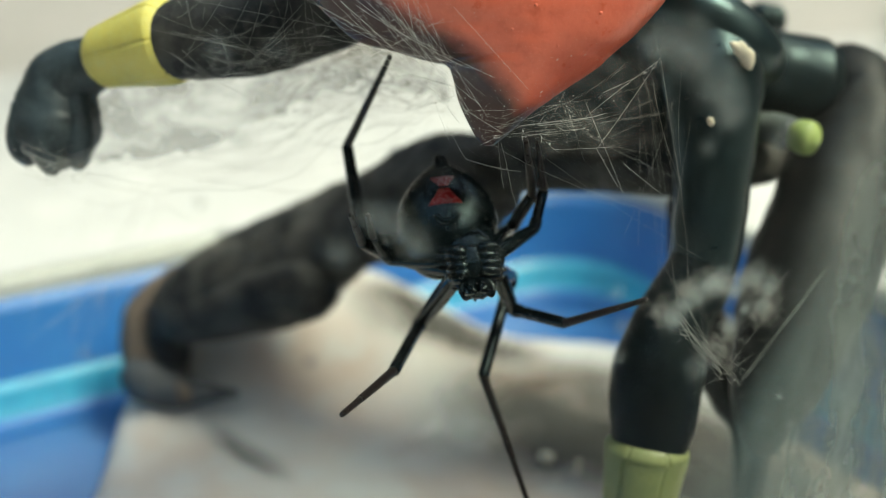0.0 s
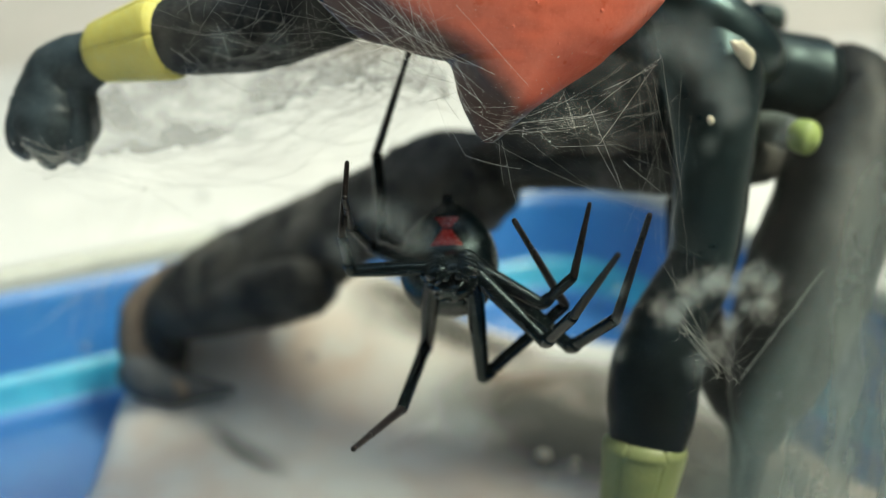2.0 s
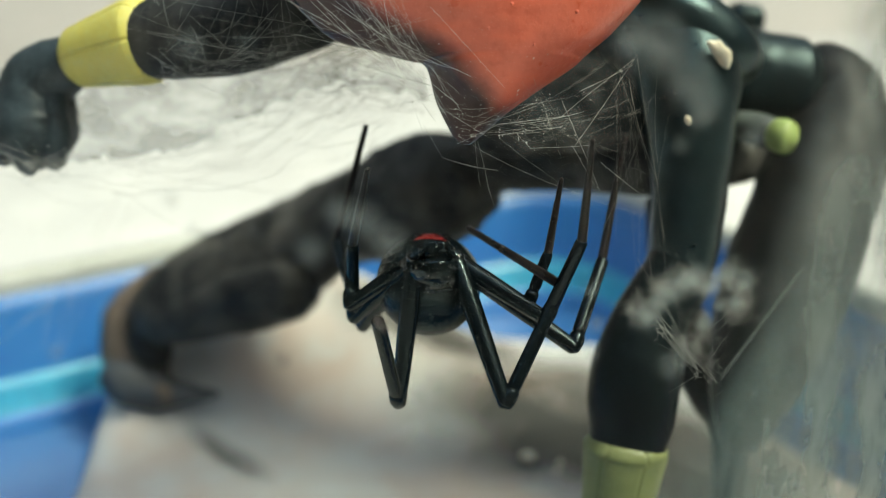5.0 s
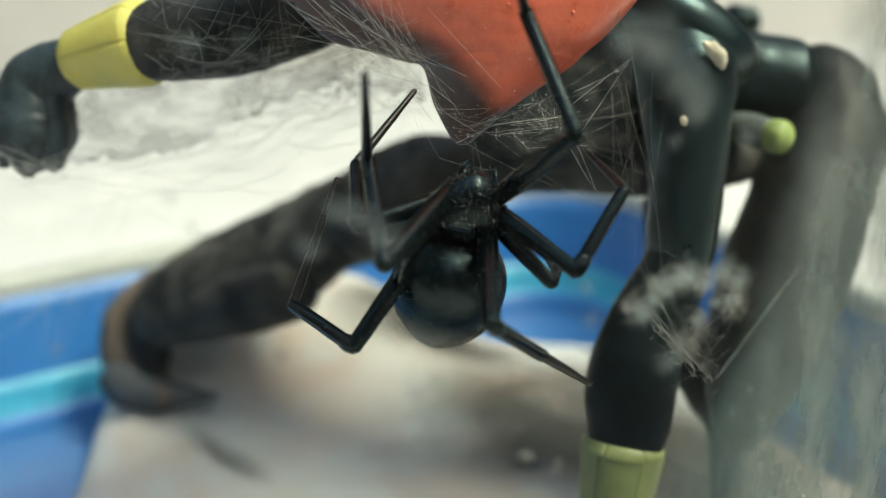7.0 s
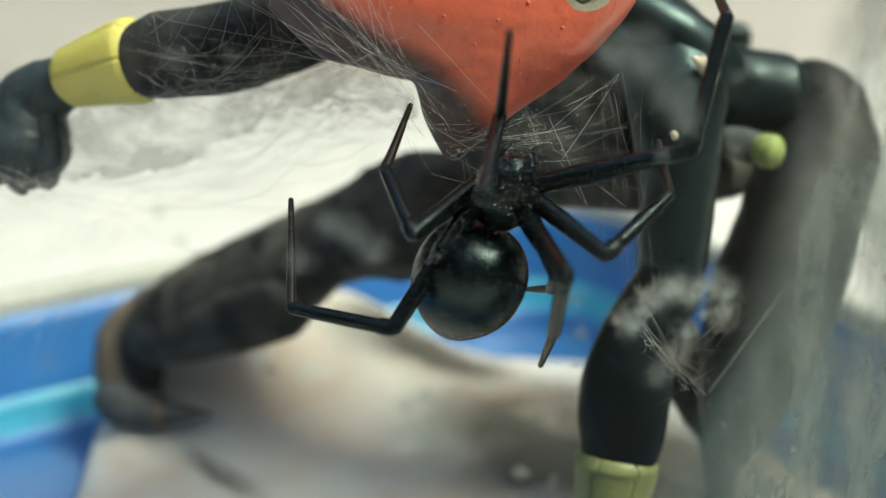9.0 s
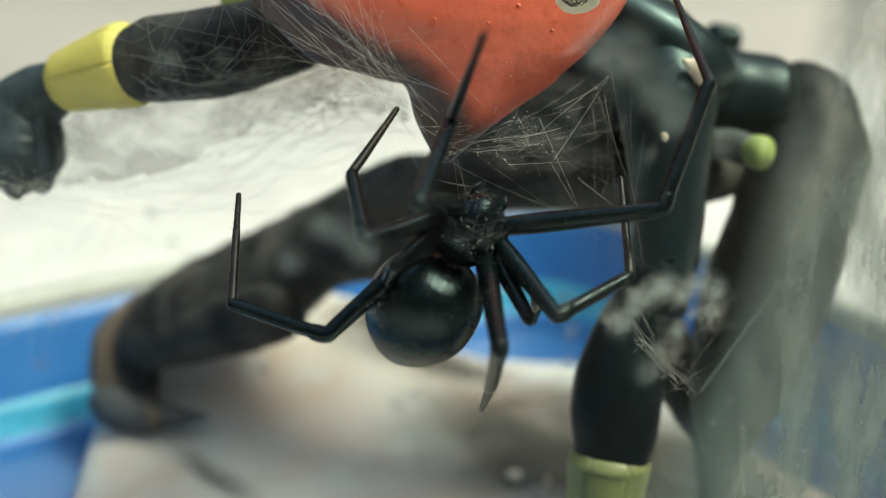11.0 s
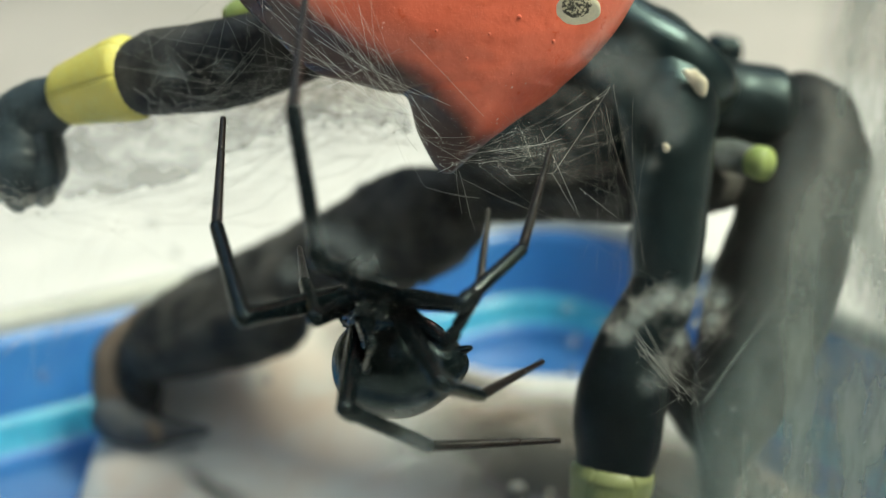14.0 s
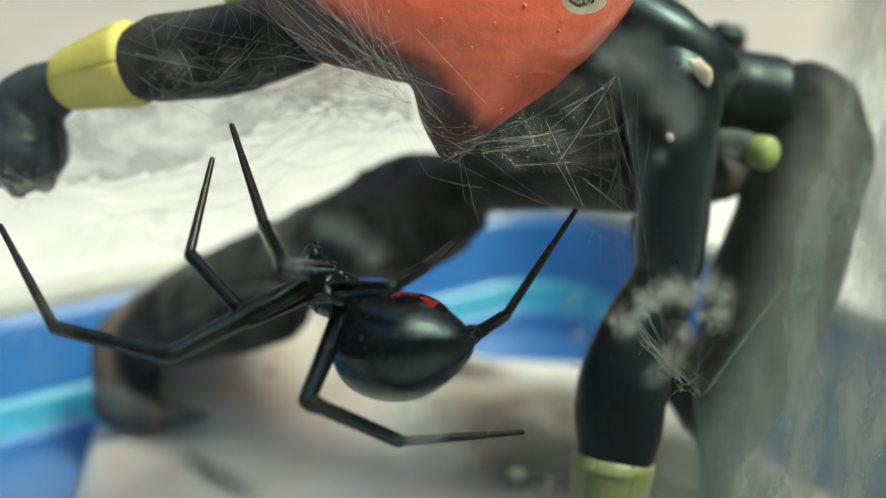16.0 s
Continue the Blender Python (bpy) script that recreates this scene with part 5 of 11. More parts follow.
    walk(child(spider, "abdomen"), [
        (0, pose(-0.00148, -0.00442, 0.00281, -9.9, -1.1, 1.7)), (0.25, pose(-0.00107, -0.00464, 0.00250, -9.9, -0.5, -0.7)), (0.5, pose(-0.00068, -0.00491, 0.00220, -9.8, 0.2, -3.1)),
        (0.75, pose(-0.00041, -0.00453, 0.00183, 12.4, 1.0, 0.0)), (1, pose(-0.00014, -0.00465, 0.00183, 34.5, -0.4, 3.1)), (1.25, pose(-0.00014, -0.00463, 0.00187, 36.4, -0.5, 2.9)),
        (1.5, pose(-0.00013, -0.00462, 0.00191, 38.4, -0.6, 2.7)), (1.75, pose(-0.00014, -0.00463, 0.00187, 36.4, -0.5, 2.9)), (2, pose(-0.00014, -0.00465, 0.00183, 34.5, -0.4, 3.1)),
        (2.25, pose(-0.00016, -0.00466, 0.00181, 33.9, -0.3, 3.4)), (2.5, pose(-0.00017, -0.00466, 0.00180, 33.2, -0.2, 3.8)), (2.75, pose(-0.00017, -0.00466, 0.00180, 33.2, -0.2, 3.8)),
        (3, pose(-0.00017, -0.00466, 0.00180, 33.2, -0.2, 3.8)), (3.25, pose(-0.00014, -0.00466, 0.00180, 33.3, -0.3, 3.0)), (3.5, pose(-0.00011, -0.00466, 0.00180, 33.4, -0.4, 2.2)),
        (3.75, pose(-0.00013, -0.00466, 0.00182, 33.9, -0.4, 2.6)), (4, pose(-0.00014, -0.00465, 0.00183, 34.5, -0.4, 3.1)), (4.417, pose(-0.00016, -0.00453, 0.00152, 33.1, -0.5, 2.7)),
        (4.833, pose(-0.00020, -0.00430, 0.00099, 29.8, -0.7, 1.8)), (5.25, pose(-0.00021, -0.00430, 0.00061, 25.4, -0.6, 0.8)), (5.667, pose(-0.00015, -0.00478, 0.00013, 20.9, -0.4, 0.2)),
        (6.083, pose(-0.00005, -0.00534, -0.00058, 17.5, -0.1, -0.0)), (6.5, pose(-0.00000, -0.00557, -0.00099, 16.1, -0.0, -0.0)), (6.75, pose(0.00000, -0.00588, -0.00129, 20.5, -0.1, 0.2)),
        (7, pose(0.00003, -0.00617, -0.00165, 24.9, -0.0, 0.4)), (7.25, pose(0.00004, -0.00635, -0.00163, 25.1, -0.0, 0.8)), (7.5, pose(0.00007, -0.00655, -0.00161, 25.3, -0.0, 1.1)),
        (7.75, pose(0.00009, -0.00646, -0.00163, 25.2, -0.1, 1.4)), (8, pose(0.00010, -0.00637, -0.00165, 25.2, -0.1, 1.6)), (8.25, pose(0.00009, -0.00662, -0.00160, 25.2, -0.1, 1.3)),
        (8.5, pose(0.00006, -0.00689, -0.00155, 25.3, -0.0, 1.0)), (8.75, pose(0.00006, -0.00697, -0.00153, 25.3, -0.0, 1.1)), (9, pose(0.00007, -0.00705, -0.00151, 25.2, -0.1, 1.3)),
        (9.417, pose(0.00008, -0.00703, -0.00151, 25.2, -0.1, 1.3)), (9.833, pose(0.00009, -0.00701, -0.00152, 25.2, -0.1, 1.5)), (10.25, pose(0.00011, -0.00698, -0.00152, 25.2, -0.1, 1.8)),
        (10.667, pose(0.00012, -0.00696, -0.00152, 25.2, -0.1, 2.1)), (11.083, pose(0.00013, -0.00696, -0.00153, 25.2, -0.1, 2.3)), (11.5, pose(0.00014, -0.00696, -0.00153, 25.2, -0.1, 2.4)),
        (11.75, pose(0.00009, -0.00669, -0.00158, 25.2, -0.1, 1.9)), (12, pose(0.00008, -0.00646, -0.00163, 25.2, -0.1, 1.4)), (12.25, pose(-0.00004, -0.00584, -0.00109, 18.3, -0.4, 0.7)),
        (12.5, pose(-0.00001, -0.00527, -0.00070, 11.4, -0.0, -0.1)), (12.75, pose(-0.00007, -0.00529, -0.00078, 12.8, 0.1, -1.5)), (13, pose(-0.00017, -0.00547, -0.00086, 14.1, -0.0, -2.8)),
        (13.25, pose(-0.00016, -0.00529, -0.00071, 11.5, -0.2, -2.5)), (13.5, pose(-0.00013, -0.00513, -0.00057, 8.9, -0.2, -2.2)),
        (13.625, pose(-0.00019, -0.00516, -0.00056, 16.1, -12.9, 14.3)), (13.75, pose(-0.00026, -0.00519, -0.00056, 20.8, -27.7, 29.1)),
        (13.875, pose(-0.00032, -0.00522, -0.00056, 22.4, -43.9, 43.8)), (14, pose(-0.00039, -0.00525, -0.00056, 17.5, -60.7, 62.5)),
        (14.125, pose(-0.00047, -0.00478, 0.00041, 39.0, -45.9, 29.7)), (14.25, pose(-0.00005, -0.00471, 0.00082, 45.4, -27.2, 10.5)),
        (14.375, pose(0.00029, -0.00512, 0.00061, 44.8, -7.8, -4.6)), (14.5, pose(0.00000, -0.00590, 0.00000, 39.1, 10.7, -20.0)), (14.75, pose(-0.00000, -0.00579, 0.00007, 40.8, 3.9, -8.7)),
        (15, pose(-0.00000, -0.00590, 0.00000, 41.1, -3.2, 2.4)), (15.25, pose(-0.00000, -0.00590, -0.00000, 41.1, -3.2, 2.4)), (15.5, pose(-0.00000, -0.00590, -0.00000, 41.1, -3.2, 2.4)),
        (15.75, pose(-0.00000, -0.00590, 0.00000, 39.9, -3.5, 3.0)), (16, pose(0.00000, -0.00590, -0.00000, 38.7, -3.8, 3.7)),
    ])
    walk(child(legs[1, -1], "femur"), [
        (0, pose(-0.00145, 0.00095, -0.00030, 5.6, -17.4, -34.8)), (0.25, pose(-0.00145, 0.00095, -0.00030, 10.3, -12.9, -35.3)),
        (0.5, pose(-0.00145, 0.00095, -0.00030, 15.2, -8.7, -35.2)), (0.75, pose(-0.00145, 0.00095, -0.00030, 24.9, -19.9, -30.1)),
        (1, pose(-0.00145, 0.00095, -0.00030, 28.9, -31.6, -29.1)), (1.25, pose(-0.00145, 0.00095, -0.00030, 46.1, -38.9, -36.0)),
        (1.5, pose(-0.00145, 0.00095, -0.00030, 66.1, -44.4, -47.0)), (1.75, pose(-0.00145, 0.00095, -0.00030, 39.7, -27.1, -19.5)), (2, pose(-0.00145, 0.00095, -0.00030, 24.3, -3.6, -4.4)),
        (2.25, pose(-0.00145, 0.00095, -0.00030, 20.9, 4.7, -1.0)), (2.5, pose(-0.00145, 0.00095, -0.00030, 17.9, 13.1, 2.0)), (2.75, pose(-0.00145, 0.00095, -0.00030, 12.9, 4.9, -0.2)),
        (3, pose(-0.00145, 0.00095, -0.00030, 8.2, -3.4, -1.8)), (3.25, pose(-0.00145, 0.00095, -0.00030, 7.3, -7.0, -2.3)), (3.5, pose(-0.00145, 0.00095, -0.00030, 6.2, -10.6, -2.7)),
        (3.75, pose(-0.00145, 0.00095, -0.00030, 11.8, -3.7, -1.6)), (4, pose(-0.00145, 0.00095, -0.00030, 17.4, 3.2, 0.2)), (4.417, pose(-0.00145, 0.00095, -0.00030, 16.9, 1.6, -0.3)),
        (4.833, pose(-0.00145, 0.00095, -0.00030, 15.6, -2.5, -1.5)), (5.25, pose(-0.00145, 0.00095, -0.00030, 14.0, -8.0, -3.0)),
        (5.667, pose(-0.00145, 0.00095, -0.00030, 12.6, -13.6, -4.3)), (6.083, pose(-0.00145, 0.00095, -0.00030, 11.5, -17.7, -5.2)),
        (6.5, pose(-0.00145, 0.00095, -0.00030, 11.1, -19.4, -5.6)), (6.75, pose(-0.00145, 0.00095, -0.00030, 16.7, -16.8, -4.9)), (7, pose(-0.00145, 0.00095, -0.00030, 22.2, -14.3, -4.0)),
        (7.25, pose(-0.00145, 0.00095, -0.00030, 9.0, -23.3, -6.6)), (7.5, pose(-0.00145, 0.00095, -0.00030, -3.7, -34.2, -7.2)), (7.75, pose(-0.00145, 0.00095, -0.00030, -0.3, -33.3, -7.2)),
        (8, pose(-0.00145, 0.00095, -0.00030, 3.0, -32.2, -7.2)), (8.25, pose(-0.00145, 0.00095, -0.00030, -2.7, -23.5, -7.2)), (8.5, pose(-0.00145, 0.00095, -0.00030, -7.4, -14.1, -8.1)),
        (8.75, pose(-0.00145, 0.00095, -0.00030, -2.8, -8.3, -8.6)), (9, pose(-0.00145, 0.00095, -0.00030, 1.5, -2.3, -8.7)), (9.417, pose(-0.00145, 0.00095, -0.00030, 1.3, -3.4, -8.7)),
        (9.833, pose(-0.00145, 0.00095, -0.00030, 0.9, -6.1, -8.7)), (10.25, pose(-0.00145, 0.00095, -0.00030, 0.3, -9.7, -8.8)),
        (10.667, pose(-0.00145, 0.00095, -0.00030, -0.3, -13.2, -8.8)), (11.083, pose(-0.00145, 0.00095, -0.00030, -0.7, -15.9, -8.7)),
        (11.5, pose(-0.00145, 0.00095, -0.00030, -0.9, -16.9, -8.7)), (11.75, pose(-0.00145, 0.00095, -0.00030, -3.2, -18.5, -8.7)),
        (12, pose(-0.00145, 0.00095, -0.00030, -5.8, -19.9, -8.6)), (12.25, pose(-0.00145, 0.00095, -0.00030, -3.7, -19.9, -8.6)),
        (12.5, pose(-0.00145, 0.00095, -0.00030, -1.7, -20.9, -8.5)), (12.75, pose(-0.00145, 0.00095, -0.00030, -6.9, -28.0, -7.9)),
        (13, pose(-0.00145, 0.00095, -0.00030, -15.1, -33.9, -6.6)), (13.25, pose(-0.00145, 0.00095, -0.00030, -20.1, -32.1, -7.3)),
        (13.5, pose(-0.00145, 0.00095, -0.00030, -25.1, -30.3, -8.1)), (13.625, pose(-0.00145, 0.00095, -0.00030, -24.8, -25.3, -10.8)),
        (13.75, pose(-0.00145, 0.00095, -0.00030, -24.8, -20.4, -13.2)), (13.875, pose(-0.00145, 0.00095, -0.00030, -25.3, -15.5, -15.6)),
        (14, pose(-0.00145, 0.00095, -0.00030, -26.0, -10.8, -18.0)), (14.125, pose(-0.00145, 0.00095, -0.00030, -38.6, 7.4, -29.4)),
        (14.25, pose(-0.00145, 0.00095, -0.00030, -54.0, 22.0, -45.0)), (14.375, pose(-0.00145, 0.00095, -0.00030, -73.7, 31.1, -65.3)),
        (14.5, pose(-0.00145, 0.00095, -0.00030, -96.1, 32.8, -88.2)), (14.75, pose(-0.00145, 0.00095, -0.00030, -89.1, 33.3, -76.0)),
        (15, pose(-0.00145, 0.00095, -0.00030, -82.2, 32.5, -63.5)), (15.25, pose(-0.00145, 0.00095, -0.00030, -89.9, 33.1, -74.1)),
        (15.5, pose(-0.00145, 0.00095, -0.00030, -97.6, 32.5, -84.7)), (15.75, pose(-0.00145, 0.00095, -0.00030, -98.6, 32.1, -88.5)),
        (16, pose(-0.00145, 0.00095, -0.00030, -99.5, 31.6, -92.3)),
    ])
    walk(child(legs[1, -1], "tibia"), [
        (0, pose(-0.00462, 0.00191, 0.00977, -12.9, -146.5, -42.0)), (0.25, pose(-0.00444, 0.00075, 0.00987, -16.3, -141.7, -37.6)),
        (0.5, pose(-0.00432, -0.00042, 0.00981, -21.5, -136.8, -31.7)), (0.75, pose(-0.00652, -0.00128, 0.00874, -33.6, -140.5, -17.9)),
        (1, pose(-0.00819, -0.00117, 0.00760, 133.6, -36.1, 177.5)), (1.25, pose(-0.00967, -0.00252, 0.00542, 138.5, -28.6, 169.0)),
        (1.5, pose(-0.01059, -0.00346, 0.00277, 141.9, -23.9, 164.6)), (1.75, pose(-0.00721, -0.00419, 0.00696, 123.9, -27.8, 169.3)),
        (2, pose(-0.00239, -0.00336, 0.00934, 96.9, -34.2, -170.7)), (2.25, pose(-0.00071, -0.00285, 0.00957, 95.6, -34.5, -167.3)),
        (2.5, pose(0.00095, -0.00222, 0.00953, 92.3, -34.8, -162.7)), (2.75, pose(-0.00058, -0.00142, 0.01000, 107.1, -33.7, -170.6)),
        (3, pose(-0.00213, -0.00054, 0.01017, 119.3, -31.4, -176.8)), (3.25, pose(-0.00279, -0.00034, 0.01014, 122.2, -30.4, -178.9)),
        (3.5, pose(-0.00345, -0.00010, 0.01006, 124.7, -29.3, 179.3)), (3.75, pose(-0.00218, -0.00120, 0.01005, 118.8, -26.9, 174.9)),
        (4, pose(-0.00088, -0.00222, 0.00980, 111.4, -25.4, 171.2)), (4.417, pose(-0.00119, -0.00213, 0.00984, 116.2, -25.3, 170.9)),
        (4.833, pose(-0.00198, -0.00189, 0.00990, 129.7, -24.8, 170.2)), (5.25, pose(-0.00302, -0.00154, 0.00988, 149.8, -24.0, 169.4)),
        (5.667, pose(-0.00404, -0.00117, 0.00976, 169.6, -23.4, 169.1)), (6.083, pose(-0.00480, -0.00087, 0.00959, -177.6, -23.3, 169.1)),
        (6.5, pose(-0.00509, -0.00075, 0.00951, -173.2, -23.4, 169.1)), (6.75, pose(-0.00464, -0.00184, 0.00941, 169.8, -24.5, 169.2)),
        (7, pose(-0.00415, -0.00288, 0.00921, 152.4, -27.4, 170.3)), (7.25, pose(-0.00576, -0.00022, 0.00931, 154.4, -19.5, 165.9)),
        (7.5, pose(-0.00726, 0.00238, 0.00845, 153.7, -15.5, 163.9)), (7.75, pose(-0.00722, 0.00174, 0.00856, 150.1, -16.7, 164.6)),
        (8, pose(-0.00712, 0.00111, 0.00865, 146.5, -18.3, 165.6)), (8.25, pose(-0.00558, 0.00197, 0.00941, 148.4, -12.8, 162.0)), (8.5, pose(-0.00370, 0.00259, 0.00950, 148.4, -9.6, 160.0)),
        (8.75, pose(-0.00289, 0.00168, 0.01018, 154.3, -9.6, 160.0)), (9, pose(-0.00189, 0.00074, 0.00980, 157.3, -11.5, 160.8)),
        (9.417, pose(-0.00210, 0.00080, 0.01028, 158.1, -11.0, 160.6)), (9.833, pose(-0.00259, 0.00096, 0.01024, 157.6, -11.4, 160.8)),
        (10.25, pose(-0.00322, 0.00117, 0.01015, 156.8, -11.9, 161.0)), (10.667, pose(-0.00384, 0.00137, 0.01002, 155.9, -12.6, 161.3)),
        (11.083, pose(-0.00430, 0.00152, 0.00989, 155.1, -13.3, 161.6)), (11.5, pose(-0.00440, 0.00157, 0.00959, 154.1, -14.3, 162.1)),
        (11.75, pose(-0.00469, 0.00205, 0.00973, 153.0, -11.3, 160.6)), (12, pose(-0.00482, 0.00253, 0.00956, 151.1, -9.2, 159.5)),
        (12.25, pose(-0.00491, 0.00216, 0.00965, 168.4, -15.4, 161.8)), (12.5, pose(-0.00515, 0.00183, 0.00960, -177.6, -27.3, 162.8)),
        (12.75, pose(-0.00617, 0.00290, 0.00899, 177.1, -27.2, 162.8)), (13, pose(-0.00681, 0.00435, 0.00819, 171.5, -27.5, 162.9)),
        (13.25, pose(-0.00624, 0.00524, 0.00813, 171.9, -23.3, 162.2)), (13.5, pose(-0.00561, 0.00608, 0.00799, 172.4, -19.2, 161.6)),
        (13.625, pose(-0.00467, 0.00608, 0.00840, 172.8, -24.2, 162.3)), (13.75, pose(-0.00370, 0.00605, 0.00872, 172.9, -29.3, 163.0)),
        (13.875, pose(-0.00271, 0.00600, 0.00894, 172.6, -34.3, 163.8)), (14, pose(-0.00171, 0.00591, 0.00906, 171.9, -39.3, 164.6)),
        (14.125, pose(0.00273, 0.00618, 0.00791, 164.7, -55.2, 169.5)), (14.25, pose(0.00627, 0.00536, 0.00547, 142.8, -69.1, -176.0)),
        (14.375, pose(0.00844, 0.00380, 0.00225, 93.3, -75.5, -138.0)), (14.5, pose(0.00906, 0.00190, -0.00125, 45.5, -71.9, -105.0)),
        (14.75, pose(0.00886, 0.00342, -0.00016, 42.5, -64.9, -86.8)), (15, pose(0.00830, 0.00494, 0.00092, 44.5, -57.6, -72.5)),
        (15.25, pose(0.00875, 0.00384, -0.00028, 57.9, -63.3, -86.5)), (15.5, pose(0.00894, 0.00266, -0.00147, 75.2, -66.8, -105.5)),
        (15.75, pose(0.00900, 0.00207, -0.00165, 74.6, -66.7, -104.7)), (16, pose(0.00885, 0.00144, -0.00177, 74.1, -66.7, -105.0)),
    ])
    walk(child(legs[1, -1], "metatarsus"), [
        (0, pose(-0.00688, 0.00664, 0.00246, -3.7, -150.5, -41.2)), (0.25, pose(-0.00715, 0.00601, 0.00308, -8.7, -146.2, -38.2)),
        (0.5, pose(-0.00746, 0.00541, 0.00371, -14.8, -142.7, -34.4)), (0.75, pose(-0.00953, 0.00492, 0.00295, -30.8, -146.2, -21.2)),
        (1, pose(-0.01155, 0.00550, 0.00259, 134.9, -25.8, 168.5)), (1.25, pose(-0.01171, 0.00395, -0.00049, 145.9, -26.6, 169.3)),
        (1.5, pose(-0.01187, 0.00266, -0.00371, 156.9, -27.5, 169.8)), (1.75, pose(-0.00812, 0.00358, 0.00252, 139.7, -32.4, 173.3)),
        (2, pose(-0.00443, 0.00536, 0.00844, 122.0, -36.3, 178.7)), (2.25, pose(-0.00317, 0.00578, 0.00884, 125.3, -38.7, -176.7)),
        (2.5, pose(-0.00193, 0.00630, 0.00923, 128.7, -41.4, -172.1)), (2.75, pose(-0.00342, 0.00684, 0.00780, 121.5, -42.5, -169.9)),
        (3, pose(-0.00485, 0.00718, 0.00642, 113.9, -43.4, -167.6)), (3.25, pose(-0.00536, 0.00724, 0.00600, 123.2, -40.8, -174.0)),
        (3.5, pose(-0.00586, 0.00733, 0.00558, 131.7, -37.6, -179.4)), (3.75, pose(-0.00344, 0.00683, 0.00618, 129.4, -32.4, 173.1)),
        (4, pose(-0.00099, 0.00628, 0.00683, 126.0, -27.3, 165.6)), (4.417, pose(-0.00159, 0.00612, 0.00625, 121.2, -28.3, 167.2)),
        (4.833, pose(-0.00317, 0.00535, 0.00468, 101.0, -30.6, 174.2)), (5.25, pose(-0.00530, 0.00349, 0.00278, 67.0, -29.5, -174.0)),
        (5.667, pose(-0.00718, 0.00109, 0.00163, 48.5, -26.0, -167.8)), (6.083, pose(-0.00836, -0.00057, 0.00133, 41.2, -23.4, -164.9)),
        (6.5, pose(-0.00877, -0.00113, 0.00131, 38.7, -22.2, -163.8)), (6.75, pose(-0.00795, 0.00042, 0.00136, 35.0, -17.0, -159.7)),
        (7, pose(-0.00706, 0.00185, 0.00213, 34.0, -11.7, -155.9)), (7.25, pose(-0.00744, 0.00421, 0.00166, 31.4, -11.3, -155.6)),
        (7.5, pose(-0.00823, 0.00681, 0.00068, 25.8, -10.6, -155.3)), (7.75, pose(-0.00819, 0.00666, 0.00109, 26.5, -12.6, -156.3)),
        (8, pose(-0.00816, 0.00651, 0.00153, 27.7, -14.6, -157.3)), (8.25, pose(-0.00573, 0.00697, 0.00193, 28.0, -15.0, -157.5)),
        (8.5, pose(-0.00328, 0.00746, 0.00195, 26.1, -14.5, -157.2)), (8.75, pose(-0.00283, 0.00581, 0.00218, 31.4, -11.1, -155.3)), (9, pose(-0.00231, 0.00457, 0.00166, 32.7, -6.3, -152.3)),
        (9.417, pose(-0.00250, 0.00449, 0.00208, 35.0, -7.1, -152.8)), (9.833, pose(-0.00301, 0.00474, 0.00208, 35.2, -7.8, -153.3)),
        (10.25, pose(-0.00369, 0.00508, 0.00206, 35.4, -8.7, -154.0)), (10.667, pose(-0.00436, 0.00543, 0.00200, 35.4, -9.5, -154.6)),
        (11.083, pose(-0.00488, 0.00571, 0.00195, 35.3, -10.1, -155.0)), (11.5, pose(-0.00510, 0.00593, 0.00175, 34.2, -10.1, -155.0)),
        (11.75, pose(-0.00482, 0.00643, 0.00188, 32.9, -14.5, -157.9)), (12, pose(-0.00447, 0.00705, 0.00178, 30.0, -18.2, -160.3)),
        (12.25, pose(-0.00657, 0.00460, 0.00115, 86.5, -18.4, -160.6)), (12.5, pose(-0.00921, 0.00268, 0.00161, 147.3, -19.3, -158.8)),
        (12.75, pose(-0.00995, 0.00455, 0.00100, 148.3, -11.5, -163.8)), (13, pose(-0.01035, 0.00683, 0.00029, 150.4, -4.0, -168.3)),
        (13.25, pose(-0.00921, 0.00753, -0.00005, 150.9, -5.8, -167.3)), (13.5, pose(-0.00803, 0.00814, -0.00044, 151.3, -7.5, -166.3)),
        (13.625, pose(-0.00781, 0.00827, 0.00026, 152.0, -8.7, -165.7)), (13.75, pose(-0.00754, 0.00840, 0.00093, 152.7, -10.0, -165.0)),
        (13.875, pose(-0.00721, 0.00852, 0.00156, 153.5, -11.5, -164.3)), (14, pose(-0.00682, 0.00863, 0.00217, 154.2, -13.1, -163.4)),
        (14.125, pose(-0.00384, 0.00983, 0.00297, 143.7, -21.4, -158.2)), (14.25, pose(-0.00079, 0.01032, 0.00291, 130.0, -25.8, -153.7)),
        (14.375, pose(0.00205, 0.01013, 0.00212, 115.9, -26.6, -152.3)), (14.5, pose(0.00441, 0.00935, 0.00071, 103.9, -25.5, -155.7)),
        (14.75, pose(0.00245, 0.00908, 0.00265, 88.9, -27.7, -134.0)), (15, pose(0.00105, 0.00804, 0.00418, 73.5, -24.2, -109.1)),
        (15.25, pose(0.00088, 0.00764, 0.00187, 86.8, -27.1, -127.1)), (15.5, pose(0.00122, 0.00697, -0.00058, 99.1, -26.3, -143.6)),
        (15.75, pose(0.00117, 0.00640, -0.00070, 102.8, -25.9, -145.9)), (16, pose(0.00117, 0.00581, -0.00081, 106.3, -25.4, -148.0)),
    ])
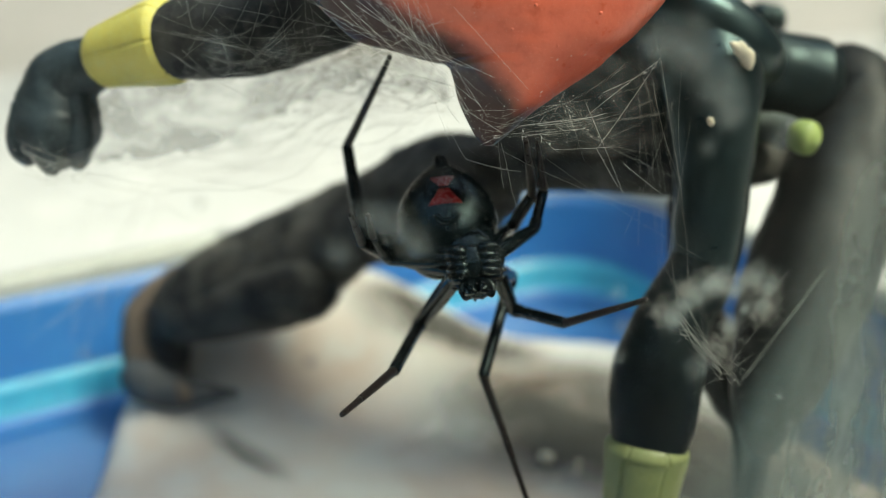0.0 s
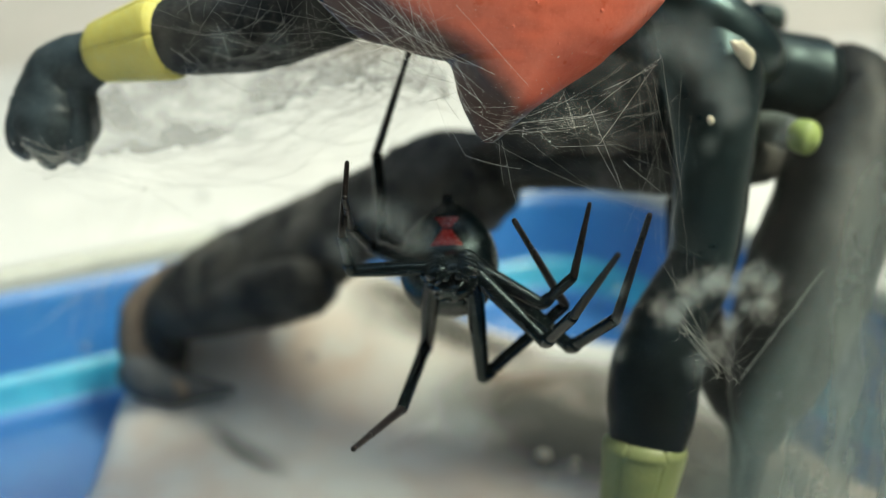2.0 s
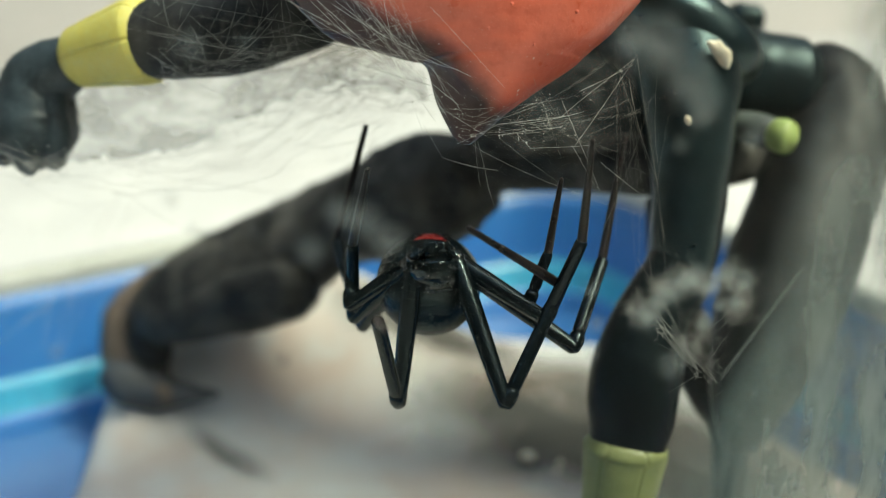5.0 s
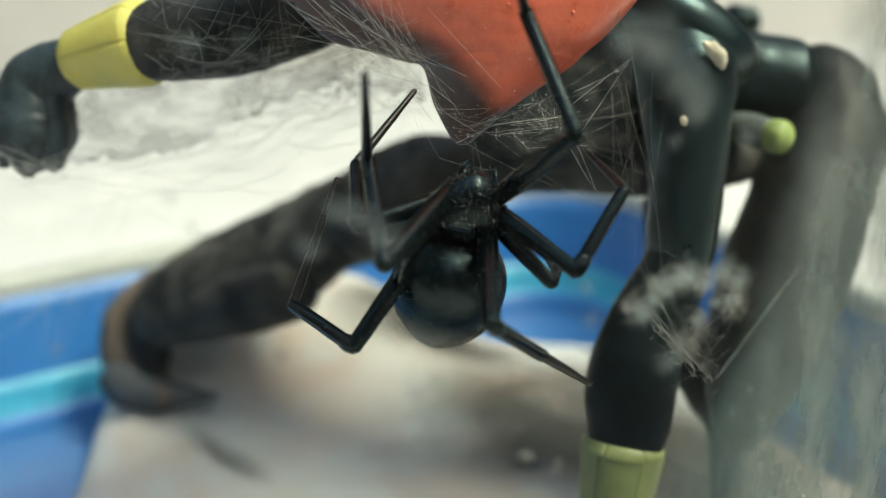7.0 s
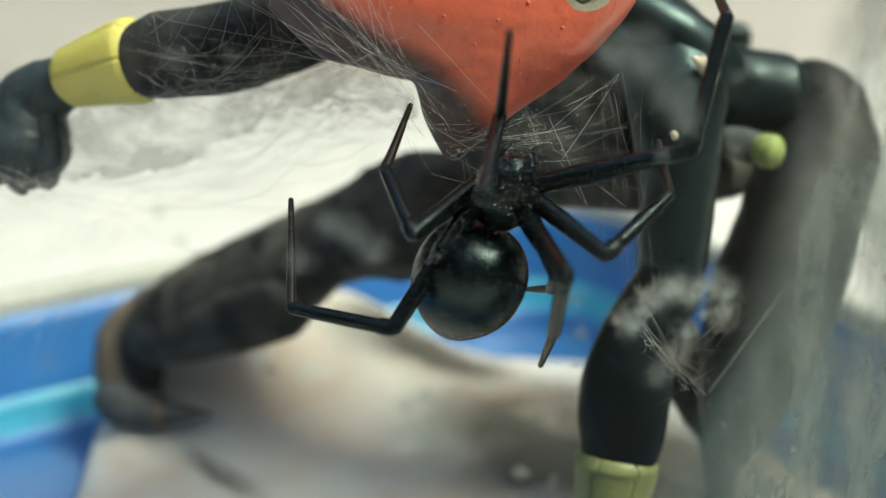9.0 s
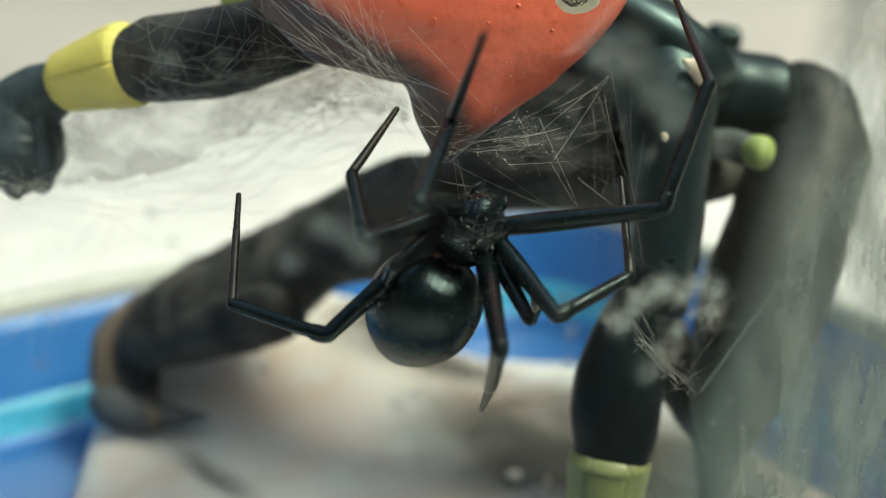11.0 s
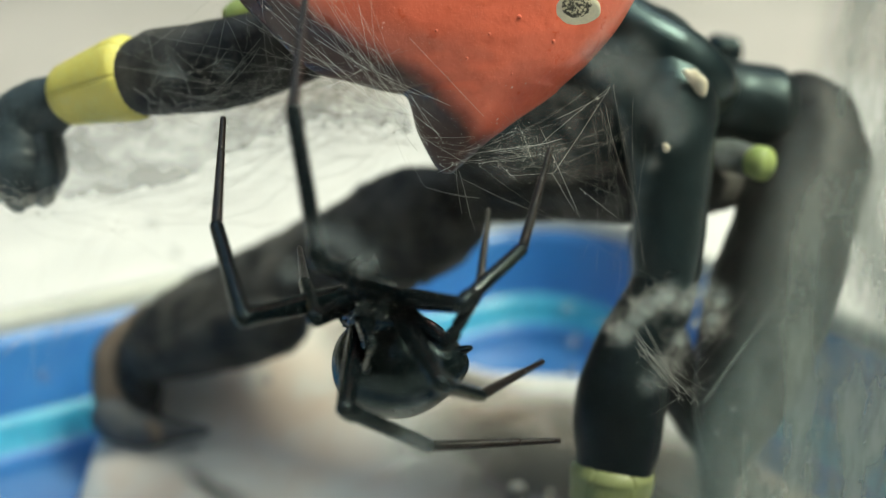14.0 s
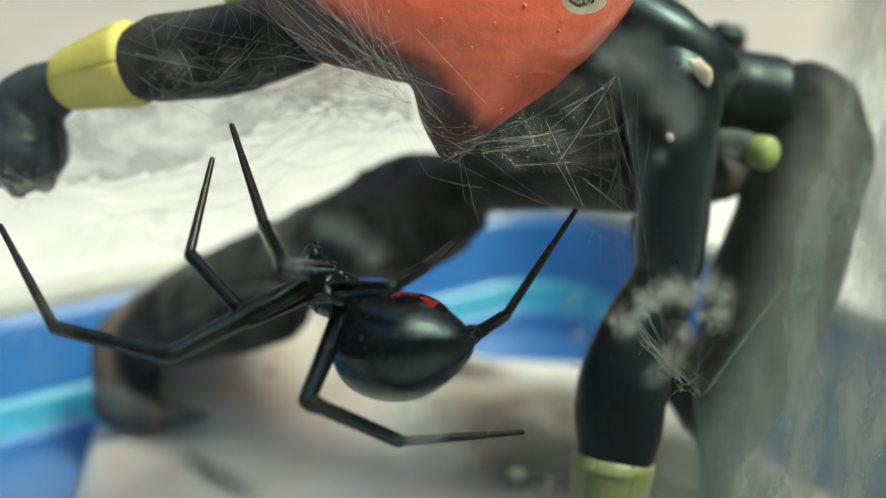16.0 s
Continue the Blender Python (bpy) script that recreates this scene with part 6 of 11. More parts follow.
    walk(child(legs[2, -1], "femur"), [
        (0, pose(-0.00145, 0.00035, -0.00030, 42.1, -23.4, -34.8)), (0.25, pose(-0.00145, 0.00035, -0.00030, 48.5, -22.7, -36.6)),
        (0.5, pose(-0.00145, 0.00035, -0.00030, 53.8, -21.8, -37.6)), (0.75, pose(-0.00145, 0.00035, -0.00030, 63.6, -27.0, -37.2)),
        (1, pose(-0.00145, 0.00035, -0.00030, 71.2, -33.1, -36.8)), (1.25, pose(-0.00145, 0.00035, -0.00030, 77.8, -33.8, -39.7)),
        (1.5, pose(-0.00145, 0.00035, -0.00030, 84.5, -34.2, -43.0)), (1.75, pose(-0.00145, 0.00035, -0.00030, 80.6, -33.5, -36.7)),
        (2, pose(-0.00145, 0.00035, -0.00030, 76.6, -32.5, -30.7)), (2.25, pose(-0.00145, 0.00035, -0.00030, 74.2, -31.9, -27.9)),
        (2.5, pose(-0.00145, 0.00035, -0.00030, 71.9, -31.2, -25.2)), (2.75, pose(-0.00145, 0.00035, -0.00030, 72.6, -31.3, -25.8)),
        (3, pose(-0.00145, 0.00035, -0.00030, 73.3, -31.5, -26.4)), (3.25, pose(-0.00145, 0.00035, -0.00030, 71.9, -31.8, -27.4)),
        (3.5, pose(-0.00145, 0.00035, -0.00030, 70.5, -32.0, -28.4)), (3.75, pose(-0.00145, 0.00035, -0.00030, 71.6, -30.9, -24.6)),
        (4, pose(-0.00145, 0.00035, -0.00030, 72.7, -29.9, -20.9)), (4.417, pose(-0.00145, 0.00035, -0.00030, 68.6, -29.9, -20.8)),
        (4.833, pose(-0.00145, 0.00035, -0.00030, 56.7, -29.7, -20.4)), (5.25, pose(-0.00145, 0.00035, -0.00030, 39.0, -29.3, -19.9)),
        (5.667, pose(-0.00145, 0.00035, -0.00030, 21.3, -28.9, -19.6)), (6.083, pose(-0.00145, 0.00035, -0.00030, 9.6, -28.6, -19.5)),
        (6.5, pose(-0.00145, 0.00035, -0.00030, 5.5, -28.4, -19.5)), (6.75, pose(-0.00145, 0.00035, -0.00030, 18.5, -32.1, -20.4)), (7, pose(-0.00145, 0.00035, -0.00030, 32.1, -35.8, -22.6)),
        (7.25, pose(-0.00145, 0.00035, -0.00030, 36.0, -34.8, -21.7)), (7.5, pose(-0.00145, 0.00035, -0.00030, 39.8, -33.7, -20.6)),
        (7.75, pose(-0.00145, 0.00035, -0.00030, 41.4, -33.1, -20.1)), (8, pose(-0.00145, 0.00035, -0.00030, 43.0, -32.6, -19.5)),
        (8.25, pose(-0.00145, 0.00035, -0.00030, 37.8, -29.5, -16.4)), (8.5, pose(-0.00145, 0.00035, -0.00030, 33.2, -26.0, -13.5)),
        (8.75, pose(-0.00145, 0.00035, -0.00030, 36.0, -24.6, -12.5)), (9, pose(-0.00145, 0.00035, -0.00030, 38.8, -23.2, -11.3)),
        (9.417, pose(-0.00145, 0.00035, -0.00030, 38.5, -23.7, -11.8)), (9.833, pose(-0.00145, 0.00035, -0.00030, 38.0, -25.1, -12.9)),
        (10.25, pose(-0.00145, 0.00035, -0.00030, 37.4, -26.8, -14.5)), (10.667, pose(-0.00145, 0.00035, -0.00030, 36.8, -28.6, -16.0)),
        (11.083, pose(-0.00145, 0.00035, -0.00030, 36.4, -29.9, -17.1)), (11.5, pose(-0.00145, 0.00035, -0.00030, 36.2, -30.5, -17.6)),
        (11.75, pose(-0.00145, 0.00035, -0.00030, 29.7, -32.0, -18.7)), (12, pose(-0.00145, 0.00035, -0.00030, 22.8, -33.0, -19.3)),
        (12.25, pose(-0.00145, 0.00035, -0.00030, 14.3, -37.6, -21.2)), (12.5, pose(-0.00145, 0.00035, -0.00030, 5.3, -42.3, -22.3)),
        (12.75, pose(-0.00145, 0.00035, -0.00030, 3.4, -31.9, -21.3)), (13, pose(-0.00145, 0.00035, -0.00030, 5.0, -22.8, -20.5)),
        (13.25, pose(-0.00145, 0.00035, -0.00030, -1.0, -21.5, -20.5)), (13.5, pose(-0.00145, 0.00035, -0.00030, -6.9, -20.0, -20.6)),
        (13.625, pose(-0.00145, 0.00035, -0.00030, -12.6, -13.6, -21.7)), (13.75, pose(-0.00145, 0.00035, -0.00030, -18.3, -7.3, -23.5)),
        (13.875, pose(-0.00145, 0.00035, -0.00030, -24.2, -1.5, -25.8)), (14, pose(-0.00145, 0.00035, -0.00030, -30.4, 3.9, -28.6)),
        (14.125, pose(-0.00145, 0.00035, -0.00030, -46.7, 17.8, -39.7)), (14.25, pose(-0.00145, 0.00035, -0.00030, -65.5, 27.4, -55.2)),
        (14.375, pose(-0.00145, 0.00035, -0.00030, -87.1, 31.3, -73.4)), (14.5, pose(-0.00145, 0.00035, -0.00030, -108.9, 29.2, -90.6)),
        (14.75, pose(-0.00145, 0.00035, -0.00030, -98.9, 31.8, -78.6)), (15, pose(-0.00145, 0.00035, -0.00030, -88.6, 32.5, -65.5)),
        (15.25, pose(-0.00145, 0.00035, -0.00030, -74.2, 31.7, -59.0)), (15.5, pose(-0.00145, 0.00035, -0.00030, -60.1, 29.5, -53.0)),
        (15.75, pose(-0.00145, 0.00035, -0.00030, -57.2, 29.5, -52.9)), (16, pose(-0.00145, 0.00035, -0.00030, -54.2, 29.3, -52.7)),
    ])
    walk(child(legs[2, -1], "tibia"), [
        (0, pose(-0.00620, -0.00256, 0.00488, 7.9, -167.2, -38.4)), (0.25, pose(-0.00640, -0.00307, 0.00434, 2.8, -167.6, -37.6)),
        (0.5, pose(-0.00651, -0.00349, 0.00387, -0.9, -167.8, -36.9)), (0.75, pose(-0.00679, -0.00414, 0.00272, -23.7, -160.4, -23.2)),
        (1, pose(-0.00683, -0.00461, 0.00176, 132.6, -20.1, 172.1)), (1.25, pose(-0.00688, -0.00479, 0.00104, 129.0, -20.8, 172.8)),
        (1.5, pose(-0.00691, -0.00491, 0.00030, 125.5, -21.5, 173.9)), (1.75, pose(-0.00649, -0.00525, 0.00074, 134.4, -20.7, 172.9)),
        (2, pose(-0.00603, -0.00553, 0.00119, 143.1, -20.0, 172.2)), (2.25, pose(-0.00584, -0.00560, 0.00145, 143.8, -19.5, 171.8)),
        (2.5, pose(-0.00563, -0.00567, 0.00172, 144.5, -19.0, 171.5)), (2.75, pose(-0.00567, -0.00567, 0.00164, 144.4, -18.5, 171.0)),
        (3, pose(-0.00571, -0.00567, 0.00156, 144.3, -17.9, 170.6)), (3.25, pose(-0.00588, -0.00549, 0.00171, 143.9, -16.9, 169.8)),
        (3.5, pose(-0.00604, -0.00531, 0.00185, 143.5, -15.9, 169.1)), (3.75, pose(-0.00558, -0.00569, 0.00176, 141.2, -16.8, 169.8)),
        (4, pose(-0.00509, -0.00603, 0.00166, 139.0, -17.8, 170.7)), (4.417, pose(-0.00525, -0.00577, 0.00211, 140.1, -16.4, 169.4)),
        (4.833, pose(-0.00560, -0.00489, 0.00332, 144.8, -12.7, 166.5)), (5.25, pose(-0.00580, -0.00316, 0.00485, 154.1, -8.8, 164.2)),
        (5.667, pose(-0.00560, -0.00110, 0.00590, 164.6, -7.5, 163.7)), (6.083, pose(-0.00525, 0.00035, 0.00628, 171.6, -8.8, 163.9)),
        (6.5, pose(-0.00509, 0.00086, 0.00635, 174.0, -9.8, 164.1)), (6.75, pose(-0.00589, -0.00058, 0.00580, 165.5, -14.0, 164.8)),
        (7, pose(-0.00648, -0.00193, 0.00492, 157.2, -19.9, 166.9)), (7.25, pose(-0.00637, -0.00251, 0.00474, 157.4, -22.2, 168.0)),
        (7.5, pose(-0.00619, -0.00306, 0.00456, 157.7, -24.6, 169.0)), (7.75, pose(-0.00610, -0.00330, 0.00447, 157.2, -27.1, 170.2)),
        (8, pose(-0.00600, -0.00354, 0.00438, 156.7, -29.6, 171.4)), (8.25, pose(-0.00560, -0.00329, 0.00493, 160.0, -28.9, 171.1)),
        (8.5, pose(-0.00513, -0.00305, 0.00542, 163.3, -29.1, 171.1)), (8.75, pose(-0.00491, -0.00346, 0.00529, 162.8, -31.5, 172.0)),
        (9, pose(-0.00467, -0.00386, 0.00515, 162.4, -34.1, 173.0)), (9.417, pose(-0.00476, -0.00380, 0.00514, 162.4, -33.8, 172.9)),
        (9.833, pose(-0.00497, -0.00364, 0.00512, 162.6, -33.0, 172.6)), (10.25, pose(-0.00524, -0.00344, 0.00509, 162.9, -32.1, 172.2)),
        (10.667, pose(-0.00550, -0.00322, 0.00505, 163.2, -31.3, 171.9)), (11.083, pose(-0.00570, -0.00306, 0.00500, 163.4, -30.7, 171.7)),
        (11.5, pose(-0.00577, -0.00299, 0.00499, 163.6, -30.5, 171.6)), (11.75, pose(-0.00597, -0.00209, 0.00530, 161.4, -27.2, 170.5)),
        (12, pose(-0.00603, -0.00117, 0.00558, 159.7, -24.3, 169.3)), (12.25, pose(-0.00632, 0.00022, 0.00553, 166.8, -19.8, 167.9)),
        (12.5, pose(-0.00643, 0.00163, 0.00530, 174.0, -16.6, 167.3)), (12.75, pose(-0.00535, 0.00138, 0.00614, -179.6, -16.9, 167.3)),
        (13, pose(-0.00443, 0.00076, 0.00668, -174.0, -22.2, 167.0)), (13.25, pose(-0.00401, 0.00145, 0.00677, -172.6, -19.2, 167.4)),
        (13.5, pose(-0.00354, 0.00211, 0.00679, -170.8, -16.5, 167.8)), (13.625, pose(-0.00245, 0.00253, 0.00691, -169.8, -21.2, 166.9)),
        (13.75, pose(-0.00134, 0.00291, 0.00685, -168.7, -26.2, 165.9)), (13.875, pose(-0.00025, 0.00324, 0.00663, -167.5, -31.3, 164.7)),
        (14, pose(0.00078, 0.00351, 0.00624, -166.4, -36.5, 163.2)), (14.125, pose(0.00331, 0.00359, 0.00467, -179.7, -58.7, 159.2)),
        (14.25, pose(0.00506, 0.00311, 0.00249, 149.7, -72.6, 168.2)), (14.375, pose(0.00588, 0.00232, 0.00003, 116.8, -75.2, 177.9)),
        (14.5, pose(0.00575, 0.00148, -0.00244, 116.7, -72.2, 157.4)), (14.75, pose(0.00579, 0.00244, -0.00130, 124.7, -71.7, 154.7)),
        (15, pose(0.00550, 0.00342, -0.00015, 132.4, -71.1, 152.2)), (15.25, pose(0.00538, 0.00318, 0.00146, 112.2, -75.1, 173.8)),
        (15.5, pose(0.00494, 0.00282, 0.00299, 80.7, -76.0, -156.4)), (15.75, pose(0.00487, 0.00259, 0.00328, 92.5, -76.1, -166.5)),
        (16, pose(0.00477, 0.00236, 0.00357, 103.6, -75.8, -176.3)),
    ])
    walk(child(legs[2, -1], "metatarsus"), [
        (0, pose(-0.00782, -0.00237, -0.00121, 1.1, 179.5, -36.6)), (0.25, pose(-0.00766, -0.00248, -0.00181, -0.9, 179.7, -36.9)),
        (0.5, pose(-0.00752, -0.00261, -0.00229, -3.0, 180.0, -37.2)), (0.75, pose(-0.00757, -0.00104, -0.00272, -22.2, -172.1, -24.4)),
        (1, pose(-0.00762, 0.00004, -0.00212, 136.1, -8.0, 168.6)), (1.25, pose(-0.00767, 0.00024, -0.00267, 132.3, -8.3, 169.0)),
        (1.5, pose(-0.00767, 0.00015, -0.00298, 128.3, -9.1, 169.9)), (1.75, pose(-0.00748, -0.00059, -0.00338, 133.5, -8.2, 168.9)),
        (2, pose(-0.00723, -0.00155, -0.00355, 138.6, -7.6, 168.3)), (2.25, pose(-0.00699, -0.00168, -0.00334, 140.4, -7.4, 168.2)),
        (2.5, pose(-0.00674, -0.00180, -0.00313, 142.1, -7.3, 168.0)), (2.75, pose(-0.00670, -0.00179, -0.00322, 143.2, -7.0, 167.8)),
        (3, pose(-0.00666, -0.00178, -0.00331, 144.2, -6.7, 167.6)), (3.25, pose(-0.00668, -0.00158, -0.00316, 145.2, -5.9, 167.0)),
        (3.5, pose(-0.00669, -0.00137, -0.00302, 146.3, -5.1, 166.5)), (3.75, pose(-0.00627, -0.00155, -0.00294, 147.7, -5.1, 166.4)),
        (4, pose(-0.00585, -0.00177, -0.00280, 149.0, -5.0, 166.4)), (4.417, pose(-0.00585, -0.00155, -0.00253, 145.8, -4.7, 166.2)),
        (4.833, pose(-0.00585, -0.00109, -0.00170, 138.0, -3.9, 165.6)), (5.25, pose(-0.00588, -0.00028, -0.00075, 128.5, -2.6, 164.2)),
        (5.667, pose(-0.00589, 0.00073, -0.00012, 117.6, -1.6, 162.6)), (6.083, pose(-0.00591, 0.00150, 0.00012, 107.5, -1.0, 161.1)),
        (6.5, pose(-0.00594, 0.00179, 0.00018, 103.2, -0.8, 160.5)), (6.75, pose(-0.00690, 0.00133, -0.00012, 115.5, 0.0, 158.2)), (7, pose(-0.00786, 0.00089, -0.00054, 127.4, 1.2, 156.3)),
        (7.25, pose(-0.00801, 0.00032, -0.00064, 130.0, 1.1, 156.4)), (7.5, pose(-0.00813, -0.00026, -0.00074, 132.5, 1.2, 156.3)),
        (7.75, pose(-0.00829, -0.00045, -0.00070, 134.7, -0.4, 157.9)), (8, pose(-0.00846, -0.00065, -0.00065, 136.9, -1.9, 159.5)),
        (8.25, pose(-0.00809, -0.00071, -0.00025, 141.1, -3.7, 161.0)), (8.5, pose(-0.00775, -0.00081, 0.00014, 144.9, -5.9, 162.7)),
        (8.75, pose(-0.00777, -0.00118, 0.00016, 146.8, -8.2, 164.2)), (9, pose(-0.00778, -0.00155, 0.00018, 148.8, -10.4, 165.6)),
        (9.417, pose(-0.00784, -0.00149, 0.00015, 148.2, -10.2, 165.5)), (9.833, pose(-0.00798, -0.00135, 0.00008, 147.0, -9.8, 165.3)),
        (10.25, pose(-0.00816, -0.00117, -0.00001, 145.3, -9.3, 164.9)), (10.667, pose(-0.00834, -0.00098, -0.00011, 143.6, -8.8, 164.5)),
        (11.083, pose(-0.00849, -0.00084, -0.00019, 142.3, -8.4, 164.2)), (11.5, pose(-0.00855, -0.00078, -0.00022, 141.7, -8.2, 164.1)),
        (11.75, pose(-0.00833, 0.00034, -0.00001, 138.4, -6.7, 162.8)), (12, pose(-0.00801, 0.00143, 0.00019, 135.1, -4.9, 161.1)),
        (12.25, pose(-0.00804, 0.00207, -0.00024, 142.5, -1.9, 158.5)), (12.5, pose(-0.00803, 0.00267, -0.00071, 149.7, 0.9, 156.6)),
        (12.75, pose(-0.00715, 0.00174, 0.00011, 162.1, -2.0, 157.9)), (13, pose(-0.00688, 0.00066, 0.00088, 172.0, -9.0, 159.5)),
        (13.25, pose(-0.00619, 0.00110, 0.00087, -179.3, -7.8, 159.4)), (13.5, pose(-0.00548, 0.00150, 0.00083, -170.7, -7.2, 159.5)),
        (13.625, pose(-0.00489, 0.00195, 0.00113, -168.1, -13.2, 158.3)), (13.75, pose(-0.00429, 0.00237, 0.00131, -165.3, -19.1, 156.9)),
        (13.875, pose(-0.00369, 0.00277, 0.00137, -162.4, -25.0, 155.1)), (14, pose(-0.00313, 0.00314, 0.00132, -159.2, -30.8, 152.8)),
        (14.125, pose(-0.00174, 0.00547, 0.00139, -160.8, -49.5, 143.9)), (14.25, pose(0.00062, 0.00727, 0.00087, -164.4, -64.9, 135.1)),
        (14.375, pose(0.00334, 0.00804, -0.00070, -172.4, -76.1, 128.1)), (14.5, pose(0.00543, 0.00771, -0.00331, 170.8, -81.5, 128.5)),
        (14.75, pose(0.00492, 0.00857, -0.00242, -175.8, -73.2, 126.9)), (15, pose(0.00411, 0.00941, -0.00153, -169.4, -63.3, 130.4)),
        (15.25, pose(0.00372, 0.00922, 0.00085, -172.8, -59.3, 131.7)), (15.5, pose(0.00335, 0.00891, 0.00324, -176.3, -55.6, 132.3)),
        (15.75, pose(0.00314, 0.00865, 0.00322, -176.3, -51.3, 132.8)), (16, pose(0.00294, 0.00837, 0.00321, -176.3, -47.0, 133.2)),
    ])
    walk(child(legs[3, -1], "femur"), [
        (0, pose(-0.00145, -0.00025, -0.00030, 39.1, -43.8, -30.4)), (0.25, pose(-0.00145, -0.00025, -0.00030, 38.7, -38.9, -27.6)),
        (0.5, pose(-0.00145, -0.00025, -0.00030, 39.0, -34.5, -25.2)), (0.75, pose(-0.00145, -0.00025, -0.00030, 47.0, -40.5, -22.5)),
        (1, pose(-0.00145, -0.00025, -0.00030, 54.6, -47.4, -20.0)), (1.25, pose(-0.00145, -0.00025, -0.00030, 56.9, -49.5, -24.8)),
        (1.5, pose(-0.00145, -0.00025, -0.00030, 59.4, -51.5, -29.9)), (1.75, pose(-0.00145, -0.00025, -0.00030, 72.8, -59.3, -60.0)),
        (2, pose(-0.00145, -0.00025, -0.00030, 96.9, -61.1, -99.2)), (2.25, pose(-0.00145, -0.00025, -0.00030, 98.3, -61.1, -99.7)),
        (2.5, pose(-0.00145, -0.00025, -0.00030, 99.7, -61.0, -100.2)), (2.75, pose(-0.00145, -0.00025, -0.00030, 91.5, -61.8, -83.1)),
        (3, pose(-0.00145, -0.00025, -0.00030, 83.0, -61.4, -65.7)), (3.25, pose(-0.00145, -0.00025, -0.00030, 95.3, -61.6, -86.5)),
        (3.5, pose(-0.00145, -0.00025, -0.00030, 106.6, -59.7, -106.3)), (3.75, pose(-0.00145, -0.00025, -0.00030, 85.6, -61.4, -73.9)),
        (4, pose(-0.00145, -0.00025, -0.00030, 66.9, -57.6, -43.5)), (4.417, pose(-0.00145, -0.00025, -0.00030, 60.2, -56.1, -38.3)),
        (4.833, pose(-0.00145, -0.00025, -0.00030, 44.2, -50.6, -26.3)), (5.25, pose(-0.00145, -0.00025, -0.00030, 26.8, -39.7, -15.4)),
        (5.667, pose(-0.00145, -0.00025, -0.00030, 14.2, -27.2, -9.8)), (6.083, pose(-0.00145, -0.00025, -0.00030, 7.1, -18.3, -8.0)),
        (6.5, pose(-0.00145, -0.00025, -0.00030, 4.7, -15.1, -7.6)), (6.75, pose(-0.00145, -0.00025, -0.00030, 16.4, -15.5, -7.7)), (7, pose(-0.00145, -0.00025, -0.00030, 28.0, -15.7, -7.8)),
        (7.25, pose(-0.00145, -0.00025, -0.00030, 27.5, -10.5, -5.0)), (7.5, pose(-0.00145, -0.00025, -0.00030, 26.6, -5.3, -2.3)),
        (7.75, pose(-0.00145, -0.00025, -0.00030, 23.7, -6.5, -2.9)), (8, pose(-0.00145, -0.00025, -0.00030, 20.9, -8.0, -3.5)), (8.25, pose(-0.00145, -0.00025, -0.00030, 25.4, -8.9, -3.9)),
        (8.5, pose(-0.00145, -0.00025, -0.00030, 29.8, -10.1, -4.5)), (8.75, pose(-0.00145, -0.00025, -0.00030, 36.5, -10.8, -5.0)),
        (9, pose(-0.00145, -0.00025, -0.00030, 43.2, -11.3, -5.4)), (9.417, pose(-0.00145, -0.00025, -0.00030, 42.6, -11.6, -5.7)),
        (9.833, pose(-0.00145, -0.00025, -0.00030, 41.2, -12.4, -6.4)), (10.25, pose(-0.00145, -0.00025, -0.00030, 39.4, -13.4, -7.3)),
        (10.667, pose(-0.00145, -0.00025, -0.00030, 37.5, -14.5, -8.2)), (11.083, pose(-0.00145, -0.00025, -0.00030, 36.2, -15.3, -8.8)),
        (11.5, pose(-0.00145, -0.00025, -0.00030, 35.6, -15.7, -9.1)), (11.75, pose(-0.00145, -0.00025, -0.00030, 35.1, -15.0, -8.6)),
        (12, pose(-0.00145, -0.00025, -0.00030, 34.8, -14.4, -8.2)), (12.25, pose(-0.00145, -0.00025, -0.00030, 12.9, -10.6, -6.4)),
        (12.5, pose(-0.00145, -0.00025, -0.00030, -7.4, -3.6, -6.1)), (12.75, pose(-0.00145, -0.00025, -0.00030, -11.8, -1.7, -6.4)),
        (13, pose(-0.00145, -0.00025, -0.00030, -15.8, 1.2, -7.1)), (13.25, pose(-0.00145, -0.00025, -0.00030, -18.3, 2.4, -7.5)),
        (13.5, pose(-0.00145, -0.00025, -0.00030, -20.7, 3.7, -8.0)), (13.625, pose(-0.00145, -0.00025, -0.00030, -19.0, 11.5, -10.8)),
        (13.75, pose(-0.00145, -0.00025, -0.00030, -17.7, 19.3, -13.5)), (13.875, pose(-0.00145, -0.00025, -0.00030, -16.7, 27.1, -16.1)),
        (14, pose(-0.00145, -0.00025, -0.00030, -16.0, 34.6, -18.7)), (14.125, pose(-0.00145, -0.00025, -0.00030, -17.9, 53.1, -26.4)),
        (14.25, pose(-0.00145, -0.00025, -0.00030, -21.1, 69.7, -38.7)), (14.375, pose(-0.00145, -0.00025, -0.00030, 52.4, -0.7, -81.5)),
        (14.5, pose(-0.00145, -0.00025, -0.00030, 29.8, -8.5, -82.6)), (14.75, pose(-0.00145, -0.00025, -0.00030, 45.0, 4.0, -84.7)),
        (15, pose(-0.00145, -0.00025, -0.00030, 56.1, 23.2, -80.6)), (15.25, pose(-0.00145, -0.00025, -0.00030, 56.6, 21.7, -79.7)),
        (15.5, pose(-0.00145, -0.00025, -0.00030, 57.1, 20.3, -78.7)), (15.75, pose(-0.00145, -0.00025, -0.00030, 57.8, 23.1, -80.8)),
        (16, pose(-0.00145, -0.00025, -0.00030, 58.5, 25.9, -82.8)),
    ])
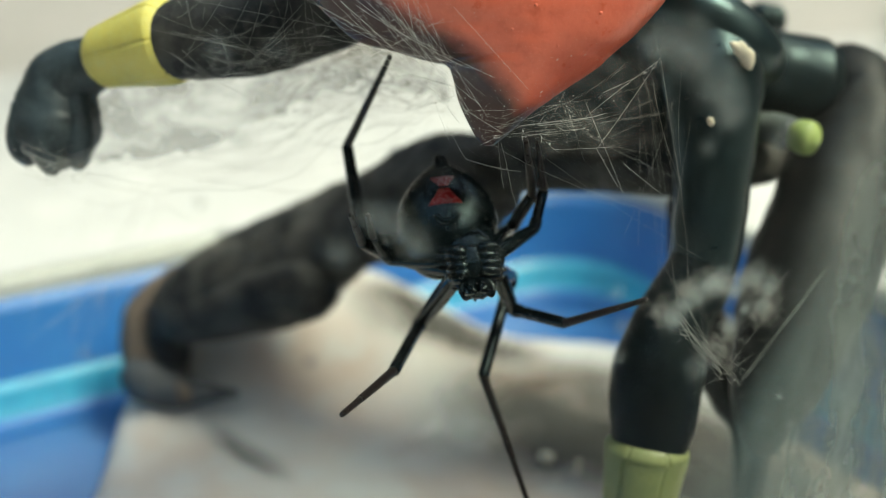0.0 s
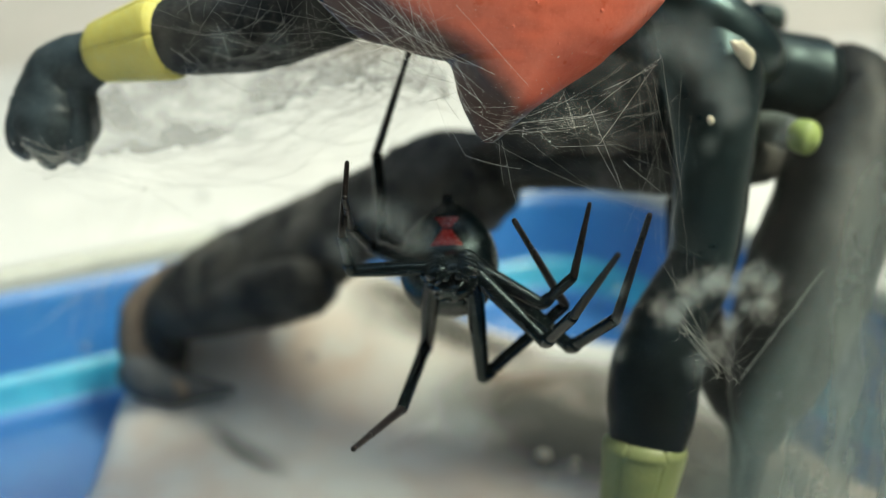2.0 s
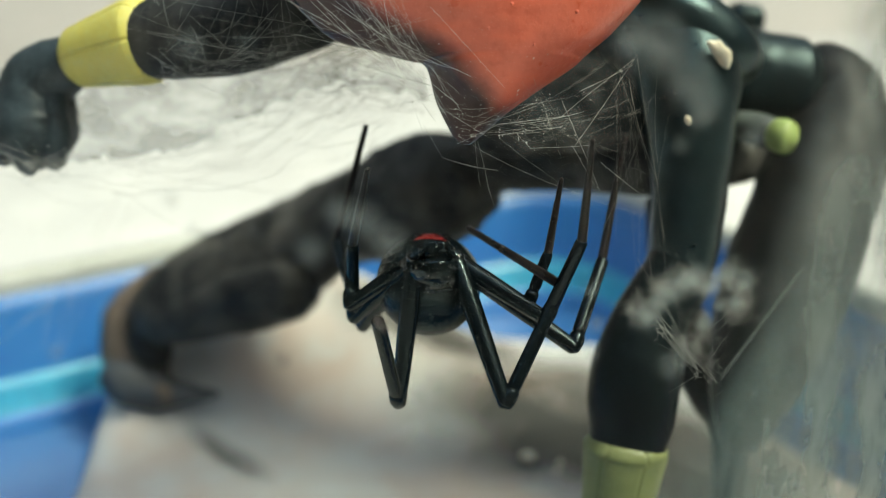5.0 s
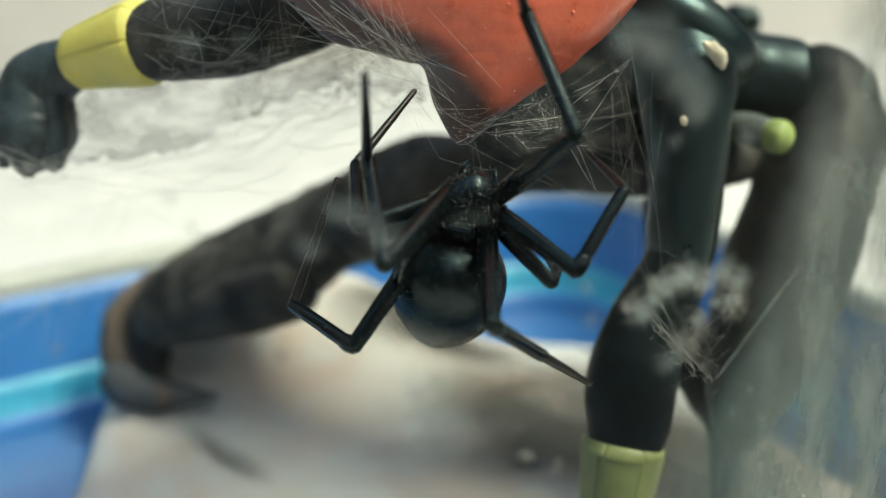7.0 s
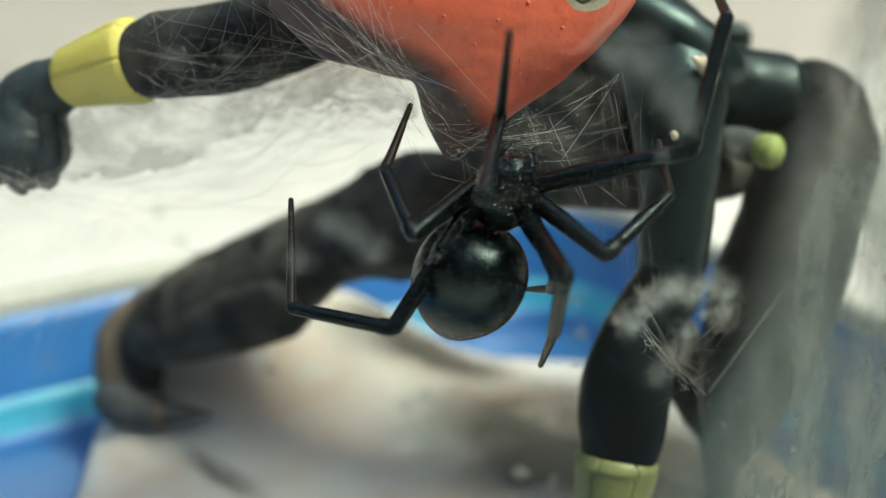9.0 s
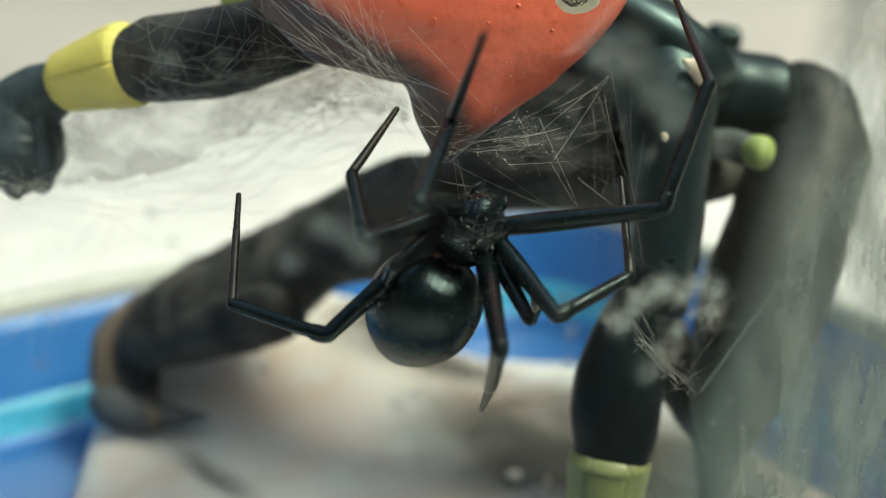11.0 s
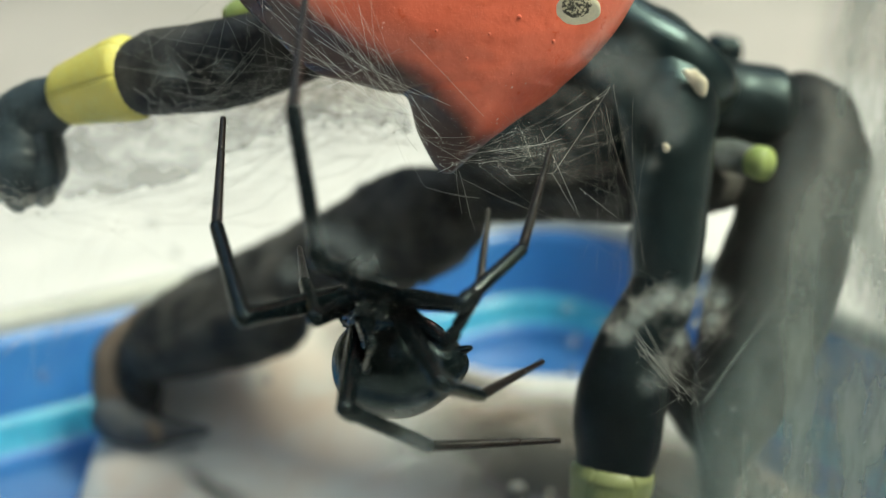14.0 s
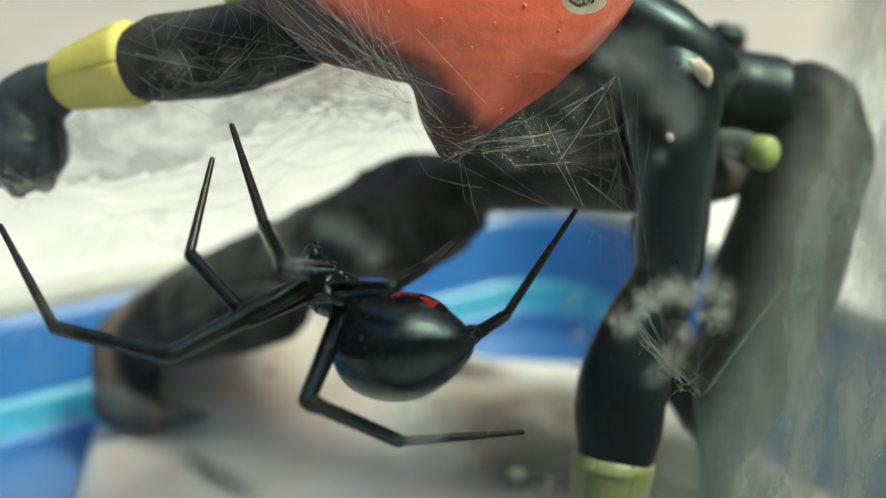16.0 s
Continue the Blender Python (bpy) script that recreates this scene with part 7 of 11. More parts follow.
    walk(child(legs[3, -1], "tibia"), [
        (0, pose(-0.00614, -0.00188, 0.00306, 18.1, -178.2, -36.9)), (0.25, pose(-0.00580, -0.00221, 0.00334, 16.3, -175.9, -37.6)), (0.5, pose(-0.00545, -0.00254, 0.00354, 15.0, -173.3, -38.3)),
        (0.75, pose(-0.00558, -0.00329, 0.00281, -7.6, -161.1, -28.1)), (1, pose(-0.00553, -0.00397, 0.00205, 147.9, -26.2, 167.2)),
        (1.25, pose(-0.00582, -0.00377, 0.00182, 143.5, -27.4, 168.1)), (1.5, pose(-0.00610, -0.00353, 0.00160, 139.2, -28.9, 169.4)),
        (1.75, pose(-0.00718, -0.00180, 0.00061, 150.4, -15.7, 159.4)), (2, pose(-0.00743, 0.00008, -0.00065, 165.0, -10.4, 157.2)),
        (2.25, pose(-0.00743, 0.00001, -0.00072, 173.4, -8.2, 156.7)), (2.5, pose(-0.00743, -0.00007, -0.00079, -178.3, -5.9, 156.6)),
        (2.75, pose(-0.00739, -0.00110, -0.00037, -173.3, -3.0, 156.9)), (3, pose(-0.00714, -0.00211, 0.00005, -166.8, -2.7, 156.9)),
        (3.25, pose(-0.00738, -0.00110, -0.00056, -174.5, -3.8, 156.7)), (3.5, pose(-0.00738, -0.00005, -0.00117, 179.2, -7.1, 156.6)),
        (3.75, pose(-0.00731, -0.00152, -0.00008, 173.4, -8.8, 156.7)), (4, pose(-0.00669, -0.00288, 0.00097, 171.9, -16.6, 157.7)),
        (4.417, pose(-0.00662, -0.00280, 0.00136, 173.1, -12.4, 157.2)), (4.833, pose(-0.00628, -0.00252, 0.00243, 178.4, -2.8, 156.4)),
        (5.25, pose(-0.00546, -0.00195, 0.00382, -169.9, 5.9, 157.1)), (5.667, pose(-0.00432, -0.00125, 0.00487, -153.9, 10.8, 158.7)),
        (6.083, pose(-0.00340, -0.00072, 0.00535, -139.4, 14.4, 161.1)), (6.5, pose(-0.00306, -0.00053, 0.00547, -133.2, 15.9, 162.7)),
        (6.75, pose(-0.00320, -0.00172, 0.00525, -138.7, 15.2, 161.9)), (7, pose(-0.00325, -0.00285, 0.00480, -142.9, 14.3, 161.2)),
        (7.25, pose(-0.00266, -0.00292, 0.00493, -144.2, 15.3, 161.9)), (7.5, pose(-0.00206, -0.00292, 0.00504, -145.0, 16.2, 162.6)),
        (7.75, pose(-0.00220, -0.00263, 0.00516, -145.9, 16.7, 163.0)), (8, pose(-0.00236, -0.00234, 0.00525, -146.4, 17.3, 163.4)),
        (8.25, pose(-0.00246, -0.00276, 0.00506, -146.4, 15.4, 162.0)), (8.5, pose(-0.00260, -0.00315, 0.00482, -146.0, 13.5, 160.8)),
        (8.75, pose(-0.00266, -0.00373, 0.00444, -146.8, 13.6, 160.8)), (9, pose(-0.00269, -0.00426, 0.00399, -146.5, 13.7, 160.9)),
        (9.417, pose(-0.00274, -0.00420, 0.00403, -146.5, 14.0, 161.1)), (9.833, pose(-0.00285, -0.00407, 0.00411, -146.6, 14.8, 161.6)),
        (10.25, pose(-0.00300, -0.00389, 0.00421, -146.5, 15.8, 162.3)), (10.667, pose(-0.00315, -0.00370, 0.00431, -146.2, 16.8, 163.0)),
        (11.083, pose(-0.00326, -0.00355, 0.00437, -145.8, 17.6, 163.6)), (11.5, pose(-0.00330, -0.00349, 0.00440, -145.7, 17.9, 163.8)),
        (11.75, pose(-0.00322, -0.00347, 0.00444, -144.8, 15.9, 162.3)), (12, pose(-0.00315, -0.00347, 0.00447, -143.8, 13.9, 160.8)),
        (12.25, pose(-0.00267, -0.00146, 0.00545, -138.9, 12.7, 159.9)), (12.5, pose(-0.00174, 0.00056, 0.00564, -128.8, 11.6, 158.6)),
        (12.75, pose(-0.00149, 0.00099, 0.00557, -127.7, 6.7, 152.4)), (13, pose(-0.00114, 0.00132, 0.00531, -125.0, 1.8, 145.8)),
        (13.25, pose(-0.00097, 0.00159, 0.00539, -122.4, 2.0, 146.0)), (13.5, pose(-0.00082, 0.00174, 0.00514, -116.7, 1.8, 145.7)),
        (13.625, pose(0.00003, 0.00146, 0.00526, -116.4, 0.9, 143.9)), (13.75, pose(0.00082, 0.00108, 0.00509, -114.1, 0.1, 142.1)),
        (13.875, pose(0.00154, 0.00068, 0.00482, -111.5, -0.6, 140.5)), (14, pose(0.00219, 0.00026, 0.00445, -108.7, -1.1, 139.2)),
        (14.125, pose(0.00346, -0.00063, 0.00313, -91.5, -3.7, 124.4)), (14.25, pose(0.00400, -0.00184, 0.00164, -73.9, -2.0, 110.6)),
        (14.375, pose(-0.00616, -0.00090, 0.00336, -72.0, -1.4, 109.0)), (14.5, pose(-0.00451, 0.00013, 0.00485, -52.5, 3.5, 98.0)),
        (14.75, pose(-0.00565, -0.00094, 0.00393, -60.0, -1.1, 105.0)), (15, pose(-0.00615, -0.00236, 0.00278, -66.8, -5.2, 113.5)), (15.25, pose(-0.00616, -0.00234, 0.00277, -66.9, -5.1, 113.4)),
        (15.5, pose(-0.00617, -0.00234, 0.00276, -67.0, -5.1, 113.4)), (15.75, pose(-0.00626, -0.00230, 0.00264, -66.9, -4.9, 113.2)), (16, pose(-0.00635, -0.00226, 0.00252, -66.8, -4.7, 112.9)),
    ])
    walk(child(legs[3, -1], "metatarsus"), [
        (0, pose(-0.00698, -0.00280, -0.00074, 1.0, 177.6, -36.3)), (0.25, pose(-0.00670, -0.00293, -0.00049, 1.4, 178.1, -36.8)),
        (0.5, pose(-0.00644, -0.00308, -0.00029, 1.7, 178.6, -37.2)), (0.75, pose(-0.00646, -0.00222, -0.00094, -17.0, -172.0, -25.3)),
        (1, pose(-0.00651, -0.00157, -0.00099, 141.3, -9.4, 167.6)), (1.25, pose(-0.00678, -0.00114, -0.00103, 139.2, -9.6, 167.8)),
        (1.5, pose(-0.00705, -0.00070, -0.00105, 137.1, -9.8, 168.0)), (1.75, pose(-0.00736, 0.00038, -0.00274, 171.8, 3.1, 161.8)),
        (2, pose(-0.00767, 0.00130, -0.00445, -154.4, 17.5, 164.0)), (2.25, pose(-0.00777, 0.00065, -0.00465, -163.9, 15.4, 163.2)),
        (2.5, pose(-0.00785, -0.00001, -0.00477, -173.5, 12.8, 162.7)), (2.75, pose(-0.00776, -0.00145, -0.00434, -178.2, 8.6, 162.3)),
        (3, pose(-0.00767, -0.00288, -0.00384, 177.2, 4.3, 162.4)), (3.25, pose(-0.00778, -0.00135, -0.00454, 177.3, 5.8, 162.3)), (3.5, pose(-0.00782, 0.00019, -0.00514, 177.7, 7.0, 162.3)),
        (3.75, pose(-0.00768, -0.00085, -0.00401, -168.2, 12.3, 162.7)), (4, pose(-0.00753, -0.00193, -0.00283, -154.0, 17.3, 164.5)),
        (4.417, pose(-0.00722, -0.00203, -0.00252, -152.9, 18.3, 165.0)), (4.833, pose(-0.00641, -0.00234, -0.00156, -151.4, 19.7, 165.8)),
        (5.25, pose(-0.00537, -0.00276, -0.00010, -150.8, 20.8, 166.4)), (5.667, pose(-0.00433, -0.00314, 0.00135, -149.7, 22.1, 167.3)),
        (6.083, pose(-0.00353, -0.00343, 0.00241, -148.6, 23.3, 168.0)), (6.5, pose(-0.00321, -0.00354, 0.00284, -148.1, 23.7, 168.3)),
        (6.75, pose(-0.00327, -0.00447, 0.00235, -153.0, 23.2, 167.9)), (7, pose(-0.00328, -0.00539, 0.00171, -158.0, 22.6, 167.7)),
        (7.25, pose(-0.00257, -0.00541, 0.00180, -159.2, 23.7, 168.1)), (7.5, pose(-0.00187, -0.00538, 0.00189, -160.6, 24.8, 168.6)),
        (7.75, pose(-0.00194, -0.00505, 0.00199, -161.5, 25.6, 168.9)), (8, pose(-0.00204, -0.00474, 0.00207, -162.5, 26.3, 169.2)),
        (8.25, pose(-0.00230, -0.00514, 0.00184, -161.5, 25.6, 168.9)), (8.5, pose(-0.00260, -0.00552, 0.00160, -160.7, 24.9, 168.6)),
        (8.75, pose(-0.00264, -0.00605, 0.00118, -161.2, 25.4, 168.8)), (9, pose(-0.00266, -0.00660, 0.00075, -161.7, 26.1, 169.1)),
        (9.417, pose(-0.00269, -0.00655, 0.00079, -161.6, 26.0, 169.0)), (9.833, pose(-0.00274, -0.00643, 0.00088, -161.3, 25.9, 169.0)),
        (10.25, pose(-0.00281, -0.00627, 0.00100, -161.0, 25.8, 168.9)), (10.667, pose(-0.00288, -0.00611, 0.00113, -160.7, 25.6, 168.9)),
        (11.083, pose(-0.00293, -0.00599, 0.00122, -160.4, 25.5, 168.9)), (11.5, pose(-0.00296, -0.00594, 0.00125, -160.3, 25.5, 168.8)),
        (11.75, pose(-0.00307, -0.00594, 0.00130, -158.6, 24.1, 168.3)), (12, pose(-0.00319, -0.00595, 0.00134, -157.0, 22.6, 167.6)),
        (12.25, pose(-0.00295, -0.00416, 0.00251, -147.9, 22.3, 167.4)), (12.5, pose(-0.00241, -0.00252, 0.00318, -139.3, 21.9, 167.1)),
        (12.75, pose(-0.00270, -0.00194, 0.00314, -137.5, 17.3, 162.8)), (13, pose(-0.00292, -0.00144, 0.00302, -136.3, 12.8, 158.4)),
        (13.25, pose(-0.00279, -0.00125, 0.00325, -132.7, 13.3, 158.9)), (13.5, pose(-0.00279, -0.00124, 0.00335, -129.4, 14.2, 160.0)),
        (13.625, pose(-0.00206, -0.00145, 0.00348, -128.2, 11.7, 156.9)), (13.75, pose(-0.00142, -0.00180, 0.00346, -126.9, 9.7, 154.1)),
        (13.875, pose(-0.00084, -0.00218, 0.00335, -125.3, 7.7, 151.4)), (14, pose(-0.00031, -0.00259, 0.00316, -123.5, 5.9, 148.7)),
        (14.125, pose(0.00016, -0.00289, 0.00302, -111.1, -3.2, 131.3)), (14.25, pose(0.00042, -0.00323, 0.00275, -94.3, -7.3, 113.0)),
        (14.375, pose(-0.00974, -0.00217, 0.00460, -81.3, -4.8, 91.5)), (14.5, pose(-0.00767, -0.00016, 0.00728, -62.1, 3.3, 77.4)),
        (14.75, pose(-0.00899, -0.00187, 0.00593, -69.6, -2.6, 86.4)), (15, pose(-0.00946, -0.00396, 0.00435, -77.0, -7.6, 96.9)), (15.25, pose(-0.00948, -0.00394, 0.00433, -77.1, -7.6, 96.8)),
        (15.5, pose(-0.00950, -0.00393, 0.00431, -77.2, -7.5, 96.8)), (15.75, pose(-0.00959, -0.00387, 0.00420, -77.5, -7.5, 96.8)), (16, pose(-0.00969, -0.00381, 0.00409, -77.9, -7.5, 96.8)),
    ])
    walk(child(legs[4, -1], "femur"), [
        (0, pose(-0.00145, -0.00085, -0.00030, 44.2, -25.4, -35.8)), (0.25, pose(-0.00145, -0.00085, -0.00030, 42.8, -22.9, -35.0)),
        (0.5, pose(-0.00145, -0.00085, -0.00030, 41.6, -20.4, -34.2)), (0.75, pose(-0.00145, -0.00085, -0.00030, 51.7, -23.8, -26.2)),
        (1, pose(-0.00145, -0.00085, -0.00030, 64.2, -30.7, -21.8)), (1.25, pose(-0.00145, -0.00085, -0.00030, 63.9, -29.6, -19.2)),
        (1.5, pose(-0.00145, -0.00085, -0.00030, 63.8, -28.5, -16.5)), (1.75, pose(-0.00145, -0.00085, -0.00030, 64.9, -27.6, -14.5)),
        (2, pose(-0.00145, -0.00085, -0.00030, 66.0, -26.8, -12.4)), (2.25, pose(-0.00145, -0.00085, -0.00030, 65.7, -26.8, -12.6)),
        (2.5, pose(-0.00145, -0.00085, -0.00030, 65.4, -26.9, -12.8)), (2.75, pose(-0.00145, -0.00085, -0.00030, 65.1, -26.7, -12.2)),
        (3, pose(-0.00145, -0.00085, -0.00030, 64.8, -26.4, -11.6)), (3.25, pose(-0.00145, -0.00085, -0.00030, 66.2, -27.3, -13.7)),
        (3.5, pose(-0.00145, -0.00085, -0.00030, 67.7, -28.1, -15.9)), (3.75, pose(-0.00145, -0.00085, -0.00030, 67.7, -27.0, -13.0)),
        (4, pose(-0.00145, -0.00085, -0.00030, 67.7, -26.0, -10.2)), (4.417, pose(-0.00145, -0.00085, -0.00030, 65.8, -25.9, -9.9)),
        (4.833, pose(-0.00145, -0.00085, -0.00030, 60.9, -25.6, -9.2)), (5.25, pose(-0.00145, -0.00085, -0.00030, 54.5, -25.0, -8.2)),
        (5.667, pose(-0.00145, -0.00085, -0.00030, 48.1, -24.4, -7.4)), (6.083, pose(-0.00145, -0.00085, -0.00030, 43.4, -23.9, -6.8)),
        (6.5, pose(-0.00145, -0.00085, -0.00030, 41.5, -23.7, -6.6)), (6.75, pose(-0.00145, -0.00085, -0.00030, 56.0, -25.4, -8.8)),
        (7, pose(-0.00145, -0.00085, -0.00030, 70.7, -26.7, -11.7)), (7.25, pose(-0.00145, -0.00085, -0.00030, 70.9, -26.4, -10.8)),
        (7.5, pose(-0.00145, -0.00085, -0.00030, 71.1, -26.2, -9.9)), (7.75, pose(-0.00145, -0.00085, -0.00030, 71.3, -25.8, -8.6)),
        (8, pose(-0.00145, -0.00085, -0.00030, 71.4, -25.4, -7.3)), (8.25, pose(-0.00145, -0.00085, -0.00030, 71.7, -25.9, -9.0)),
        (8.5, pose(-0.00145, -0.00085, -0.00030, 72.1, -26.4, -10.8)), (8.75, pose(-0.00145, -0.00085, -0.00030, 72.2, -25.5, -7.6)),
        (9, pose(-0.00145, -0.00085, -0.00030, 72.4, -24.6, -4.4)), (9.417, pose(-0.00145, -0.00085, -0.00030, 72.2, -24.7, -4.9)),
        (9.833, pose(-0.00145, -0.00085, -0.00030, 71.9, -25.0, -6.0)), (10.25, pose(-0.00145, -0.00085, -0.00030, 71.6, -25.5, -7.4)),
        (10.667, pose(-0.00145, -0.00085, -0.00030, 71.2, -25.9, -8.8)), (11.083, pose(-0.00145, -0.00085, -0.00030, 70.9, -26.2, -9.9)),
        (11.5, pose(-0.00145, -0.00085, -0.00030, 70.8, -26.4, -10.4)), (11.75, pose(-0.00145, -0.00085, -0.00030, 64.9, -26.7, -11.2)),
        (12, pose(-0.00145, -0.00085, -0.00030, 59.0, -26.9, -11.6)), (12.25, pose(-0.00145, -0.00085, -0.00030, 39.1, -24.0, -7.9)),
        (12.5, pose(-0.00145, -0.00085, -0.00030, 20.3, -19.4, -5.1)), (12.75, pose(-0.00145, -0.00085, -0.00030, 18.3, -17.6, -4.5)),
        (13, pose(-0.00145, -0.00085, -0.00030, 17.6, -16.2, -4.0)), (13.25, pose(-0.00145, -0.00085, -0.00030, 9.0, -13.0, -3.2)),
        (13.5, pose(-0.00145, -0.00085, -0.00030, 0.7, -9.4, -2.9)), (13.625, pose(-0.00145, -0.00085, -0.00030, -0.0, -1.7, -2.8)),
        (13.75, pose(-0.00145, -0.00085, -0.00030, -0.5, 6.0, -2.9)), (13.875, pose(-0.00145, -0.00085, -0.00030, -0.7, 13.7, -3.0)),
        (14, pose(-0.00145, -0.00085, -0.00030, -0.8, 21.3, -3.1)), (14.125, pose(-0.00145, -0.00085, -0.00030, 2.1, 36.5, -2.9)),
        (14.25, pose(-0.00145, -0.00085, -0.00030, 9.7, 50.3, -0.9)), (14.375, pose(-0.00145, -0.00085, -0.00030, 24.3, 62.0, 5.5)),
        (14.5, pose(-0.00145, -0.00085, -0.00030, 49.6, 69.9, 19.9)), (14.75, pose(-0.00145, -0.00085, -0.00030, 33.4, 66.2, 11.3)), (15, pose(-0.00145, -0.00085, -0.00030, 21.2, 61.3, 5.6)),
        (15.25, pose(-0.00145, -0.00085, -0.00030, 21.0, 60.6, 5.0)), (15.5, pose(-0.00145, -0.00085, -0.00030, 20.8, 59.9, 4.5)),
        (15.75, pose(-0.00145, -0.00085, -0.00030, 21.1, 60.5, 4.9)), (16, pose(-0.00145, -0.00085, -0.00030, 21.5, 61.0, 5.4)),
    ])
    walk(child(legs[4, -1], "tibia"), [
        (0, pose(-0.00828, -0.00486, 0.00644, 75.3, 126.2, -13.3)), (0.25, pose(-0.00793, -0.00493, 0.00673, 73.2, 124.8, -17.1)),
        (0.5, pose(-0.00758, -0.00504, 0.00698, 71.2, 123.4, -21.0)), (0.75, pose(-0.00739, -0.00703, 0.00559, 38.3, 135.5, -45.1)),
        (1, pose(-0.00708, -0.00868, 0.00360, -164.6, 23.0, 123.1)), (1.25, pose(-0.00665, -0.00893, 0.00368, -167.5, 22.4, 122.9)),
        (1.5, pose(-0.00620, -0.00917, 0.00374, -170.1, 22.0, 122.8)), (1.75, pose(-0.00579, -0.00946, 0.00360, -167.3, 22.8, 123.0)),
        (2, pose(-0.00535, -0.00972, 0.00347, -164.2, 23.9, 123.3)), (2.25, pose(-0.00541, -0.00968, 0.00352, -163.6, 24.1, 123.4)),
        (2.5, pose(-0.00547, -0.00963, 0.00357, -162.9, 24.4, 123.5)), (2.75, pose(-0.00537, -0.00965, 0.00362, -163.0, 24.5, 123.5)),
        (3, pose(-0.00526, -0.00967, 0.00367, -163.1, 24.6, 123.5)), (3.25, pose(-0.00557, -0.00964, 0.00343, -162.7, 24.5, 123.5)),
        (3.5, pose(-0.00587, -0.00960, 0.00318, -162.3, 24.5, 123.5)), (3.75, pose(-0.00537, -0.00982, 0.00322, -161.4, 22.7, 122.9)),
        (4, pose(-0.00485, -0.00999, 0.00324, -160.2, 21.2, 122.3)), (4.417, pose(-0.00492, -0.00987, 0.00354, -160.0, 18.1, 121.1)),
        (4.833, pose(-0.00505, -0.00947, 0.00426, -158.3, 10.3, 118.1)), (5.25, pose(-0.00519, -0.00886, 0.00517, -154.7, 0.3, 113.7)),
        (5.667, pose(-0.00529, -0.00816, 0.00602, -149.7, -8.8, 108.9)), (6.083, pose(-0.00533, -0.00758, 0.00661, -144.9, -14.9, 104.9)),
        (6.5, pose(-0.00534, -0.00734, 0.00684, -142.8, -17.1, 103.2)), (6.75, pose(-0.00523, -0.00899, 0.00496, -142.0, -16.2, 103.9)),
        (7, pose(-0.00495, -0.01015, 0.00277, -140.0, -14.3, 105.6)), (7.25, pose(-0.00478, -0.01022, 0.00275, -139.7, -10.5, 108.8)),
        (7.5, pose(-0.00461, -0.01029, 0.00272, -139.5, -6.7, 112.1)), (7.75, pose(-0.00436, -0.01037, 0.00271, -139.3, -5.7, 113.0)),
        (8, pose(-0.00411, -0.01045, 0.00269, -139.2, -4.7, 113.8)), (8.25, pose(-0.00440, -0.01038, 0.00263, -135.3, -6.5, 112.2)),
        (8.5, pose(-0.00470, -0.01030, 0.00257, -131.3, -8.3, 110.2)), (8.75, pose(-0.00411, -0.01049, 0.00257, -120.5, -8.7, 109.7)),
        (9, pose(-0.00352, -0.01063, 0.00256, -109.6, -8.9, 109.3)), (9.417, pose(-0.00361, -0.01061, 0.00258, -110.0, -8.8, 109.6)),
        (9.833, pose(-0.00383, -0.01054, 0.00262, -110.9, -8.5, 110.4)), (10.25, pose(-0.00412, -0.01045, 0.00267, -112.1, -8.0, 111.5)),
        (10.667, pose(-0.00441, -0.01035, 0.00272, -113.2, -7.6, 112.6)), (11.083, pose(-0.00463, -0.01027, 0.00275, -114.1, -7.2, 113.5)),
        (11.5, pose(-0.00471, -0.01024, 0.00277, -114.4, -7.0, 113.8)), (11.75, pose(-0.00522, -0.00971, 0.00364, -119.8, -9.0, 110.0)),
        (12, pose(-0.00562, -0.00909, 0.00448, -124.9, -10.8, 107.1)), (12.25, pose(-0.00560, -0.00690, 0.00707, -128.5, -12.4, 104.9)),
        (12.5, pose(-0.00500, -0.00415, 0.00890, -129.1, -12.9, 104.2)), (12.75, pose(-0.00469, -0.00387, 0.00911, -136.7, -10.4, 107.0)),
        (13, pose(-0.00442, -0.00379, 0.00922, -141.6, -6.6, 110.3)), (13.25, pose(-0.00384, -0.00235, 0.00971, -151.1, 5.2, 118.2)),
        (13.5, pose(-0.00315, -0.00090, 0.00996, -157.3, 19.4, 125.2)), (13.625, pose(-0.00175, -0.00083, 0.01010, -154.1, 27.6, 129.2)),
        (13.75, pose(-0.00035, -0.00082, 0.01004, -150.5, 36.2, 134.5)), (13.875, pose(0.00102, -0.00084, 0.00980, -146.4, 44.3, 141.0)),
        (14, pose(0.00233, -0.00091, 0.00939, -141.9, 50.9, 148.0)), (14.125, pose(0.00470, -0.00154, 0.00806, -130.0, 44.6, 139.0)),
        (14.25, pose(0.00641, -0.00272, 0.00624, -115.6, 40.8, 131.1)), (14.375, pose(0.00729, -0.00431, 0.00415, -98.5, 39.4, 125.2)),
        (14.5, pose(0.00720, -0.00613, 0.00202, -78.7, 39.5, 122.0)), (14.75, pose(0.00746, -0.00491, 0.00321, -86.1, 39.1, 125.5)),
        (15, pose(0.00739, -0.00376, 0.00435, -93.1, 39.1, 129.6)), (15.25, pose(0.00731, -0.00381, 0.00446, -92.4, 39.2, 130.9)),
        (15.5, pose(0.00723, -0.00386, 0.00458, -91.8, 39.2, 132.2)), (15.75, pose(0.00728, -0.00386, 0.00448, -90.5, 39.3, 136.5)),
        (16, pose(0.00733, -0.00385, 0.00439, -89.0, 39.2, 140.9)),
    ])
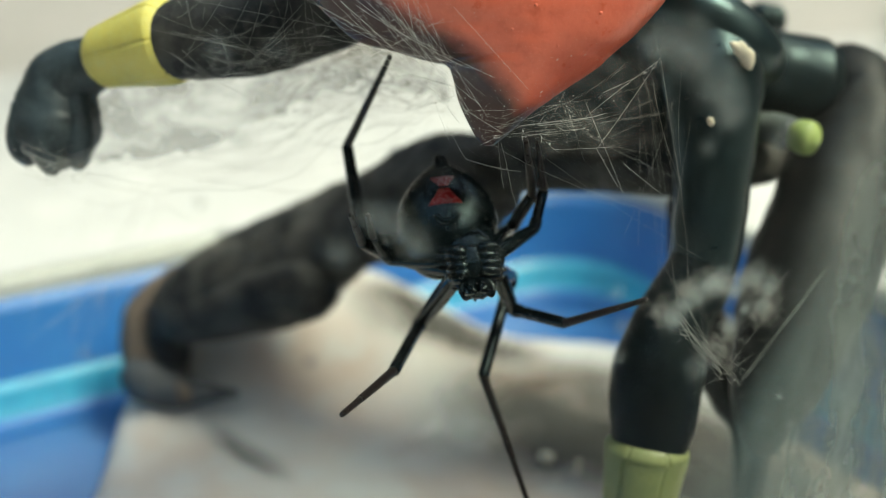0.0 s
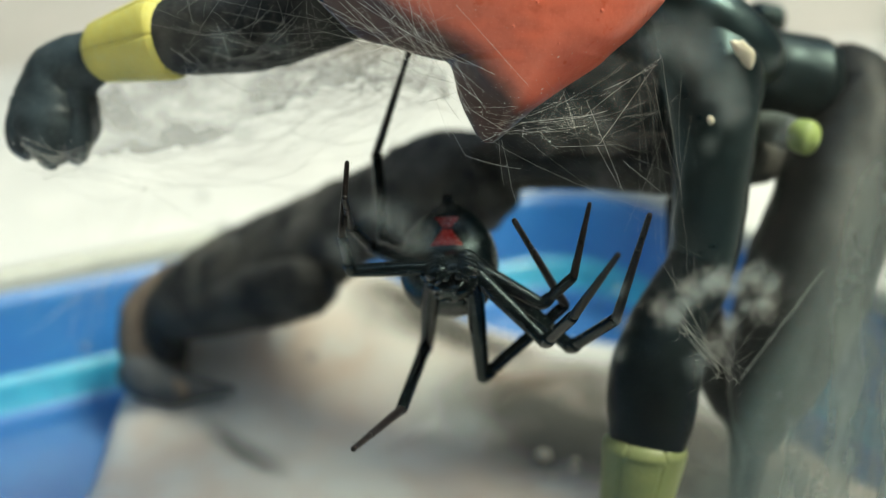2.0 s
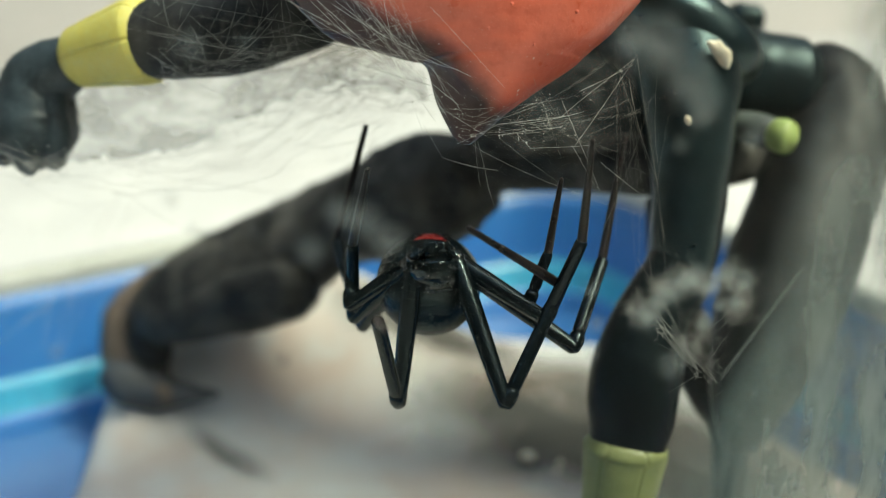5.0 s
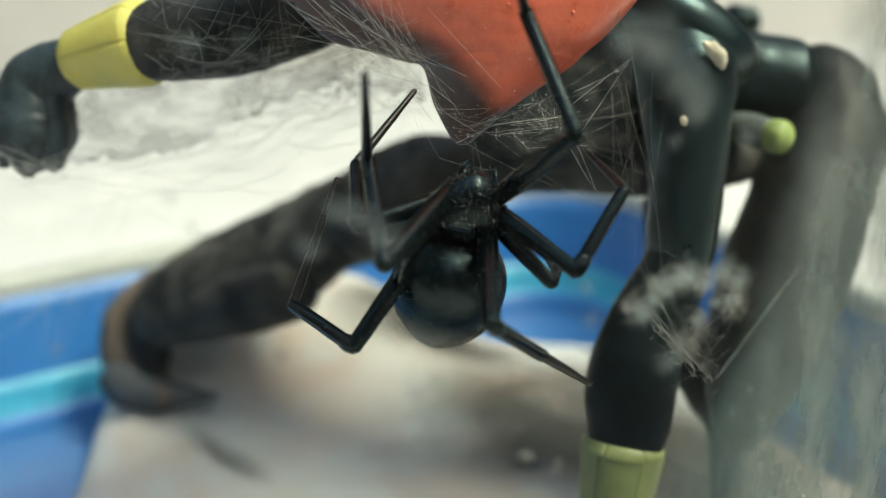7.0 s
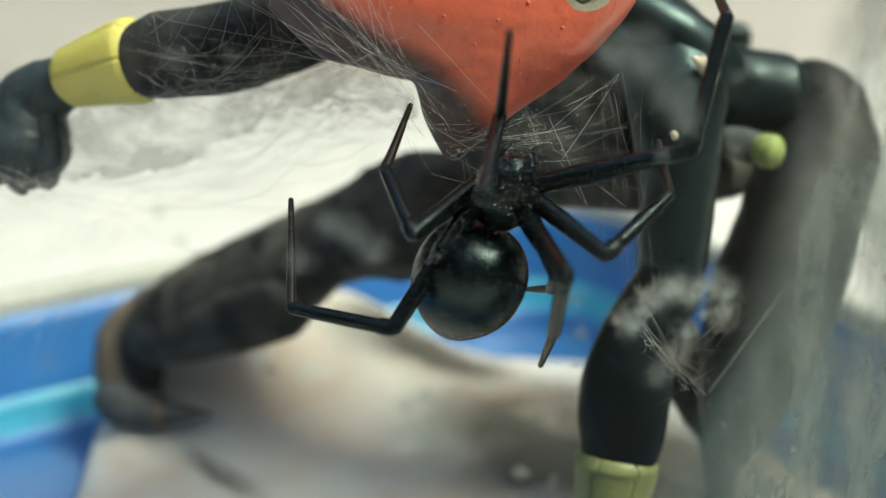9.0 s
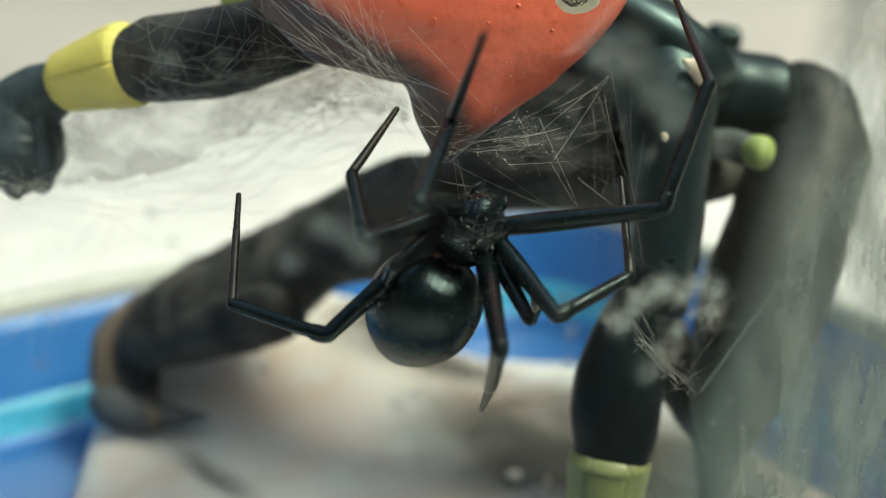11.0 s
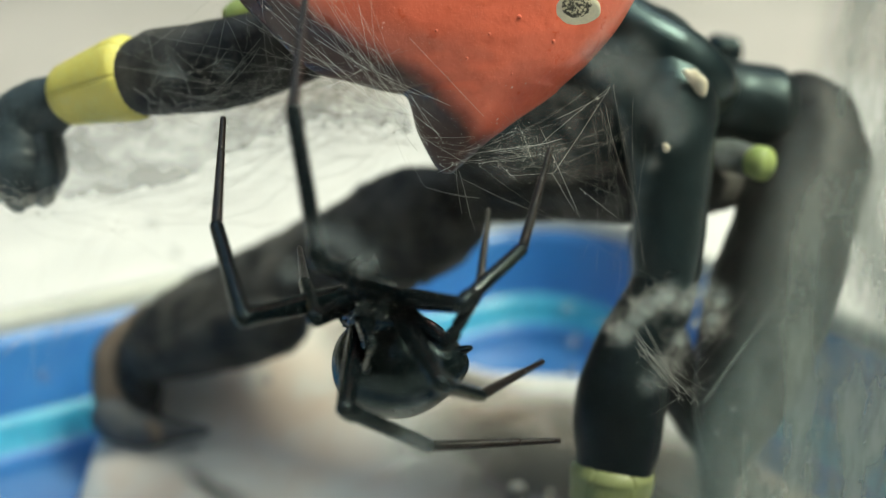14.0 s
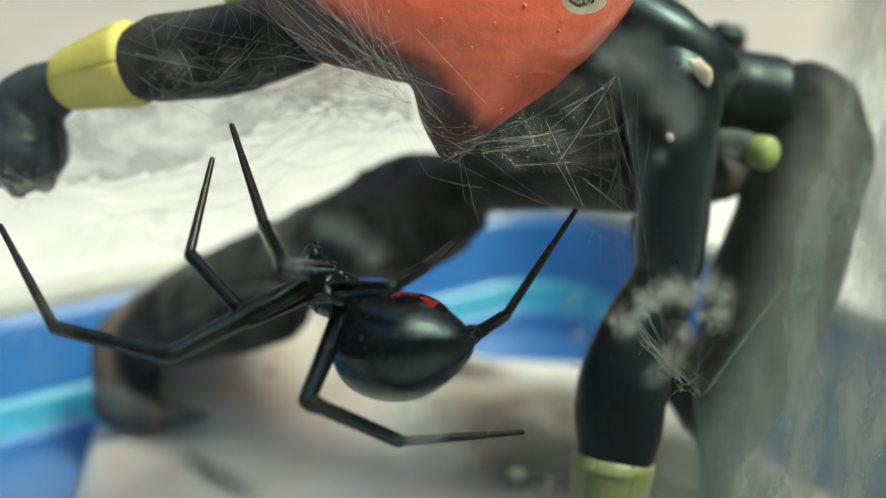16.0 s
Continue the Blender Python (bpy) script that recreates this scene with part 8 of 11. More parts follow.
    walk(child(legs[4, -1], "metatarsus"), [
        (0, pose(-0.00846, -0.01217, 0.00533, 5.6, 142.6, -30.9)), (0.25, pose(-0.00834, -0.01222, 0.00551, 7.0, 142.8, -34.5)),
        (0.5, pose(-0.00823, -0.01229, 0.00567, 8.3, 142.8, -38.2)), (0.75, pose(-0.00776, -0.01315, 0.00145, -2.7, 154.2, -32.1)),
        (1, pose(-0.00720, -0.01209, -0.00297, 163.3, 18.9, 155.3)), (1.25, pose(-0.00650, -0.01212, -0.00299, 163.2, 16.1, 156.2)),
        (1.5, pose(-0.00579, -0.01216, -0.00302, 163.0, 13.3, 157.0)), (1.75, pose(-0.00562, -0.01269, -0.00305, 166.3, 15.4, 156.4)),
        (2, pose(-0.00545, -0.01323, -0.00304, 169.6, 17.7, 155.9)), (2.25, pose(-0.00556, -0.01325, -0.00296, 169.9, 17.9, 155.9)),
        (2.5, pose(-0.00567, -0.01327, -0.00287, 170.2, 18.2, 155.8)), (2.75, pose(-0.00555, -0.01329, -0.00282, 171.7, 18.0, 155.9)),
        (3, pose(-0.00543, -0.01332, -0.00277, 173.2, 17.8, 155.9)), (3.25, pose(-0.00578, -0.01330, -0.00300, 169.6, 16.7, 156.1)),
        (3.5, pose(-0.00614, -0.01327, -0.00323, 166.0, 15.8, 156.3)), (3.75, pose(-0.00588, -0.01337, -0.00325, 168.5, 17.3, 155.9)),
        (4, pose(-0.00562, -0.01346, -0.00325, 171.1, 19.0, 155.6)), (4.417, pose(-0.00597, -0.01303, -0.00307, 168.0, 16.4, 156.1)),
        (4.833, pose(-0.00689, -0.01184, -0.00250, 159.5, 9.5, 158.2)), (5.25, pose(-0.00807, -0.01016, -0.00152, 148.0, -0.2, 163.0)),
        (5.667, pose(-0.00914, -0.00845, -0.00029, 136.9, -9.3, 169.9)), (6.083, pose(-0.00984, -0.00717, 0.00076, 129.2, -14.8, 176.0)),
        (6.5, pose(-0.01009, -0.00668, 0.00120, 126.3, -16.7, 178.5)), (6.75, pose(-0.01004, -0.00850, -0.00064, 121.6, -14.1, 174.5)),
        (7, pose(-0.00990, -0.01008, -0.00273, 116.4, -11.9, 170.5)), (7.25, pose(-0.00964, -0.01079, -0.00280, 119.5, -12.5, 171.7)),
        (7.5, pose(-0.00931, -0.01149, -0.00286, 122.7, -13.2, 172.8)), (7.75, pose(-0.00902, -0.01174, -0.00288, 126.3, -14.7, 175.1)),
        (8, pose(-0.00872, -0.01199, -0.00289, 130.1, -16.3, 177.2)), (8.25, pose(-0.00945, -0.01180, -0.00259, 134.7, -17.7, 178.8)),
        (8.5, pose(-0.01015, -0.01156, -0.00227, 139.1, -19.7, -179.3)), (8.75, pose(-0.01031, -0.01210, -0.00114, 142.0, -20.4, -178.6)),
        (9, pose(-0.01023, -0.01257, 0.00011, 145.7, -21.9, -177.5)), (9.417, pose(-0.01029, -0.01258, 0.00008, 145.9, -22.1, -177.3)),
        (9.833, pose(-0.01045, -0.01259, 0.00001, 146.2, -22.6, -177.0)), (10.25, pose(-0.01065, -0.01260, -0.00008, 146.7, -23.3, -176.4)),
        (10.667, pose(-0.01083, -0.01261, -0.00017, 147.2, -24.1, -175.9)), (11.083, pose(-0.01097, -0.01262, -0.00024, 147.6, -24.7, -175.5)),
        (11.5, pose(-0.01103, -0.01262, -0.00027, 147.8, -24.9, -175.3)), (11.75, pose(-0.01144, -0.01137, 0.00001, 145.8, -24.0, -175.9)),
        (12, pose(-0.01166, -0.01012, 0.00033, 144.1, -23.3, -176.5)), (12.25, pose(-0.01145, -0.00743, 0.00257, 143.8, -18.9, -180.0)),
        (12.5, pose(-0.01083, -0.00455, 0.00435, 144.0, -13.7, 176.1)), (12.75, pose(-0.00982, -0.00443, 0.00381, 153.1, -8.4, 172.8)),
        (13, pose(-0.00897, -0.00477, 0.00346, 163.3, -6.9, 172.2)), (13.25, pose(-0.00671, -0.00455, 0.00326, 174.0, -4.3, 171.7)),
        (13.5, pose(-0.00413, -0.00425, 0.00379, -173.1, -3.7, 171.7)), (13.625, pose(-0.00230, -0.00526, 0.00419, -168.7, 5.3, 173.1)),
        (13.75, pose(-0.00028, -0.00608, 0.00484, -161.2, 16.7, 176.2)), (13.875, pose(0.00178, -0.00674, 0.00539, -151.6, 27.2, -178.8)),
        (14, pose(0.00374, -0.00718, 0.00571, -142.1, 34.4, -173.3)), (14.125, pose(0.00351, -0.00801, 0.00466, -141.9, 18.1, 172.5)),
        (14.25, pose(0.00276, -0.00869, 0.00382, -137.2, 2.3, 159.0)), (14.375, pose(0.00170, -0.00909, 0.00331, -128.3, -11.7, 143.9)),
        (14.5, pose(0.00056, -0.00919, 0.00314, -114.6, -22.6, 125.5)), (14.75, pose(0.00127, -0.00894, 0.00359, -128.3, -10.9, 145.2)),
        (15, pose(0.00185, -0.00867, 0.00404, -138.5, 3.9, 160.8)), (15.25, pose(0.00185, -0.00881, 0.00422, -130.2, -3.0, 153.7)),
        (15.5, pose(0.00185, -0.00894, 0.00440, -121.1, -8.9, 145.6)), (15.75, pose(0.00222, -0.00925, 0.00443, -116.3, -11.3, 141.0)),
        (16, pose(0.00260, -0.00954, 0.00449, -111.4, -13.4, 136.2)),
    ])
    walk(child(legs[1, 1], "femur"), [
        (0, pose(0.00145, 0.00095, -0.00030, 1.8, 13.0, -38.5)), (0.25, pose(0.00145, 0.00095, -0.00030, 0.3, 9.5, -37.9)), (0.5, pose(0.00145, 0.00095, -0.00030, -0.8, 6.5, -37.9)),
        (0.75, pose(0.00145, 0.00095, -0.00030, -23.6, 4.3, -29.6)), (1, pose(0.00145, 0.00095, -0.00030, -45.0, 0.3, -24.3)), (1.25, pose(0.00145, 0.00095, -0.00030, -16.3, 0.5, -24.4)),
        (1.5, pose(0.00145, 0.00095, -0.00030, 12.3, 0.7, -24.4)), (1.75, pose(0.00145, 0.00095, -0.00030, 7.8, 2.4, -24.1)), (2, pose(0.00145, 0.00095, -0.00030, 3.2, 4.2, -23.9)),
        (2.25, pose(0.00145, 0.00095, -0.00030, 1.7, 7.4, -23.8)), (2.5, pose(0.00145, 0.00095, -0.00030, 0.2, 10.6, -23.7)), (2.75, pose(0.00145, 0.00095, -0.00030, 0.7, 12.2, -23.7)),
        (3, pose(0.00145, 0.00095, -0.00030, 1.3, 13.9, -23.7)), (3.25, pose(0.00145, 0.00095, -0.00030, 2.1, 11.6, -23.7)), (3.5, pose(0.00145, 0.00095, -0.00030, 2.8, 9.2, -23.8)),
        (3.75, pose(0.00145, 0.00095, -0.00030, 1.4, 10.3, -23.8)), (4, pose(0.00145, 0.00095, -0.00030, 0.0, 11.4, -23.8)), (4.417, pose(0.00145, 0.00095, -0.00030, -3.7, 11.5, -23.8)),
        (4.833, pose(0.00145, 0.00095, -0.00030, -14.0, 12.0, -23.9)), (5.25, pose(0.00145, 0.00095, -0.00030, -28.8, 12.6, -24.1)),
        (5.667, pose(0.00145, 0.00095, -0.00030, -43.8, 13.1, -24.5)), (6.083, pose(0.00145, 0.00095, -0.00030, -54.1, 13.4, -24.9)),
        (6.5, pose(0.00145, 0.00095, -0.00030, -57.8, 13.5, -25.0)), (6.75, pose(0.00145, 0.00095, -0.00030, -49.0, 10.7, -21.2)), (7, pose(0.00145, 0.00095, -0.00030, -40.1, 7.9, -18.3)),
        (7.25, pose(0.00145, 0.00095, -0.00030, -62.2, 15.5, -27.9)), (7.5, pose(0.00145, 0.00095, -0.00030, -86.2, 18.5, -39.1)),
        (7.75, pose(0.00145, 0.00095, -0.00030, -85.8, 18.4, -37.8)), (8, pose(0.00145, 0.00095, -0.00030, -85.4, 18.3, -36.4)), (8.25, pose(0.00145, 0.00095, -0.00030, -84.1, 18.9, -42.8)),
        (8.5, pose(0.00145, 0.00095, -0.00030, -82.9, 19.5, -49.1)), (8.75, pose(0.00145, 0.00095, -0.00030, -75.6, 19.1, -46.8)), (9, pose(0.00145, 0.00095, -0.00030, -68.3, 18.5, -44.6)),
        (9.417, pose(0.00145, 0.00095, -0.00030, -69.4, 18.5, -44.9)), (9.833, pose(0.00145, 0.00095, -0.00030, -72.0, 18.8, -45.5)),
        (10.25, pose(0.00145, 0.00095, -0.00030, -75.4, 19.0, -46.4)), (10.667, pose(0.00145, 0.00095, -0.00030, -78.9, 19.2, -47.3)),
        (11.083, pose(0.00145, 0.00095, -0.00030, -81.5, 19.3, -48.0)), (11.5, pose(0.00145, 0.00095, -0.00030, -82.6, 19.4, -48.3)),
        (11.75, pose(0.00145, 0.00095, -0.00030, -77.1, 17.4, -36.6)), (12, pose(0.00145, 0.00095, -0.00030, -72.5, 14.4, -25.2)),
        (12.25, pose(0.00145, 0.00095, -0.00030, -50.1, 15.2, -26.8)), (12.5, pose(0.00145, 0.00095, -0.00030, -27.8, 11.5, -23.7)),
        (12.75, pose(0.00145, 0.00095, -0.00030, -31.8, 0.7, -17.5)), (13, pose(0.00145, 0.00095, -0.00030, -41.4, -7.3, -11.5)),
        (13.25, pose(0.00145, 0.00095, -0.00030, -46.5, -7.7, -11.2)), (13.5, pose(0.00145, 0.00095, -0.00030, -51.7, -7.8, -11.0)),
        (13.625, pose(0.00145, 0.00095, -0.00030, -49.7, -6.3, -12.9)), (13.75, pose(0.00145, 0.00095, -0.00030, -47.8, -4.5, -14.9)),
        (13.875, pose(0.00145, 0.00095, -0.00030, -46.0, -2.5, -17.1)), (14, pose(0.00145, 0.00095, -0.00030, -44.5, -0.2, -19.4)),
        (14.125, pose(0.00145, 0.00095, -0.00030, -49.8, 8.5, -28.8)), (14.25, pose(0.00145, 0.00095, -0.00030, -56.8, 16.2, -39.3)),
        (14.375, pose(0.00145, 0.00095, -0.00030, -66.2, 22.8, -52.1)), (14.5, pose(0.00145, 0.00095, -0.00030, -78.9, 27.4, -68.1)),
        (14.75, pose(0.00145, 0.00095, -0.00030, -65.9, 20.6, -45.3)), (15, pose(0.00145, 0.00095, -0.00030, -56.9, 10.1, -25.5)),
        (15.25, pose(0.00145, 0.00095, -0.00030, -49.6, 11.4, -27.3)), (15.5, pose(0.00145, 0.00095, -0.00030, -42.3, 12.9, -28.8)),
        (15.75, pose(0.00145, 0.00095, -0.00030, -40.8, 17.8, -33.3)), (16, pose(0.00145, 0.00095, -0.00030, -39.6, 22.7, -37.7)),
    ])
    walk(child(legs[1, 1], "tibia"), [
        (0, pose(0.00311, -0.00079, 0.01002, 0.4, -105.4, -67.0)), (0.25, pose(0.00279, -0.00017, 0.01015, -13.7, -115.6, -61.3)),
        (0.5, pose(0.00248, 0.00032, 0.01023, -25.3, -120.0, -58.8)), (0.75, pose(0.00419, 0.00427, 0.00939, -27.6, -139.6, -56.7)), (1, pose(0.00457, 0.00776, 0.00719, 116.8, -39.6, 141.5)),
        (1.25, pose(0.00276, 0.00363, 0.00987, 134.4, -27.2, 121.0)), (1.5, pose(0.00063, -0.00116, 0.01006, 133.9, -18.7, 111.5)),
        (1.75, pose(0.00127, -0.00054, 0.01019, 135.4, -7.7, 100.2)), (2, pose(0.00192, 0.00010, 0.01026, 133.7, 3.1, 89.2)), (2.25, pose(0.00257, 0.00011, 0.01021, 139.5, 1.7, 90.6)),
        (2.5, pose(0.00321, 0.00013, 0.01012, 145.2, 0.2, 91.7)), (2.75, pose(0.00345, -0.00008, 0.01006, 144.8, 4.8, 88.5)), (3, pose(0.00369, -0.00029, 0.00999, 144.1, 9.3, 85.3)),
        (3.25, pose(0.00324, -0.00027, 0.01008, 143.9, 5.7, 87.9)), (3.5, pose(0.00279, -0.00022, 0.01015, 143.3, 2.1, 90.5)), (3.75, pose(0.00308, -0.00006, 0.01012, 138.7, 10.6, 83.6)),
        (4, pose(0.00336, 0.00010, 0.01009, 132.9, 18.4, 75.8)), (4.417, pose(0.00366, 0.00072, 0.01006, 137.9, 15.4, 78.9)), (4.833, pose(0.00444, 0.00242, 0.00976, 149.7, 7.1, 85.1)),
        (5.25, pose(0.00539, 0.00479, 0.00876, 162.5, -5.0, 90.4)), (5.667, pose(0.00607, 0.00690, 0.00715, 171.8, -20.6, 94.1)), (6.083, pose(0.00637, 0.00813, 0.00575, 176.3, -34.6, 95.7)),
        (6.5, pose(0.00644, 0.00853, 0.00519, 177.6, -39.9, 96.1)), (6.75, pose(0.00554, 0.00794, 0.00653, -167.9, -46.1, 95.3)), (7, pose(0.00465, 0.00709, 0.00773, -151.5, -51.4, 92.4)),
        (7.25, pose(0.00700, 0.00862, 0.00446, -163.1, -46.9, 95.3)), (7.5, pose(0.00830, 0.00901, 0.00037, -179.0, -52.4, 93.9)),
        (7.75, pose(0.00812, 0.00916, 0.00043, -177.0, -57.6, 93.6)), (8, pose(0.00794, 0.00930, 0.00050, -174.4, -62.8, 92.8)), (8.25, pose(0.00887, 0.00845, 0.00072, -168.8, -77.2, 86.6)),
        (8.5, pose(0.00969, 0.00750, 0.00093, -49.2, -86.9, -34.2)), (8.75, pose(0.00953, 0.00735, 0.00219, -165.2, -80.8, 81.4)), (9, pose(0.00925, 0.00709, 0.00341, -174.1, -70.4, 89.0)),
        (9.417, pose(0.00929, 0.00714, 0.00324, -173.9, -70.2, 89.1)), (9.833, pose(0.00938, 0.00726, 0.00280, -173.3, -69.7, 89.2)),
        (10.25, pose(0.00948, 0.00739, 0.00222, -172.6, -69.3, 89.4)), (10.667, pose(0.00955, 0.00751, 0.00163, -172.2, -68.9, 89.5)),
        (11.083, pose(0.00959, 0.00758, 0.00117, -171.9, -68.6, 89.6)), (11.5, pose(0.00960, 0.00761, 0.00099, -171.8, -68.5, 89.6)),
        (11.75, pose(0.00817, 0.00883, 0.00196, -175.4, -51.6, 93.4)), (12, pose(0.00647, 0.00976, 0.00278, -178.4, -37.8, 94.5)),
        (12.25, pose(0.00671, 0.00741, 0.00626, -169.2, -29.3, 95.6)), (12.5, pose(0.00515, 0.00473, 0.00889, -166.4, -34.2, 94.4)),
        (12.75, pose(0.00325, 0.00625, 0.00870, -165.9, -35.7, 93.9)), (13, pose(0.00186, 0.00802, 0.00759, -165.7, -44.5, 91.0)),
        (13.25, pose(0.00199, 0.00868, 0.00693, -168.5, -41.9, 91.8)), (13.5, pose(0.00216, 0.00929, 0.00621, -171.0, -39.2, 92.4)),
        (13.625, pose(0.00252, 0.00900, 0.00651, -170.7, -43.5, 91.5)), (13.75, pose(0.00293, 0.00868, 0.00680, -171.0, -47.8, 90.5)),
        (13.875, pose(0.00339, 0.00833, 0.00706, -172.0, -52.0, 89.6)), (14, pose(0.00390, 0.00796, 0.00727, -173.5, -55.8, 88.7)),
        (14.125, pose(0.00624, 0.00756, 0.00646, -163.4, -58.1, 87.9)), (14.25, pose(0.00832, 0.00679, 0.00527, -150.4, -69.6, 76.8)),
        (14.375, pose(0.01012, 0.00560, 0.00364, -107.8, -81.4, 23.5)), (14.5, pose(0.01145, 0.00395, 0.00152, -55.0, -79.1, -51.3)),
        (14.75, pose(0.00940, 0.00668, 0.00375, -53.7, -80.7, -38.7)), (15, pose(0.00619, 0.00852, 0.00541, -60.3, -82.5, -20.2)),
        (15.25, pose(0.00636, 0.00750, 0.00644, -41.5, -80.0, -39.8)), (15.5, pose(0.00642, 0.00635, 0.00735, -29.8, -76.2, -52.9)),
        (15.75, pose(0.00730, 0.00540, 0.00734, -15.9, -69.6, -62.5)), (16, pose(0.00807, 0.00437, 0.00724, -8.1, -61.7, -66.5)),
    ])
    walk(child(legs[1, 1], "metatarsus"), [
        (0, pose(-0.00034, 0.00717, 0.00764, -69.9, -69.0, -30.4)), (0.25, pose(0.00088, 0.00777, 0.00638, -138.4, -64.1, 31.1)), (0.5, pose(0.00212, 0.00834, 0.00616, -160.1, -52.1, 47.2)),
        (0.75, pose(0.00483, 0.01088, 0.00331, 7.2, -135.0, -115.2)), (1, pose(0.00755, 0.01566, 0.00406, -178.1, -35.9, 80.0)), (1.25, pose(0.00680, 0.00941, 0.00427, -172.8, -21.7, 81.3)),
        (1.5, pose(0.00593, 0.00308, 0.00415, -168.0, -8.3, 83.6)), (1.75, pose(0.00734, 0.00143, 0.00384, -160.9, -8.1, 83.7)), (2, pose(0.00841, -0.00033, 0.00404, -156.4, -8.5, 83.5)),
        (2.25, pose(0.00841, -0.00003, 0.00336, -154.7, -9.7, 83.0)), (2.5, pose(0.00835, 0.00026, 0.00273, -153.4, -10.9, 82.4)),
        (2.75, pose(0.00862, -0.00082, 0.00273, -151.2, -11.8, 81.9)), (3, pose(0.00885, -0.00189, 0.00279, -149.4, -12.7, 81.4)),
        (3.25, pose(0.00851, -0.00117, 0.00284, -151.5, -11.5, 82.1)), (3.5, pose(0.00817, -0.00043, 0.00294, -153.7, -10.2, 82.8)),
        (3.75, pose(0.00884, -0.00195, 0.00347, -152.3, -10.4, 82.7)), (4, pose(0.00928, -0.00339, 0.00428, -153.0, -10.0, 82.8)),
        (4.417, pose(0.00924, -0.00217, 0.00362, -148.3, -13.4, 80.9)), (4.833, pose(0.00888, 0.00108, 0.00205, -130.2, -24.1, 71.3)),
        (5.25, pose(0.00808, 0.00555, 0.00021, -79.3, -32.5, 35.9)), (5.667, pose(0.00713, 0.01012, -0.00118, -41.9, -19.1, 10.1)),
        (6.083, pose(0.00644, 0.01326, -0.00165, -34.2, -11.5, 3.9)), (6.5, pose(0.00621, 0.01431, -0.00171, -33.8, -9.5, 2.6)), (6.75, pose(0.00307, 0.01408, 0.00043, -23.6, -9.8, 2.7)),
        (7, pose(0.00011, 0.01309, 0.00279, -15.8, -10.6, 3.0)), (7.25, pose(0.00382, 0.01464, -0.00142, -80.7, -19.3, 13.0)), (7.5, pose(0.00765, 0.01612, -0.00512, -155.4, -11.6, 27.9)),
        (7.75, pose(0.00718, 0.01670, -0.00438, -154.4, -11.6, 27.8)), (8, pose(0.00667, 0.01721, -0.00359, -153.2, -11.7, 27.8)),
        (8.25, pose(0.00763, 0.01715, -0.00123, -156.3, -8.6, 29.3)), (8.5, pose(0.00867, 0.01643, 0.00126, -156.5, -6.4, 30.3)), (8.75, pose(0.00854, 0.01618, 0.00080, -160.9, -4.9, 30.9)),
        (9, pose(0.00848, 0.01554, 0.00041, -163.6, -4.3, 31.0)), (9.417, pose(0.00847, 0.01558, 0.00021, -162.3, -3.4, 31.3)), (9.833, pose(0.00845, 0.01566, -0.00029, -158.8, -1.3, 32.1)),
        (10.25, pose(0.00842, 0.01575, -0.00094, -154.0, 1.4, 33.3)), (10.667, pose(0.00840, 0.01584, -0.00159, -149.2, 4.0, 34.7)),
        (11.083, pose(0.00838, 0.01589, -0.00208, -145.5, 5.9, 35.8)), (11.5, pose(0.00837, 0.01591, -0.00227, -144.0, 6.5, 36.3)),
        (11.75, pose(0.00703, 0.01581, -0.00361, -147.0, 1.5, 32.9)), (12, pose(0.00579, 0.01523, -0.00433, -148.9, -4.9, 28.8)),
        (12.25, pose(0.00461, 0.01155, -0.00145, -130.1, -1.6, 31.7)), (12.5, pose(0.00267, 0.00946, 0.00165, -109.5, -1.9, 31.1)),
        (12.75, pose(0.00072, 0.01118, 0.00162, -128.9, -4.6, 26.3)), (13, pose(-0.00046, 0.01409, 0.00136, -147.7, -5.4, 25.6)), (13.25, pose(0.00001, 0.01451, 0.00036, -152.2, -4.4, 26.2)),
        (13.5, pose(0.00051, 0.01485, -0.00068, -156.6, -3.2, 26.8)), (13.625, pose(0.00091, 0.01508, 0.00007, -156.2, -1.8, 27.4)),
        (13.75, pose(0.00147, 0.01525, 0.00083, -155.8, -0.4, 28.0)), (13.875, pose(0.00219, 0.01536, 0.00156, -155.2, 1.0, 28.6)), (14, pose(0.00305, 0.01537, 0.00224, -154.4, 2.3, 29.2)),
        (14.125, pose(0.00394, 0.01497, 0.00190, -136.7, 12.7, 36.4)), (14.25, pose(0.00567, 0.01495, 0.00255, -114.4, 14.0, 38.2)),
        (14.375, pose(0.00920, 0.01454, 0.00323, -95.4, 11.5, 28.9)), (14.5, pose(0.01403, 0.01252, 0.00249, -83.7, 11.7, 8.9)), (14.75, pose(0.00983, 0.01563, 0.00461, -112.5, 11.9, 10.0)),
        (15, pose(0.00474, 0.01739, 0.00599, -139.2, 6.9, 3.0)), (15.25, pose(0.00508, 0.01633, 0.00760, -112.5, 20.6, 22.3)), (15.5, pose(0.00542, 0.01510, 0.00920, -80.4, 23.2, 46.9)),
        (15.75, pose(0.00573, 0.01374, 0.01036, -88.7, 24.1, 36.8)), (16, pose(0.00611, 0.01207, 0.01146, -96.3, 23.7, 26.0)),
    ])
